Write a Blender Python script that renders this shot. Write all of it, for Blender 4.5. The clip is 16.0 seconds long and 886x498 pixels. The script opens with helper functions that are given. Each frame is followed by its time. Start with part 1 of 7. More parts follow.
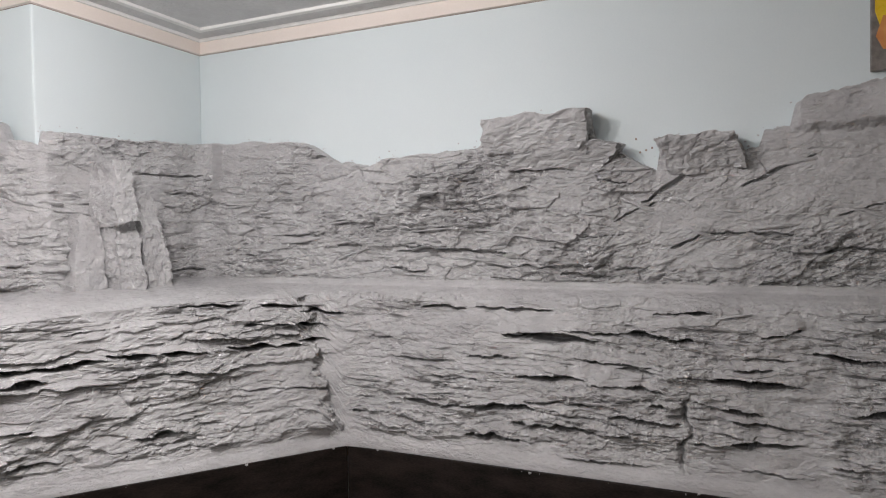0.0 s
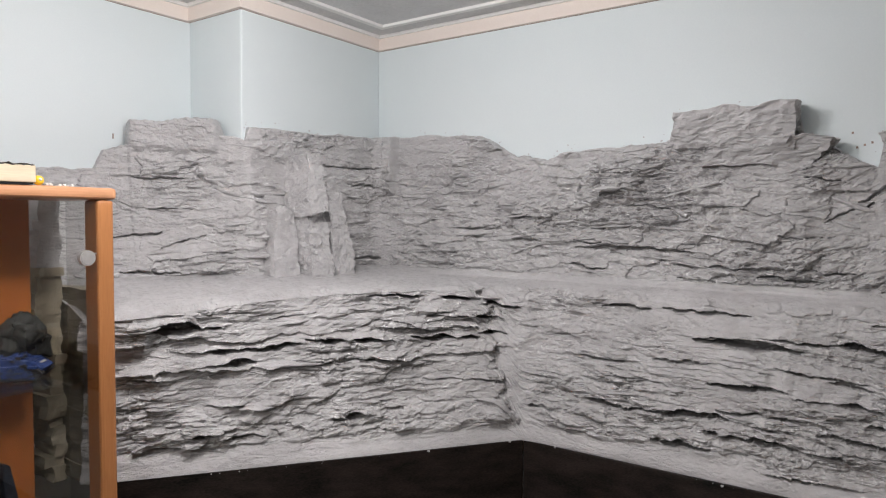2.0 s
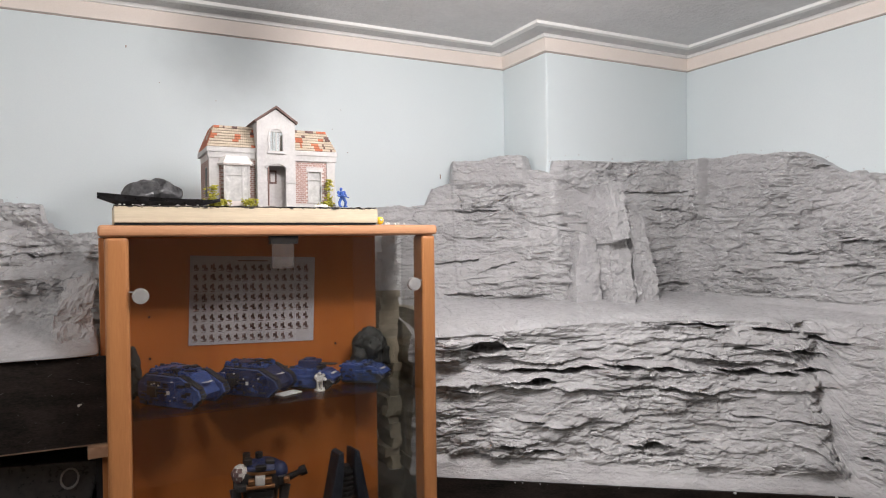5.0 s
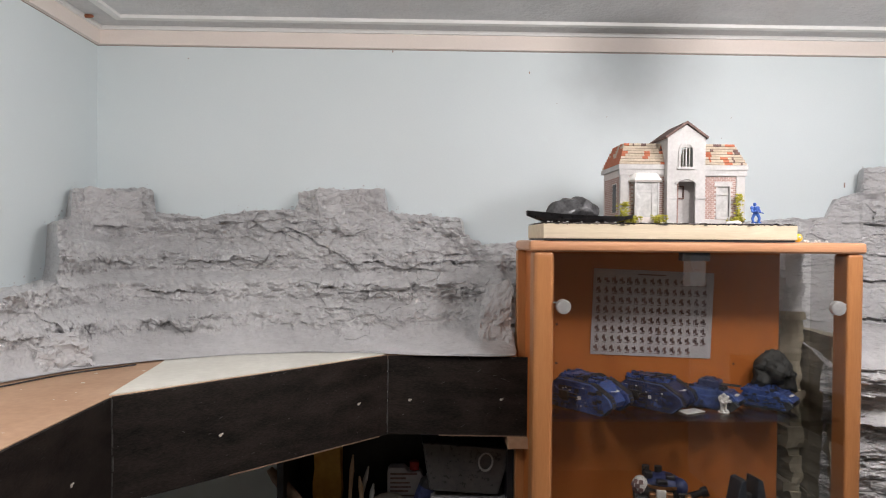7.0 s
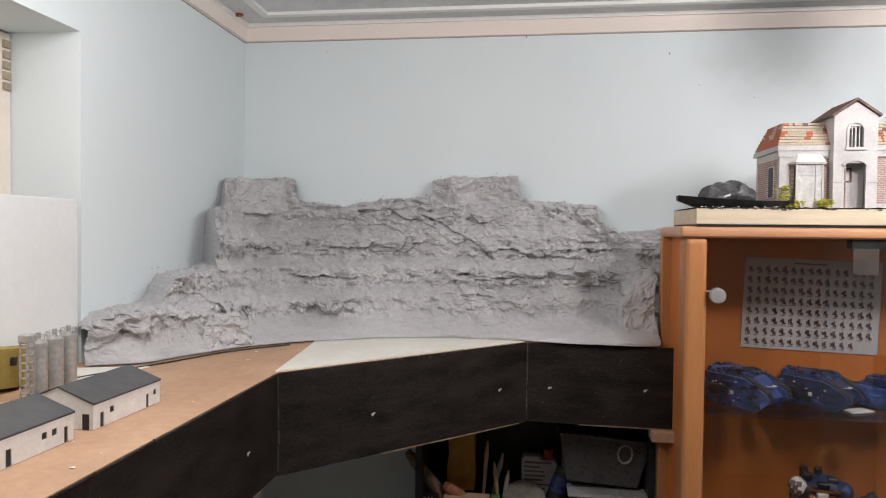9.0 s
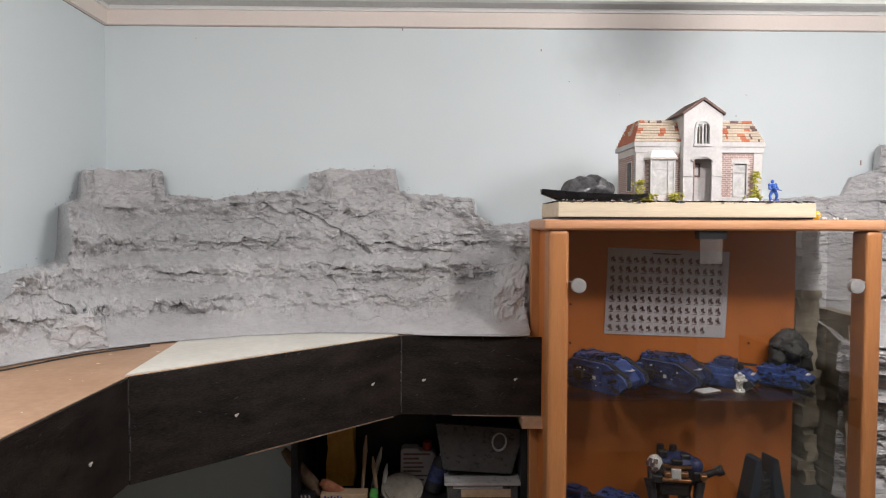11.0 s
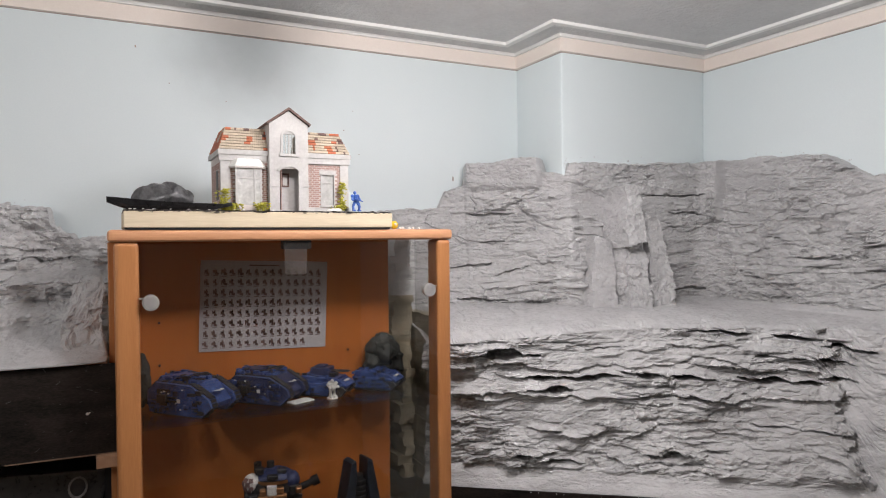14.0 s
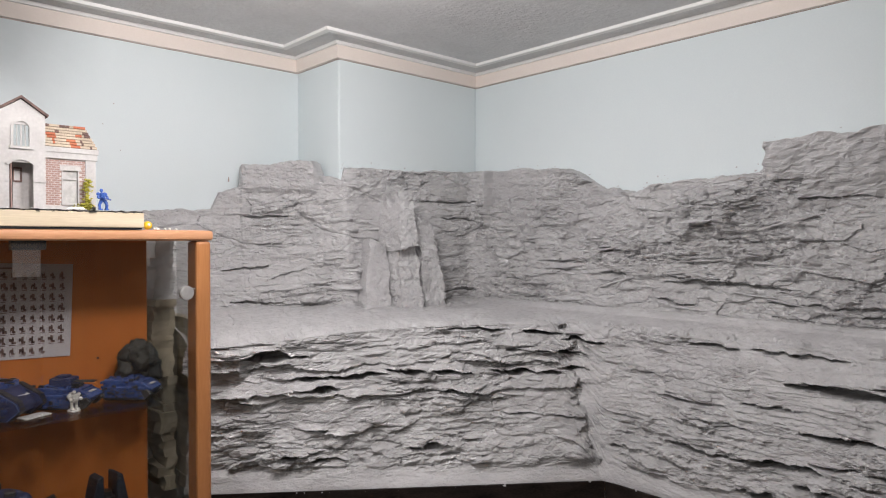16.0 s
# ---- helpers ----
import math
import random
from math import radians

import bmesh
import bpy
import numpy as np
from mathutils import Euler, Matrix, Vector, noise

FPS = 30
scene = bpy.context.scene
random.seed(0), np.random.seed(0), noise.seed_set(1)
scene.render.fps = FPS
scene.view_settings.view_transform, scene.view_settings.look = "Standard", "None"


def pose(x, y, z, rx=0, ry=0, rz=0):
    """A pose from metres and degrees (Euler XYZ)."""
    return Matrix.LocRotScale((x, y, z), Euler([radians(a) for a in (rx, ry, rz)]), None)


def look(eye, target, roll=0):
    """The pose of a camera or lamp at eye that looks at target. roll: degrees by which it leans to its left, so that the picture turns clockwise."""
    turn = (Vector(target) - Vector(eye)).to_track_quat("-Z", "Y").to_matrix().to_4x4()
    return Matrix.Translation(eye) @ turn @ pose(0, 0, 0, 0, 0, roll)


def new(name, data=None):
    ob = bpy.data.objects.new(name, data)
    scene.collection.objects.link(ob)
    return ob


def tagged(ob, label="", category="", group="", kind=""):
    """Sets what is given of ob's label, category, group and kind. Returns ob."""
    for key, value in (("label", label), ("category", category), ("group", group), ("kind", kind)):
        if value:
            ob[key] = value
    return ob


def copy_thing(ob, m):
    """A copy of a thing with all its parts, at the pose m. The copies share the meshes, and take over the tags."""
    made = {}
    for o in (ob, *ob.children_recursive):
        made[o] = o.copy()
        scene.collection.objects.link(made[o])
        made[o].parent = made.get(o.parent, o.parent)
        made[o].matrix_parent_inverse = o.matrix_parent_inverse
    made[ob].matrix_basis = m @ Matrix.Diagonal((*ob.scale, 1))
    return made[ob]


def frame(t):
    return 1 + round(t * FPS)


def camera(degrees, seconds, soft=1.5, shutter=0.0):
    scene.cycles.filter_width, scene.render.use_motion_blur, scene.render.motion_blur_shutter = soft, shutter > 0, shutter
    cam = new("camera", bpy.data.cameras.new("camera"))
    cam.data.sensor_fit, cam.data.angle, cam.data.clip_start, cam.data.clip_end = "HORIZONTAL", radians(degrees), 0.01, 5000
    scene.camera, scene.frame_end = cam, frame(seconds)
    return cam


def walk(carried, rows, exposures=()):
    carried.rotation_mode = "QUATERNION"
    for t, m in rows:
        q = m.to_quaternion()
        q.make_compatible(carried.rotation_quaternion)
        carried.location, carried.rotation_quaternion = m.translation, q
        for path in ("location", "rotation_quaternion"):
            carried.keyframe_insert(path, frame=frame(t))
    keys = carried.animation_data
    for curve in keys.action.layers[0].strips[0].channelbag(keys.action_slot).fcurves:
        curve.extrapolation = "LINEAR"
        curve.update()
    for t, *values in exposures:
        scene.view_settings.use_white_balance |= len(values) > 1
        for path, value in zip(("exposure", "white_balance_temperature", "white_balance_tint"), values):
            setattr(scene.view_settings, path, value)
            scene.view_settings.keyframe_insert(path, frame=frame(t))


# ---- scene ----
cam = camera(67.1, 16.0, soft=1.1)
EXPOSURES = [(t, stops, 6450, 14) for t, stops in ((0, 0.12), (3, 0.11), (5.5, 0.14), (8, 0.16), (11, 0.16), (12.5, 0.12), (14, 0.04), (16, 0.02))]
PATH = [
    (0, (1.223, -1.991, 1.723), (3.043, -1.163, 1.67), -0.9),
    (0.5, (1.202, -1.963, 1.729), (2.952, -0.997, 1.658), -1.0),
    (1, (1.192, -1.95, 1.742), (2.88, -0.882, 1.65), -0.6),
    (1.5, (1.162, -1.902, 1.722), (2.822, -0.788, 1.653), 0.0),
    (2, (1.159, -1.865, 1.744), (2.786, -0.706, 1.656), 0.3),
    (2.5, (1.197, -1.896, 1.738), (2.726, -0.609, 1.686), -0.2),
    (3, (1.256, -1.937, 1.73), (2.754, -0.614, 1.681), 0.7),
    (3.2, (1.288, -1.967, 1.743), (2.754, -0.608, 1.67), -0.3),
    (5.3, (1.136, -1.96, 1.783), (1.929, -0.124, 1.745), -0.5),
    (5.5, (1.117, -1.94, 1.798), (1.827, -0.071, 1.748), -0.7),
    (6, (1.069, -1.918, 1.797), (1.576, 0.016, 1.763), -0.4),
    (6.5, (1.004, -1.93, 1.796), (1.3, 0.048, 1.783), 0.5),
    (7, (0.943, -1.933, 1.803), (0.991, 0.066, 1.777), 0.5),
    (7.5, (0.879, -1.943, 1.791), (0.78, 0.055, 1.753), 0.5),
    (8, (0.852, -1.933, 1.784), (0.637, 0.055, 1.742), 0.7),
    (8.2, (0.845, -1.933, 1.785), (0.575, 0.049, 1.74), 0.7),
    (10.3, (0.888, -1.927, 1.789), (0.778, 0.069, 1.723), 0.4),
    (10.5, (0.902, -1.924, 1.794), (0.826, 0.073, 1.723), 0.4),
    (11, (0.923, -1.921, 1.792), (0.958, 0.077, 1.719), 0.2),
    (11.5, (0.956, -1.918, 1.795), (1.095, 0.076, 1.729), -0.1),
    (12, (1.004, -1.922, 1.788), (1.257, 0.061, 1.736), -0.1),
    (12.5, (1.033, -1.913, 1.793), (1.409, 0.051, 1.751), -0.1),
    (13, (1.083, -1.909, 1.789), (1.66, 0.006, 1.762), 0.1),
    (13.5, (1.133, -1.916, 1.778), (1.893, -0.066, 1.758), -0.3),
    (14, (1.16, -1.919, 1.784), (2.06, -0.133, 1.751), -0.5),
    (14.5, (1.182, -1.923, 1.777), (2.218, -0.213, 1.742), -0.7),
    (15, (1.207, -1.944, 1.78), (2.361, -0.311, 1.74), -0.7),
    (15.5, (1.226, -1.984, 1.775), (2.497, -0.44, 1.741), -0.1),
    (16, (1.244, -2.019, 1.78), (2.59, -0.54, 1.757), -0.0),
]
walk(cam, [(t, look(eye, target, roll)) for t, eye, target, roll in PATH], EXPOSURES)

# ---- light ----
world = bpy.data.worlds.new("world")
world.use_nodes = True
world.node_tree.nodes["Background"].inputs[0].default_value = (0.8, 0.88, 1.0, 1)
world.node_tree.nodes["Background"].inputs[1].default_value = 0.05
scene.world = world
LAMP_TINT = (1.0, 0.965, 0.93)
# the third bulb is an unseen fill, added to brighten the west side
for bulb_name, watts, radius, spot in (("ceiling_bulb", 14.5, 0.08, (1.92, -1.03, 2.26)), ("cabinet_bulb", 12.5, 0.05, (1.60, -1.16, 2.33)), ("west_fill", 10.5, 0.12, (0.36, -1.32, 2.22))):
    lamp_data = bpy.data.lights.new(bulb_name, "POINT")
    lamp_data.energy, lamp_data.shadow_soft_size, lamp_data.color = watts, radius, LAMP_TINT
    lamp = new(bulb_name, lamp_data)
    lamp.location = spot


# ---- materials ----
def nodes_of(name):
    m = bpy.data.materials.new(name)
    m.use_nodes = True
    return m, m.node_tree.nodes, m.node_tree.links, m.node_tree.nodes["Principled BSDF"]


def noise_node(n, l, coord, scale, detail=4.0, stretch=None, rough=0.55):
    t = n.new("ShaderNodeTexNoise")
    t.inputs["Scale"].default_value, t.inputs["Detail"].default_value, t.inputs["Roughness"].default_value = scale, detail, rough
    if stretch:
        mp = n.new("ShaderNodeMapping")
        mp.inputs["Scale"].default_value = stretch
        l.new(coord, mp.inputs["Vector"])
        coord = mp.outputs["Vector"]
    l.new(coord, t.inputs["Vector"])
    return t


def surface(name, dark, light, rough=0.6, scale=6.0, fine=60.0, bump=0.1, depth=0.002, metal=0.0, stretch=None, spec=0.5, random_amount=0.0):
    """Two scales of noise drive colour, roughness and relief."""
    m, n, l, p = nodes_of(name)
    co = n.new("ShaderNodeTexCoord").outputs["Object"]
    a = noise_node(n, l, co, scale, 5, stretch)
    b = noise_node(n, l, co, fine, 4, stretch)
    mix = n.new("ShaderNodeMath"); mix.operation = "MULTIPLY_ADD"
    l.new(b.outputs[0], mix.inputs[0]); mix.inputs[1].default_value = 0.45
    half = n.new("ShaderNodeMath"); half.operation = "MULTIPLY"; half.inputs[1].default_value = 0.6
    l.new(a.outputs[0], half.inputs[0]); l.new(half.outputs[0], mix.inputs[2])
    ramp = n.new("ShaderNodeValToRGB")
    ramp.color_ramp.elements[0].position, ramp.color_ramp.elements[1].position = 0.36, 0.68
    ramp.color_ramp.elements[0].color, ramp.color_ramp.elements[1].color = (*dark, 1), (*light, 1)
    l.new(mix.outputs[0], ramp.inputs[0])
    l.new(ramp.outputs[0], p.inputs["Base Color"])
    r = n.new("ShaderNodeMapRange")
    r.inputs["To Min"].default_value, r.inputs["To Max"].default_value = max(0.02, rough - 0.1), min(1, rough + 0.1)
    l.new(b.outputs[0], r.inputs[0]); l.new(r.outputs[0], p.inputs["Roughness"])
    p.inputs["Metallic"].default_value = metal
    p.inputs["Specular IOR Level"].default_value = spec
    if bump:
        bp = n.new("ShaderNodeBump")
        bp.inputs["Strength"].default_value, bp.inputs["Distance"].default_value = bump, depth
        l.new(mix.outputs[0], bp.inputs["Height"]); l.new(bp.outputs[0], p.inputs["Normal"])
    return m


def pane(name, tint):
    """Thin window glass: clear with a tint, and a mirror gloss by Fresnel."""
    m, n, l, p = nodes_of(name)
    n.remove(p)
    clear, gloss, mix, fr = n.new("ShaderNodeBsdfTransparent"), n.new("ShaderNodeBsdfGlossy"), n.new("ShaderNodeMixShader"), n.new("ShaderNodeLayerWeight")
    clear.inputs[0].default_value = (*tint, 1)
    gloss.inputs["Roughness"].default_value = 0.02
    fr.inputs["Blend"].default_value = 0.5
    power, base = n.new("ShaderNodeMath"), n.new("ShaderNodeMath")
    power.operation, base.operation = "POWER", "MULTIPLY_ADD"
    power.inputs[1].default_value, base.inputs[1].default_value, base.inputs[2].default_value = 5.0, 0.93, 0.065
    l.new(fr.outputs["Facing"], power.inputs[0]); l.new(power.outputs[0], base.inputs[0]); l.new(base.outputs[0], mix.inputs[0])
    l.new(clear.outputs[0], mix.inputs[1]); l.new(gloss.outputs[0], mix.inputs[2])
    l.new(mix.outputs[0], n["Material Output"].inputs[0])
    return m


def wall_paint(name, dark, light):
    """Emulsion on plaster: roller stipple and faint patches."""
    return shadow_smudged(surface(name, dark, light, 0.75, 1.7, 240, 0.12, 0.001, spec=0.25))


def shadow_smudged(m):
    """Adds a dark smudge over the cabinet: lamp fixture's shadow painted into the colour."""
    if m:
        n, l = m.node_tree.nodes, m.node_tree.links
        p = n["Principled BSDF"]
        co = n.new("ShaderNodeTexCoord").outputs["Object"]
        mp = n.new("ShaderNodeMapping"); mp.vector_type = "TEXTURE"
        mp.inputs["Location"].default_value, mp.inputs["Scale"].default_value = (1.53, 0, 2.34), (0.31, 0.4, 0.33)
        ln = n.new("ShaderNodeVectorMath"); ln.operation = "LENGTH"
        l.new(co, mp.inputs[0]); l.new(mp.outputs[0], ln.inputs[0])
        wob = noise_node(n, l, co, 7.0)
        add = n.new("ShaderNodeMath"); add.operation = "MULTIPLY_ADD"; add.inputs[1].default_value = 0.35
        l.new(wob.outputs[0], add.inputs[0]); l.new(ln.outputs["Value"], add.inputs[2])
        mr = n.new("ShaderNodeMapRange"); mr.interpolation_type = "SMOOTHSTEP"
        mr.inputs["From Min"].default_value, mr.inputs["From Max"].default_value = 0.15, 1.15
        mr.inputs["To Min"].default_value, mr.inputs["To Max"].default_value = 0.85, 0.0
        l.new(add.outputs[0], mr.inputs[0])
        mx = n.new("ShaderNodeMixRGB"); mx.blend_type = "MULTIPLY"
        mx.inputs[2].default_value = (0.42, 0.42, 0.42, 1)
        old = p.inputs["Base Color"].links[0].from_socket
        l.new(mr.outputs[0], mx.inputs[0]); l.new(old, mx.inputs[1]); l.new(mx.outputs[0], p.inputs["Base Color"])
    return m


def rock_paint():
    """Grey masonry paint over torn plaster: ridged relief, dusty patches, a few wet-looking glints."""
    m, n, l, p = nodes_of("rock_paint")
    co = n.new("ShaderNodeTexCoord").outputs["Object"]
    big, mid = noise_node(n, l, co, 4.0, 5), noise_node(n, l, co, 38.0, 6, (1, 1, 1.8), 0.7)
    fine = noise_node(n, l, co, 170.0, 5, (1, 1, 1.5), 0.75)
    ridge = noise_node(n, l, co, 55.0, 6, (1, 1, 2.2), 0.6)
    ridge.noise_type = "RIDGED_MULTIFRACTAL"
    ramp = n.new("ShaderNodeValToRGB")
    ramp.color_ramp.elements[0].position, ramp.color_ramp.elements[1].position = 0.35, 0.66
    ramp.color_ramp.elements[0].color, ramp.color_ramp.elements[1].color = (0.44, 0.436, 0.443, 1), (0.57, 0.566, 0.573, 1)
    add = n.new("ShaderNodeMath"); add.operation = "MULTIPLY_ADD"; add.inputs[1].default_value = 0.5
    half = n.new("ShaderNodeMath"); half.operation = "MULTIPLY"; half.inputs[1].default_value = 0.5
    l.new(mid.outputs[0], add.inputs[0]); l.new(big.outputs[0], half.inputs[0]); l.new(half.outputs[0], add.inputs[2])
    l.new(add.outputs[0], ramp.inputs[0]); l.new(ramp.outputs[0], p.inputs["Base Color"])
    # thick paint left shiny in small runs along the beds, chalky elsewhere
    runs = noise_node(n, l, co, 60.0, 3, (1, 1, 2.6), 0.6)
    rr = n.new("ShaderNodeMapRange")
    rr.inputs["From Min"].default_value, rr.inputs["From Max"].default_value = 0.53, 0.63
    rr.inputs["To Min"].default_value, rr.inputs["To Max"].default_value = 0.62, 0.3
    l.new(runs.outputs[0], rr.inputs[0]); l.new(rr.outputs[0], p.inputs["Roughness"])
    p.inputs["Specular IOR Level"].default_value = 0.6
    coat = n.new("ShaderNodeMapRange")
    coat.inputs["From Min"].default_value, coat.inputs["From Max"].default_value = 0.50, 0.60
    coat.inputs["To Max"].default_value = 0.65
    l.new(runs.outputs[0], coat.inputs[0]); l.new(coat.outputs[0], p.inputs["Coat Weight"])
    p.inputs["Coat Roughness"].default_value = 0.20
    wet, sheen = noise_node(n, l, co, 95.0, 2, (1, 1, 2.4)), n.new("ShaderNodeBump")
    sheen.inputs["Strength"].default_value, sheen.inputs["Distance"].default_value = 1.0, 0.006
    l.new(wet.outputs[0], sheen.inputs["Height"]); l.new(sheen.outputs[0], p.inputs["Coat Normal"])
    b1, b2 = n.new("ShaderNodeBump"), n.new("ShaderNodeBump")
    # sharp crumbs and short split lines, in patches
    vor = n.new("ShaderNodeTexVoronoi")
    warp, mp, mask, chips = n.new("ShaderNodeVectorMath"), n.new("ShaderNodeMapping"), n.new("ShaderNodeMapRange"), n.new("ShaderNodeMath")
    warp.operation, chips.operation = "MULTIPLY_ADD", "MULTIPLY"
    warp.inputs[1].default_value = (0.03, 0.03, 0.03)
    mp.inputs["Scale"].default_value = (1, 1, 3.0)
    vor.inputs["Scale"].default_value, vor.inputs["Detail"].default_value = 42.0, 2.0
    mask.inputs["From Min"].default_value, mask.inputs["From Max"].default_value = 0.30, 0.70
    patchy = noise_node(n, l, co, 11.0, 3, (1, 1, 2))
    l.new(mid.outputs["Color"], warp.inputs[0]); l.new(co, warp.inputs[2]); l.new(warp.outputs[0], mp.inputs[0]); l.new(mp.outputs[0], vor.inputs["Vector"])
    l.new(patchy.outputs[0], mask.inputs[0]); l.new(vor.outputs["Distance"], chips.inputs[0]); l.new(mask.outputs[0], chips.inputs[1])
    b3 = n.new("ShaderNodeBump")
    b3.inputs["Strength"].default_value, b3.inputs["Distance"].default_value = 0.65, 0.005
    l.new(chips.outputs[0], b3.inputs["Height"]); l.new(b3.outputs[0], b1.inputs["Normal"])
    b1.inputs["Strength"].default_value, b1.inputs["Distance"].default_value = 0.55, 0.004
    b2.inputs["Strength"].default_value, b2.inputs["Distance"].default_value = 0.35, 0.002
    l.new(ridge.outputs[0], b1.inputs["Height"]); l.new(fine.outputs[0], b2.inputs["Height"])
    l.new(b1.outputs[0], b2.inputs["Normal"]); l.new(b2.outputs[0], p.inputs["Normal"])
    return m


M = {}
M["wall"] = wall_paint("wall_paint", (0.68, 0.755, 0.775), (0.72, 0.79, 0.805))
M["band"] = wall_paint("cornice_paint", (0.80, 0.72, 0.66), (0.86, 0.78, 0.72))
M["ceiling"] = shadow_smudged(surface("ceiling_texture", (0.62, 0.62, 0.62), (0.72, 0.72, 0.72), 0.85, 9, 70, 0.9, 0.012, spec=0.2))
M["bead"] = shadow_smudged(surface("bead_gloss", (0.8, 0.8, 0.78), (0.86, 0.86, 0.84), 0.45, 5, 60, 0.05))
M["joint_line"] = surface("cornice_joint", (0.16, 0.11, 0.09), (0.45, 0.36, 0.31), 0.8, 25, 120)
M["rock"] = rock_paint()
M["foam"] = surface("bare_foam", (0.26, 0.225, 0.165), (0.44, 0.39, 0.29), 0.85, 14, 150, 0.5, 0.003)
M["black"] = surface("black_stain", (0.0010, 0.0008, 0.0008), (0.034, 0.026, 0.022), 0.48, 9, 130, 0.9, 0.0016, stretch=(1, 1, 3.4), spec=0.22)
M["black_edge"] = surface("worn_ply_edge", (0.12, 0.08, 0.05), (0.3, 0.2, 0.13), 0.7, 20, 90)
M["seam"] = surface("joint_filler", (0.006, 0.006, 0.006), (0.10, 0.095, 0.09), 0.8, 45, 160)
M["screw"] = surface("screw_filler", (0.5, 0.47, 0.4), (0.75, 0.72, 0.64), 0.5, 60, 200)
M["mdf"] = surface("board_brown", (0.40, 0.24, 0.145), (0.54, 0.35, 0.225), 0.6, 7, 70, 0.1)
M["white_board"] = surface("board_white", (0.66, 0.65, 0.58), (0.80, 0.79, 0.72), 0.55, 8, 60, 0.12)
M["beech"] = surface("beech_veneer", (0.40, 0.165, 0.057), (0.49, 0.215, 0.082), 0.38, 3, 30, 0.04, 0.0008, stretch=(14, 14, 1))
M["beech_dark"] = surface("beech_panel", (0.50, 0.150, 0.030), (0.60, 0.195, 0.042), 0.45, 3, 26, 0.04, 0.0008, stretch=(12, 12, 1))
M["beech_top"] = surface("beech_edge", (0.53, 0.26, 0.13), (0.62, 0.325, 0.18), 0.35, 3, 30, 0.04, 0.0008, stretch=(1, 14, 14))
M["pine"] = surface("pine_batten", (0.58, 0.48, 0.33), (0.72, 0.62, 0.46), 0.6, 3, 40, 0.1, 0.001, stretch=(1, 20, 20))
M["glass"] = pane("clear_glass", (0.925, 0.925, 0.92))
M["shelf_glass"] = pane("shelf_glass", (0.975, 0.98, 0.975))
M["steel"] = surface("brushed_knob", (0.50, 0.50, 0.49), (0.62, 0.62, 0.61), 0.35, 30, 120, 0.02, metal=0.6)
M["paper"] = surface("paper", (0.50, 0.485, 0.50), (0.58, 0.56, 0.58), 0.8, 10, 100, 0.05)
M["ink"] = surface("ink", (0.09, 0.065, 0.07), (0.34, 0.22, 0.21), 0.8, 90, 300, 0)
M["dark_plastic"] = surface("dark_plastic", (0.012, 0.012, 0.014), (0.03, 0.03, 0.033), 0.45, 20, 150, 0.1)
M["blue"] = surface("model_blue", (0.010, 0.024, 0.115), (0.085, 0.155, 0.43), 0.4, 110, 420, 0.6, 0.0012)
M["blue_dark"] = surface("model_navy", (0.008, 0.014, 0.055), (0.055, 0.075, 0.19), 0.45, 110, 420, 0.6, 0.0012)
M["highlight_blue"] = surface("model_highlight_blue", (0.05, 0.09, 0.24), (0.16, 0.24, 0.46), 0.45, 90, 300, 0.3)
M["slate_blue"] = surface("model_slate", (0.008, 0.012, 0.022), (0.035, 0.048, 0.07), 0.5, 70, 300, 0.5, 0.001)
M["gunmetal"] = surface("model_gunmetal", (0.03, 0.032, 0.037), (0.10, 0.10, 0.105), 0.45, 60, 260, 0.3, 0.0006, metal=0.5)
M["model_white"] = surface("model_white", (0.66, 0.65, 0.62), (0.82, 0.81, 0.78), 0.6, 40, 200, 0.1)
M["bright_blue"] = surface("figure_blue", (0.035, 0.09, 0.36), (0.06, 0.17, 0.58), 0.45, 60, 200, 0.1)
M["bronze"] = surface("model_bronze", (0.28, 0.12, 0.05), (0.5, 0.26, 0.12), 0.4, 60, 200, 0.1, metal=0.6)
M["statue_grey"] = surface("statue_grey", (0.02, 0.022, 0.021), (0.06, 0.062, 0.058), 0.7, 30, 160, 0.6, 0.002)
M["brick_red"] = surface("model_brick", (0.32, 0.20, 0.17), (0.48, 0.33, 0.29), 0.75, 60, 300, 0.2, 0.0006)
M["mortar"] = surface("model_mortar", (0.55, 0.50, 0.47), (0.68, 0.63, 0.6), 0.85, 60, 300, 0.2)
M["render"] = surface("model_render", (0.44, 0.43, 0.42), (0.58, 0.57, 0.555), 0.7, 25, 160, 0.15)
M["tile_cream"] = surface("tile_cream", (0.40, 0.33, 0.25), (0.58, 0.49, 0.38), 0.7, 40, 200, 0.2)
M["ridge_brown"] = surface("ridge_brown", (0.07, 0.045, 0.04), (0.20, 0.12, 0.10), 0.8, 60, 200, 0.3)
M["tile_orange"] = surface("tile_orange", (0.40, 0.10, 0.045), (0.52, 0.17, 0.08), 0.7, 40, 200, 0.2)
M["moss"] = surface("moss_yellow", (0.30, 0.29, 0.03), (0.50, 0.46, 0.07), 0.9, 60, 300, 0.4, 0.001)
M["hull"] = surface("hull_black", (0.006, 0.006, 0.007), (0.02, 0.02, 0.022), 0.3, 30, 150, 0.15)
M["crinkle"] = surface("foil_grey", (0.03, 0.03, 0.032), (0.13, 0.13, 0.135), 0.35, 50, 160, 0.5, 0.002, metal=0.35)
M["ground_mix"] = surface("rubble_ground", (0.05, 0.045, 0.05), (0.32, 0.28, 0.27), 0.85, 70, 220, 0.5, 0.002)
M["yellow"] = surface("yellow_plastic", (0.80, 0.52, 0.02), (0.9, 0.65, 0.04), 0.3, 30, 150, 0.02)
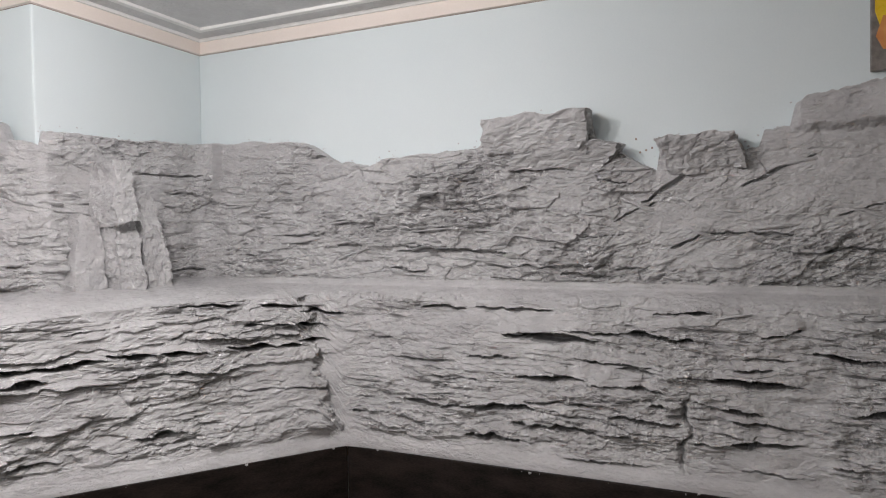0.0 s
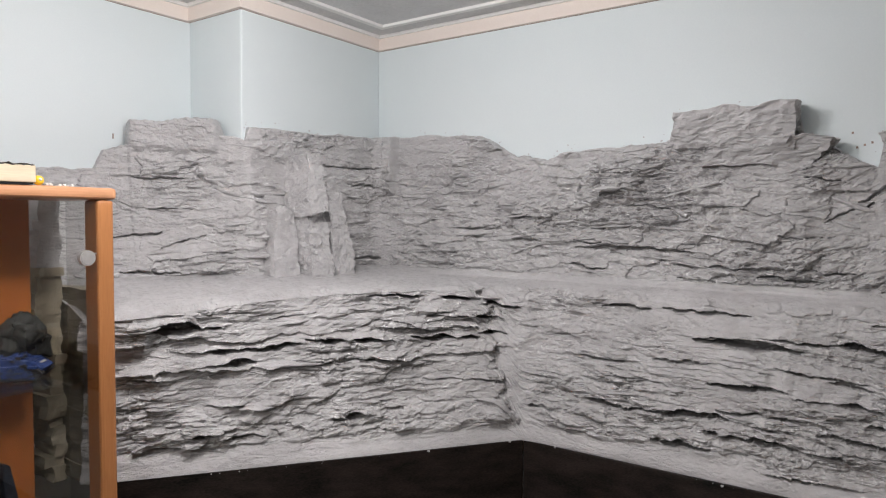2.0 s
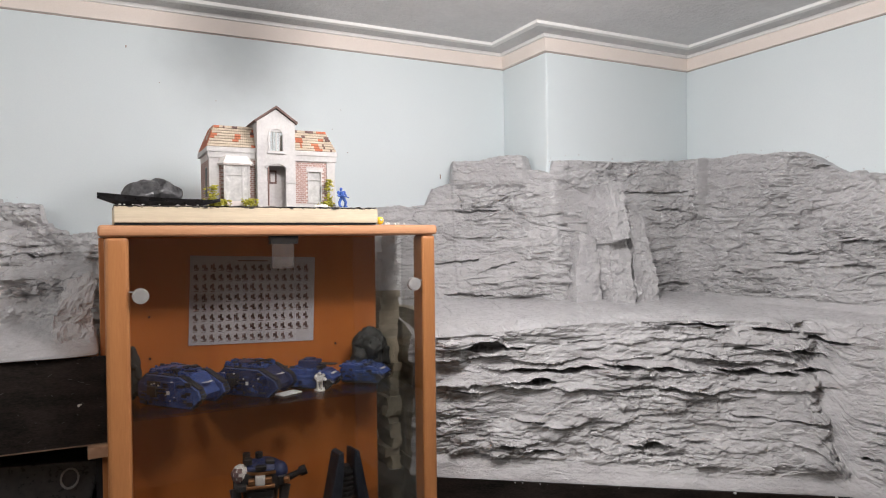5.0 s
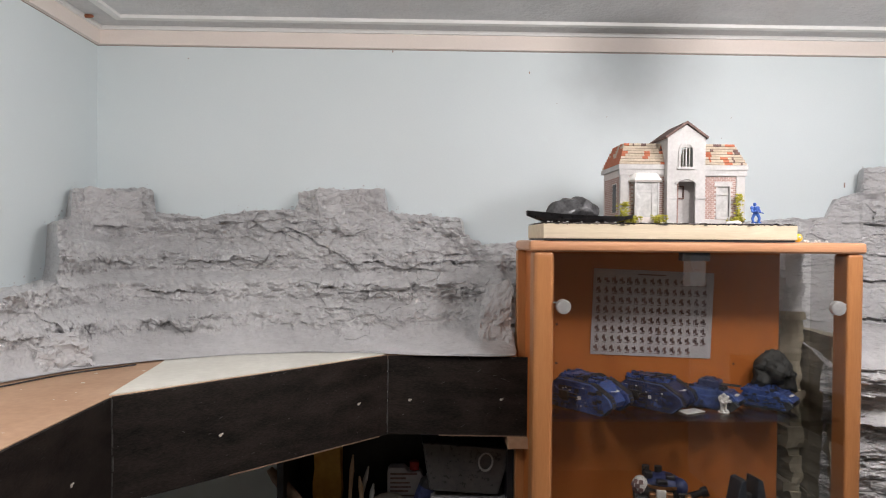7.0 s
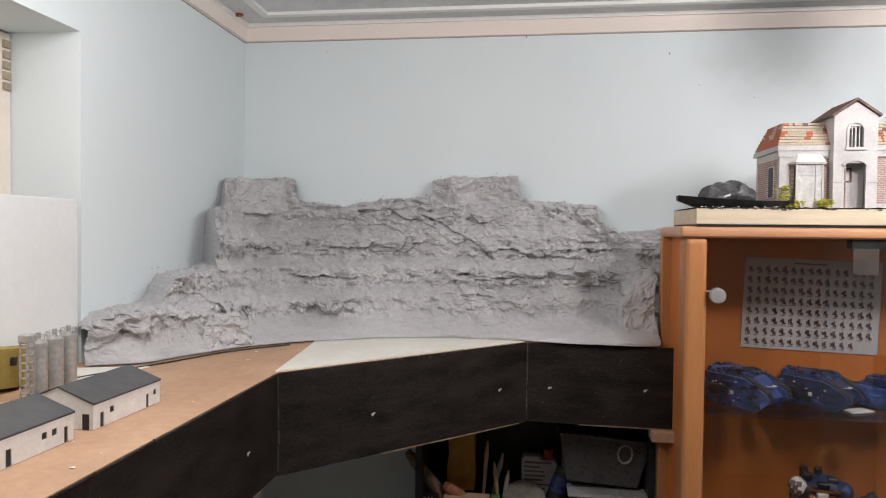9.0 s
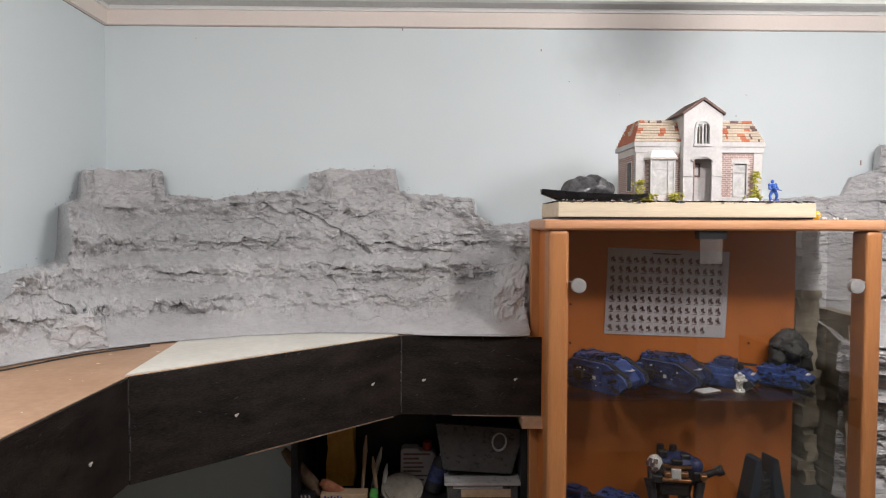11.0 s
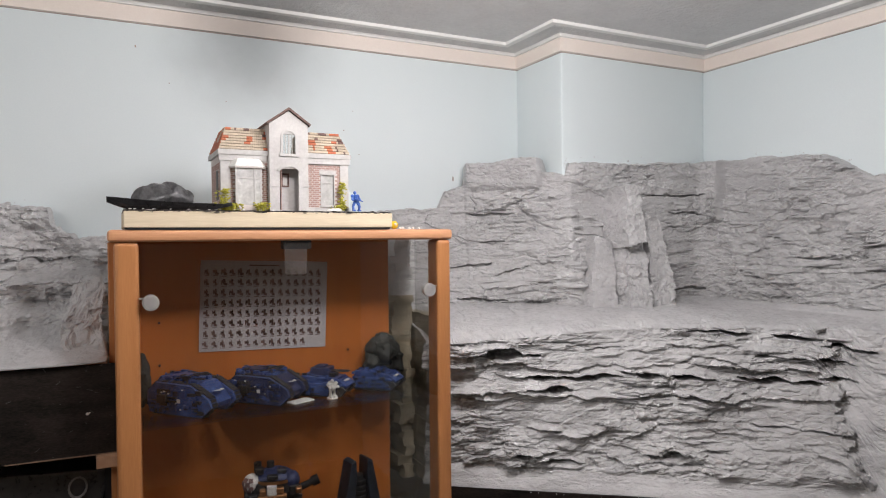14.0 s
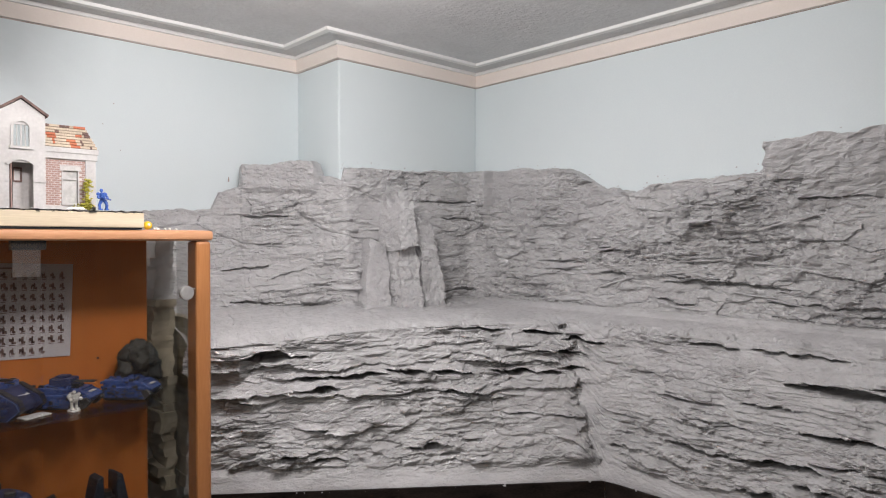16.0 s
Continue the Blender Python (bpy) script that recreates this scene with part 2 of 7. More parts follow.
M["roof_grey"] = surface("felt_grey", (0.055, 0.056, 0.058), (0.085, 0.086, 0.088), 0.75, 30, 220, 0.2, 0.0006)
M["silo"] = surface("silo_grey", (0.36, 0.35, 0.34), (0.55, 0.54, 0.52), 0.35, 40, 160, 0.1, metal=0.5)
M["olive_yellow"] = surface("ochre_card", (0.24, 0.17, 0.035), (0.34, 0.25, 0.06), 0.7, 30, 150, 0.1)
M["rail"] = surface("rail_dark", (0.03, 0.028, 0.027), (0.08, 0.075, 0.07), 0.6, 60, 200, 0.2)
M["cream"] = surface("blind_cream", (0.68, 0.62, 0.54), (0.78, 0.72, 0.64), 0.7, 4, 60, 0.05)
M["panel_white"] = surface("panel_white", (0.74, 0.76, 0.76), (0.80, 0.82, 0.82), 0.5, 3, 60, 0.03)
M["rust"] = surface("rusty_chip", (0.22, 0.07, 0.03), (0.4, 0.16, 0.08), 0.8, 60, 200, 0.3)
M["floor"] = surface("floor_laminate", (0.07, 0.05, 0.035), (0.12, 0.085, 0.06), 0.5, 3, 40, 0.05, stretch=(1, 10, 1))
M["clear_plastic"] = surface("cloudy_plastic", (0.34, 0.34, 0.34), (0.46, 0.46, 0.46), 0.3, 20, 90, 0.05)
M["villa_glazing"] = surface("villa_glazing", (0.42, 0.42, 0.41), (0.62, 0.62, 0.60), 0.25, 45, 90, 0.05)
M["murky_plastic"] = surface("murky_plastic", (0.05, 0.05, 0.052), (0.10, 0.098, 0.098), 0.3, 20, 90, 0.1)
M["dull_lid"] = surface("dull_lid", (0.22, 0.20, 0.17), (0.34, 0.31, 0.26), 0.3, 20, 90, 0.1)
M["strike"] = surface("strike_film", (0.16, 0.14, 0.13), (0.24, 0.21, 0.20), 0.3, 20, 90, 0.02)
M["strike"].node_tree.nodes["Principled BSDF"].inputs["Alpha"].default_value = 0.38
M["ochre"] = surface("ochre_pack", (0.50, 0.26, 0.03), (0.66, 0.38, 0.06), 0.5, 20, 90, 0.05)
M["card"] = surface("cardboard", (0.42, 0.29, 0.18), (0.55, 0.40, 0.27), 0.75, 20, 120, 0.1)
M["green"] = surface("green_pack", (0.06, 0.32, 0.06), (0.1, 0.45, 0.1), 0.4, 20, 90, 0.05)
M["navy_pack"] = surface("navy_pack", (0.02, 0.04, 0.2), (0.04, 0.07, 0.3), 0.4, 20, 90, 0.05)
M["red"] = surface("red_cap", (0.4, 0.03, 0.03), (0.55, 0.06, 0.05), 0.4, 20, 90, 0.05)
M["orange_art"] = surface("orange_print", (0.6, 0.22, 0.06), (0.75, 0.35, 0.12), 0.5, 14, 60, 0)
M["grey_art"] = surface("grey_print", (0.10, 0.09, 0.08), (0.30, 0.27, 0.25), 0.5, 14, 60, 0)


# ---- building blocks ----
def box(bm, x0, x1, y0, y1, z0, z1, m=None):
    v = [bm.verts.new((x, y, z)) for z in (z0, z1) for x, y in ((x0, y0), (x1, y0), (x1, y1), (x0, y1))]
    for f in ((3, 2, 1, 0), (4, 5, 6, 7), (0, 1, 5, 4), (1, 2, 6, 5), (2, 3, 7, 6), (3, 0, 4, 7)):
        bm.faces.new([v[i] for i in f])
    if m is not None:
        bmesh.ops.transform(bm, matrix=m, verts=v)
    return v


def prism(bm, poly, a, b, axis="z", m=None):
    """A flat polygon pushed along an axis from a to b."""
    place = {"z": lambda u, v, w: (u, v, w), "y": lambda u, v, w: (u, w, v), "x": lambda u, v, w: (w, u, v)}[axis]
    lo, hi = [[bm.verts.new(place(u, v, w)) for u, v in poly] for w in (a, b)]
    n = len(poly)
    made = [bm.faces.new(lo), bm.faces.new(hi)] + [bm.faces.new((lo[i], lo[(i + 1) % n], hi[(i + 1) % n], hi[i])) for i in range(n)]
    bmesh.ops.recalc_face_normals(bm, faces=made)
    if m is not None:
        bmesh.ops.transform(bm, matrix=m, verts=lo + hi)
    return lo + hi


def cyl(bm, p, r, h, seg=16, r2=None, m=None):
    mat = Matrix.Translation(p) @ (m or Matrix()) @ Matrix.Translation((0, 0, h / 2))
    return bmesh.ops.create_cone(bm, cap_ends=True, segments=seg, radius1=r, radius2=r if r2 is None else r2, depth=h, matrix=mat)["verts"]


def ball(bm, p, r, sub=2, scale=(1, 1, 1)):
    return bmesh.ops.create_icosphere(bm, subdivisions=sub, radius=r, matrix=Matrix.Translation(p) @ Matrix.Diagonal((*scale, 1)))["verts"]


def bevel(bm, width, seg=2):
    bmesh.ops.bevel(bm, geom=list(bm.edges), offset=width, segments=seg, affect="EDGES", profile=0.6, clamp_overlap=True)
    return bm


def roughen(bm, amount, scale):
    for v in bm.verts:
        v.co += noise.noise_vector(v.co * scale) * amount
    return bm


def part(name, bm, material, parent=None, label="", smooth=False):
    me = bpy.data.meshes.new(name)
    bmesh.ops.recalc_face_normals(bm, faces=list(bm.faces))
    bm.to_mesh(me)
    bm.free()
    me.materials.append(material)
    if smooth:
        me.polygons.foreach_set("use_smooth", [True] * len(me.polygons))
    ob = new(name, me)
    ob.parent = parent
    if label:
        ob["label"] = label
    return ob


def bms(*boxes):
    bm = bmesh.new()
    for b in boxes:
        box(bm, *b)
    return bm


def thing(name, label, category, group="", at=(0, 0, 0), turn=0, kind=""):
    ob = new(name)
    ob.matrix_basis = pose(*at, 0, 0, turn)
    return tagged(ob, label, category, group, kind)


def piece(name, bm, material, label, category, kind="", group="", smooth=False):
    return tagged(part(name, bm, material, smooth=smooth), label, category, group, kind)


# ---- the room ----
CEIL, BAND = 2.40, 2.35
EAST, PIL_X, PIL_Y = 3.02, 2.413, -0.25
piece("floor", bms((-0.2, 3.2, -4.4, 0.2, -0.1, 0.0)), M["floor"], "brown wooden floor of the hobby room", "floor", "structure")
piece("ceiling", bms((-0.2, 3.2, -4.4, 0.2, CEIL, CEIL + 0.1)), M["ceiling"], "off-white textured plaster ceiling", "ceiling", "structure")
piece("wall_north", bms((-0.2, 3.2, 0.0, 0.15, 0.0, CEIL)), M["wall"], "pale blue painted plaster wall behind the cabinet", "wall", "structure")
piece("wall_east", bms((EAST, EAST + 0.15, -4.3, 0.0, 0.0, CEIL)), M["wall"], "pale blue painted plaster wall above the grey cliff", "wall", "structure")
piece("wall_south", bms((-0.2, 3.2, -4.45, -4.3, 0.0, CEIL)), M["card"], "plain brown wall closing the room", "wall", "structure")
NICHE = (-2.1, -0.748, 1.0, 2.162)
bm = bms((-0.2, 0.0, NICHE[1], 0.0, 0.0, CEIL), (-0.2, 0.0, -4.3, NICHE[0], 0.0, CEIL),
         (-0.2, 0.0, NICHE[0], NICHE[1], NICHE[3], CEIL), (-0.2, 0.0, NICHE[0], NICHE[1], 0.0, NICHE[2]))
piece("wall_west", bm, M["wall"], "pale blue plaster wall with a deep window recess", "wall", "structure")
bm = bmesh.new()
box(bm, PIL_X, EAST, PIL_Y, 0.0, 0.0, CEIL)
bevel(bm, 0.006)
piece("chimney_breast", bm, M["wall"], "boxed-in pale blue corner pillar", "pillar", "structure")


def cornice_run(name, pts, width0, width1, z0, z1, material, label):
    """A moulding that follows the room's corners: pts is its line along the walls, pushed into the room by width0 and width1."""
    bm = bmesh.new()
    rows = []
    for i, p in enumerate(pts):
        p = Vector(p)
        a = (p - Vector(pts[i - 1])).normalized() if i else (Vector(pts[1]) - p).normalized()
        b = (Vector(pts[i + 1]) - p).normalized() if i + 1 < len(pts) else a
        na, nb = Vector((a.y, -a.x)), Vector((b.y, -b.x))
        out = (na + nb) / (1 + na.dot(nb))
        q0, q1 = p + out * width0, p + out * width1
        rows.append([bm.verts.new((q.x, q.y, z)) for q, z in ((q0, z0), (q1, z0), (q1, z1), (q0, z1))])
    for r0, r1 in zip(rows, rows[1:]):
        for k in range(4):
            bm.faces.new((r0[k], r0[(k + 1) % 4], r1[(k + 1) % 4], r1[k]))
    return piece(name, bm, material, label, "cornice", "structure")


LINE = [(0.0, -4.3), (0.0, 0.0), (PIL_X, 0.0), (PIL_X, PIL_Y), (EAST, PIL_Y), (EAST, -4.3)]
cornice_run("trim_band", LINE, -0.002, 0.014, BAND, CEIL - 0.001, M["band"], "peach painted cornice band round the walls")
cornice_run("trim_shadow_gap", LINE, -0.002, 0.002, BAND - 0.0012, BAND, M["joint_line"], "thin dark joint under the cornice band")
cornice_run("trim_bead", LINE, 0.098, 0.118, CEIL - 0.009, CEIL + 0.002, M["bead"], "white bead moulding along the ceiling edge")
cornice_run("trim_fillet", LINE, 0.014, 0.024, CEIL - 0.010, CEIL + 0.002, M["bead"], "narrow white fillet above the cornice band")

# window recess
win = thing("window_1", "cream blind closed in the window recess", "window", kind="structure")
part("blind", bms((-0.185, -0.165, NICHE[0] + 0.04, NICHE[1] - 0.03, NICHE[2], NICHE[3] - 0.02)), M["cream"], win)
part("window_frame", bms((-0.165, -0.145, NICHE[1] - 0.03, NICHE[1] - 0.002, NICHE[2], NICHE[3] - 0.003), (-0.165, -0.145, NICHE[0], NICHE[1] - 0.03, NICHE[3] - 0.025, NICHE[3] - 0.003)), M["cream"], win)
hinge = bms(*[(-0.145, -0.139, NICHE[1] - 0.022, NICHE[1] - 0.006, 2.05 + 0.02 * k, 2.064 + 0.02 * k) for k in range(5)])
part("hinge", hinge, M["foam"], win)
panel = bmesh.new()
box(panel, -0.012, -0.002, NICHE[0] + 0.01, NICHE[1] - 0.006, 1.0, 1.842)
bevel(panel, 0.002)
piece("infill_panel", panel, M["panel_white"], "white board screwed across the lower window recess", "panel", "structure")


# ---- rock faces ----
def hashed(i, j, seed):
    h = (i.astype(np.int64) * 374761393 + j.astype(np.int64) * 668265263 + seed * 1442695041) & 0x7FFFFFFF
    h = ((h ^ (h >> 13)) * 1274126177) & 0x7FFFFFFF
    return ((h ^ (h >> 16)) & 0xFFFF) / 65535.0


def vnoise(x, y, seed):
    i, j = np.floor(x), np.floor(y)
    u, v = x - i, y - j
    u, v = u * u * (3 - 2 * u), v * v * (3 - 2 * v)
    a, b, c, d = hashed(i, j, seed), hashed(i + 1, j, seed), hashed(i, j + 1, seed), hashed(i + 1, j + 1, seed)
    return a + (b - a) * u + (c - a) * v + (a - b - c + d) * u * v


def fbm(x, y, seed, octaves=4):
    total, amp = 0.0, 0.5
    for o in range(octaves):
        total = total + amp * vnoise(x * 2 ** o, y * 2 ** o, seed + o)
        amp /= 2
    return total - 0.47


def step(a, b, x):
    t = np.clip((x - a) / (b - a), 0, 1)
    return t * t * (3 - 2 * t)


def worley(x, y, seed):
    """Nearest cell: its hash, the offset to its middle, and how far the next cell is."""
    i, j = np.floor(x), np.floor(y)
    f1, f2 = np.full(x.shape, 9.0), np.full(x.shape, 9.0)
    code, ox, oy = np.zeros(x.shape), np.zeros(x.shape), np.zeros(x.shape)
    for di in (-1, 0, 1):
        for dj in (-1, 0, 1):
            a, b = i + di, j + dj
            dx, dy = x - a - hashed(a, b, seed), y - b - hashed(a, b, seed + 1)
            d = dx * dx + dy * dy
            near = d < f1
            f2 = np.where(near, f1, np.minimum(f2, d))
            code, ox, oy = np.where(near, hashed(a, b, seed + 2), code), np.where(near, dx, ox), np.where(near, dy, oy)
            f1 = np.where(near, d, f1)
    return code, ox, oy, np.sqrt(f2) - np.sqrt(f1)


def plates(q, z, seed, size, amp, crack=0.5, sizes=3):
    """Split plates of rock at several sizes, each set in or out and leaning a little."""
    total = 0.0
    for n in range(sizes):
        k = 2.3 ** n
        wq, wz = q + size[0] / k * 0.9 * fbm(q * 9 * k, z * 18 * k, seed + 3 * n), z + size[1] / k * 0.9 * fbm(q * 7 * k, z * 14 * k, seed + 40 + n)
        h, ox, oy, e = worley(wq * k / size[0], wz * k / size[1], seed + 100 + 10 * n)
        lean = np.sin(h * 57.0)
        total = total + amp / k ** 0.6 * (1.5 * (h - 0.5) + 0.55 * lean * oy + 0.35 * np.cos(h * 91) * ox - 0.12 * oy - crack * np.exp(-(e / 0.10) ** 2) * step(0.35, 0.6, h))
    return total


def strata(q, z, seed, thick, ledge, slot, tilt=0.0):
    """Bedded slate: irregular layers that stand proud or sink back along their length, undercut at their feet."""
    rng = np.random.RandomState(seed)
    edges = 0.4 + np.cumsum(rng.uniform(thick[0], thick[1], 200))
    zz = z + tilt * q + 0.09 * fbm(q * 1.7, z * 2.0, seed) + 0.032 * fbm(q * 6, z * 7, seed + 5) + 0.008 * fbm(q * 26, z * 26, seed + 6)
    k = np.clip(np.searchsorted(edges, zz), 1, 199)
    f = (zz - edges[k - 1]) / (edges[k] - edges[k - 1])
    shift = hashed(k, k * 0, seed + 9) * 40
    run = vnoise(q * 3.4 + shift, k * 3.7, seed + 11)
    brk = vnoise(q * 15.0 + shift * 2, k * 2.3, seed + 12)
    proud = step(0.35, 0.65, run) * 0.6 + step(0.42, 0.58, brk) * 0.4
    nose = 1 - np.abs(2 * f - 1.1) ** 3
    under = np.exp(-((f - 0.03) / 0.16) ** 2) * step(0.52, 0.60, vnoise(q * 4.5 + shift * 3, k * 1.9, seed + 13))
    return ledge * (proud - 0.5) + 0.003 * nose - slot * under


def grit(q, z, seed):
    """Torn plaster: small sharp crumbs."""
    clump = 0.4 + 1.2 * vnoise(q * 7, z * 11, seed + 3)
    return clump * (0.030 * np.abs(fbm(q * 22, z * 44, seed)) + 0.018 * np.abs(fbm(q * 55, z * 95, seed + 7))) + 0.008 * fbm(q * 120, z * 170, seed + 8)


def plaster(q, z, seed):
    """Soft trowelled lumps."""
    return 0.020 * fbm(q * 24 + 5 * z, z * 42, seed) + 0.010 * fbm(q * 60, z * 90, seed + 4)


def cut(q, z, at, high, half, thin, deep, tilt=0.0):
    """A dark open slot of a given middle, half length and thickness, under a bed that stands a little proud."""
    u = (q - at) / half
    zc = high + tilt * (q - at) + 0.05 * fbm(q * 11 + at * 9, q * 0, 5) * half ** 0.5 + 0.014 * fbm(q * 38, q * 0, 7)
    t = thin * np.sqrt(np.clip(1 - u * u, 0.0, 1)) * (0.15 + 1.5 * vnoise(q * 26 + at * 31, q * 0, 6) ** 1.3)
    k = (z - zc) / np.maximum(t, 1e-4)
    above = z - zc - t
    bed = 0.16 * deep * step(1.25, 0.7, np.abs(u)) * np.where(above > 0, np.exp(-np.maximum(above, 0) / 0.016), 0.0) * step(0.0, 0.006, thin)
    return bed - deep * step(1.0, 0.55, np.abs(k)) * (np.abs(u) < 1)


def lump(q, z, q0, q1, z0, z1, deep, soft=0.012, rag=1.0):
    """A block standing proud of the face between q0..q1 and z0..z1."""
    w = rag * (0.030 * fbm(q * 10, z * 10, 77) + 0.012 * fbm(q * 40, z * 40, 78))
    return deep * step(q0 - soft, q0 + soft, q + w) * step(q1 + soft, q1 - soft, q + w) * step(z0 - soft, z0 + soft, z + w) * step(z1 + soft, z1 - soft, z + w)


def along(knots, q):
    """The plan point of a curve through (q, x, y) knots."""
    k = np.array(knots)
    return np.stack([np.interp(q, k[:, 0], k[:, 1]), np.interp(q, k[:, 0], k[:, 2])], -1)


def smooth_along(knots, q, width=9):
    p = along(knots, q)
    ker = np.hanning(width + 2)[1:-1]
    ker /= ker.sum()
    pad = np.pad(p, ((width // 2, width // 2), (0, 0)), mode="edge")
    return np.stack([np.convolve(pad[:, c], ker, "valid") for c in (0, 1)], -1)


def outward(p):
    t = np.gradient(p, axis=0)
    ker = np.ones(61) / 61
    t = np.stack([np.convolve(np.pad(t[:, c], 30, mode="edge"), ker, "valid") for c in (0, 1)], -1)
    t /= np.linalg.norm(t, axis=1)[:, None]
    return np.stack([t[:, 1], -t[:, 0]], -1)


def sheet(name, pts, material, parent):
    """A quad sheet from a rows x columns x 3 array."""
    r, c = pts.shape[:2]
    me = bpy.data.meshes.new(name)
    idx = np.arange(r * c).reshape(r, c)
    quads = np.stack([idx[:-1, :-1], idx[:-1, 1:], idx[1:, 1:], idx[1:, :-1]], -1).reshape(-1, 4)
    me.vertices.add(r * c)
    me.vertices.foreach_set("co", pts.reshape(-1).astype(np.float32))
    me.loops.add(quads.size)
    me.loops.foreach_set("vertex_index", quads.reshape(-1).astype(np.int32))
    me.polygons.add(len(quads))
    me.polygons.foreach_set("loop_start", np.arange(0, quads.size, 4, dtype=np.int32))
    me.update(calc_edges=True)
    me.polygons.foreach_set("use_smooth", np.zeros(len(quads), dtype=bool))
    me.materials.append(material)
    ob = new(name, me)
    ob.parent = parent
    return ob


def rock_piece(name, parent, at, yaw, roll, size, seed, blunt=3.0, coarse=0.012):
    """A split slab of rock: a rough lens along x, thick at its nose, undercut below."""
    length, deep, high = size
    n = max(5, int(length / coarse))
    rng = random.Random(seed)
    bm = bmesh.new()
    rows = []
    for i in range(n + 1):
        u = 2 * i / n - 1
        w = max(0.04, 1 - abs(u) ** blunt)
        ring = []
        for y, z in ((0.9, 0.45), (0.0, 0.55), (-0.55, 0.5), (-0.95, 0.22), (-1.0, -0.12), (-0.7, -0.42), (0.0, -0.5), (0.9, -0.45)):
            p = Vector((u * length / 2, y * deep * w, z * high * (0.45 + 0.55 * w)))
            k = p * 60 + Vector((seed * 7.3, seed * 1.7, 0))
            ring.append(bm.verts.new(p + noise.noise_vector(k) * min(deep, high) * 0.30 + noise.noise_vector(k * 2.7) * min(deep, high) * 0.14))
        rows.append(ring)
    for a, b in zip(rows, rows[1:]):
        for k in range(8):
            bm.faces.new((a[k], a[(k + 1) % 8], b[(k + 1) % 8], b[k]))
    bm.faces.new(rows[0]); bm.faces.new(rows[-1])
    ob = part(name, bm, M["rock"], parent)
    ob.matrix_basis = Matrix.Translation(at) @ Matrix.Rotation(yaw, 4, "Z") @ Matrix.Rotation(roll, 4, "Y")
    return ob


def boulder(name, parent, front, back, seed, cuts=15, rough=1.0):
    """A broken block of rock: front holds its four front corners (low, low, high, high), back the way to its rear."""
    bm = bms((0, 1, 0, 1, 0, 1))
    bmesh.ops.subdivide_edges(bm, edges=list(bm.edges), cuts=cuts, use_grid_fill=True)
    a, b, c, d = (Vector(p) for p in front)
    size = min((b - a).length, (d - a).length)
    back = Vector(back)
    flat = Vector((back.x, back.y, 0)).normalized()
    for v in bm.verts:
        u, w, h = v.co
        r = (max(0, abs(u - 0.5) * 2 - 0.72) + max(0, abs(h - 0.5) * 2 - 0.72)) * 0.5
        p = (a * (1 - u) + b * u) * (1 - h) + (d * (1 - u) + c * u) * h + back * w
        p += flat * ((0.16 if rough > 0.9 else 0.05) * size * (r + r * r * 3) * (1 - w))
        k = p * 13 + Vector((seed * 3.1, 0, seed))
        lip = noise.noise(Vector((p.x * 9 + p.y * 9, seed, p.z * 42)))
        p += rough * (noise.noise_vector(k) * 0.016 + noise.noise_vector(k * 3.3) * 0.008 + noise.noise_vector(k * 8.7) * 0.004 + noise.noise_vector(k * 19) * 0.002)
        p += flat * rough * (0.006 * abs(lip) + 0.014 * max(0, noise.noise(k * 2.1) - 0.1) + 0.007 * abs(noise.noise(k * 4.3)) + 0.004 * abs(noise.noise(k * 11)))
        v.co = p
    return part(name, bm, M["rock"], parent)


def scatter_slates(parent, pts, out, rows, count, seed, length, deep, high, slope=0.05, cols=(0.02, 0.98), push=0.0):
    """Separate slates bedded in a face, each along its strike."""
    rng = random.Random(seed)
    r, c = pts.shape[:2]
    for k in range(count):
        i, j = int(r * rng.uniform(*rows)), int(c * rng.uniform(*cols))
        p, o = pts[i, j], out[j]
        yaw = math.atan2(o[0], -o[1])
        size = (rng.uniform(*length), rng.uniform(*deep), rng.uniform(*high))
        at = (p[0] + o[0] * push, p[1] + o[1] * push, p[2])
        rock_piece("slate", parent, at, yaw, rng.gauss(0, slope), size, seed + k)


def nosing(q, z, high, amp, seed, tilt=0.0):
    """A broken overhanging bed: proud above its line, undercut below."""
    zc = high + tilt * q + 0.04 * fbm(q * 3, q * 0 + seed, seed) + 0.026 * fbm(q * 13, q * 0, seed + 1) + 0.014 * fbm(q * 45, q * 0, seed + 3)
    u = z - zc
    m = step(0.30, 0.55, vnoise(q * 3.3 + seed, q * 0, seed + 2)) * (0.35 + 0.9 * vnoise(q * 17, z * 20, seed + 4))
    return amp * m * np.where(u > 0, np.exp(-u / 0.030), -0.55 * np.exp(u / 0.012))


def clear_of_walls(p, gap=0.006):
    """Keeps rock points in front of the walls and the corner pillar."""
    x, y = np.minimum(p[..., 0], EAST - gap), np.minimum(p[..., 1], -gap)
    inx, iny = x - (PIL_X - gap), y - (PIL_Y - gap)
    inside = (inx > 0) & (iny > 0)
    p[..., 0] = np.where(inside & (inx < iny), PIL_X - gap, x)
    p[..., 1] = np.where(inside & (inx >= iny), PIL_Y - gap, y)
    return p


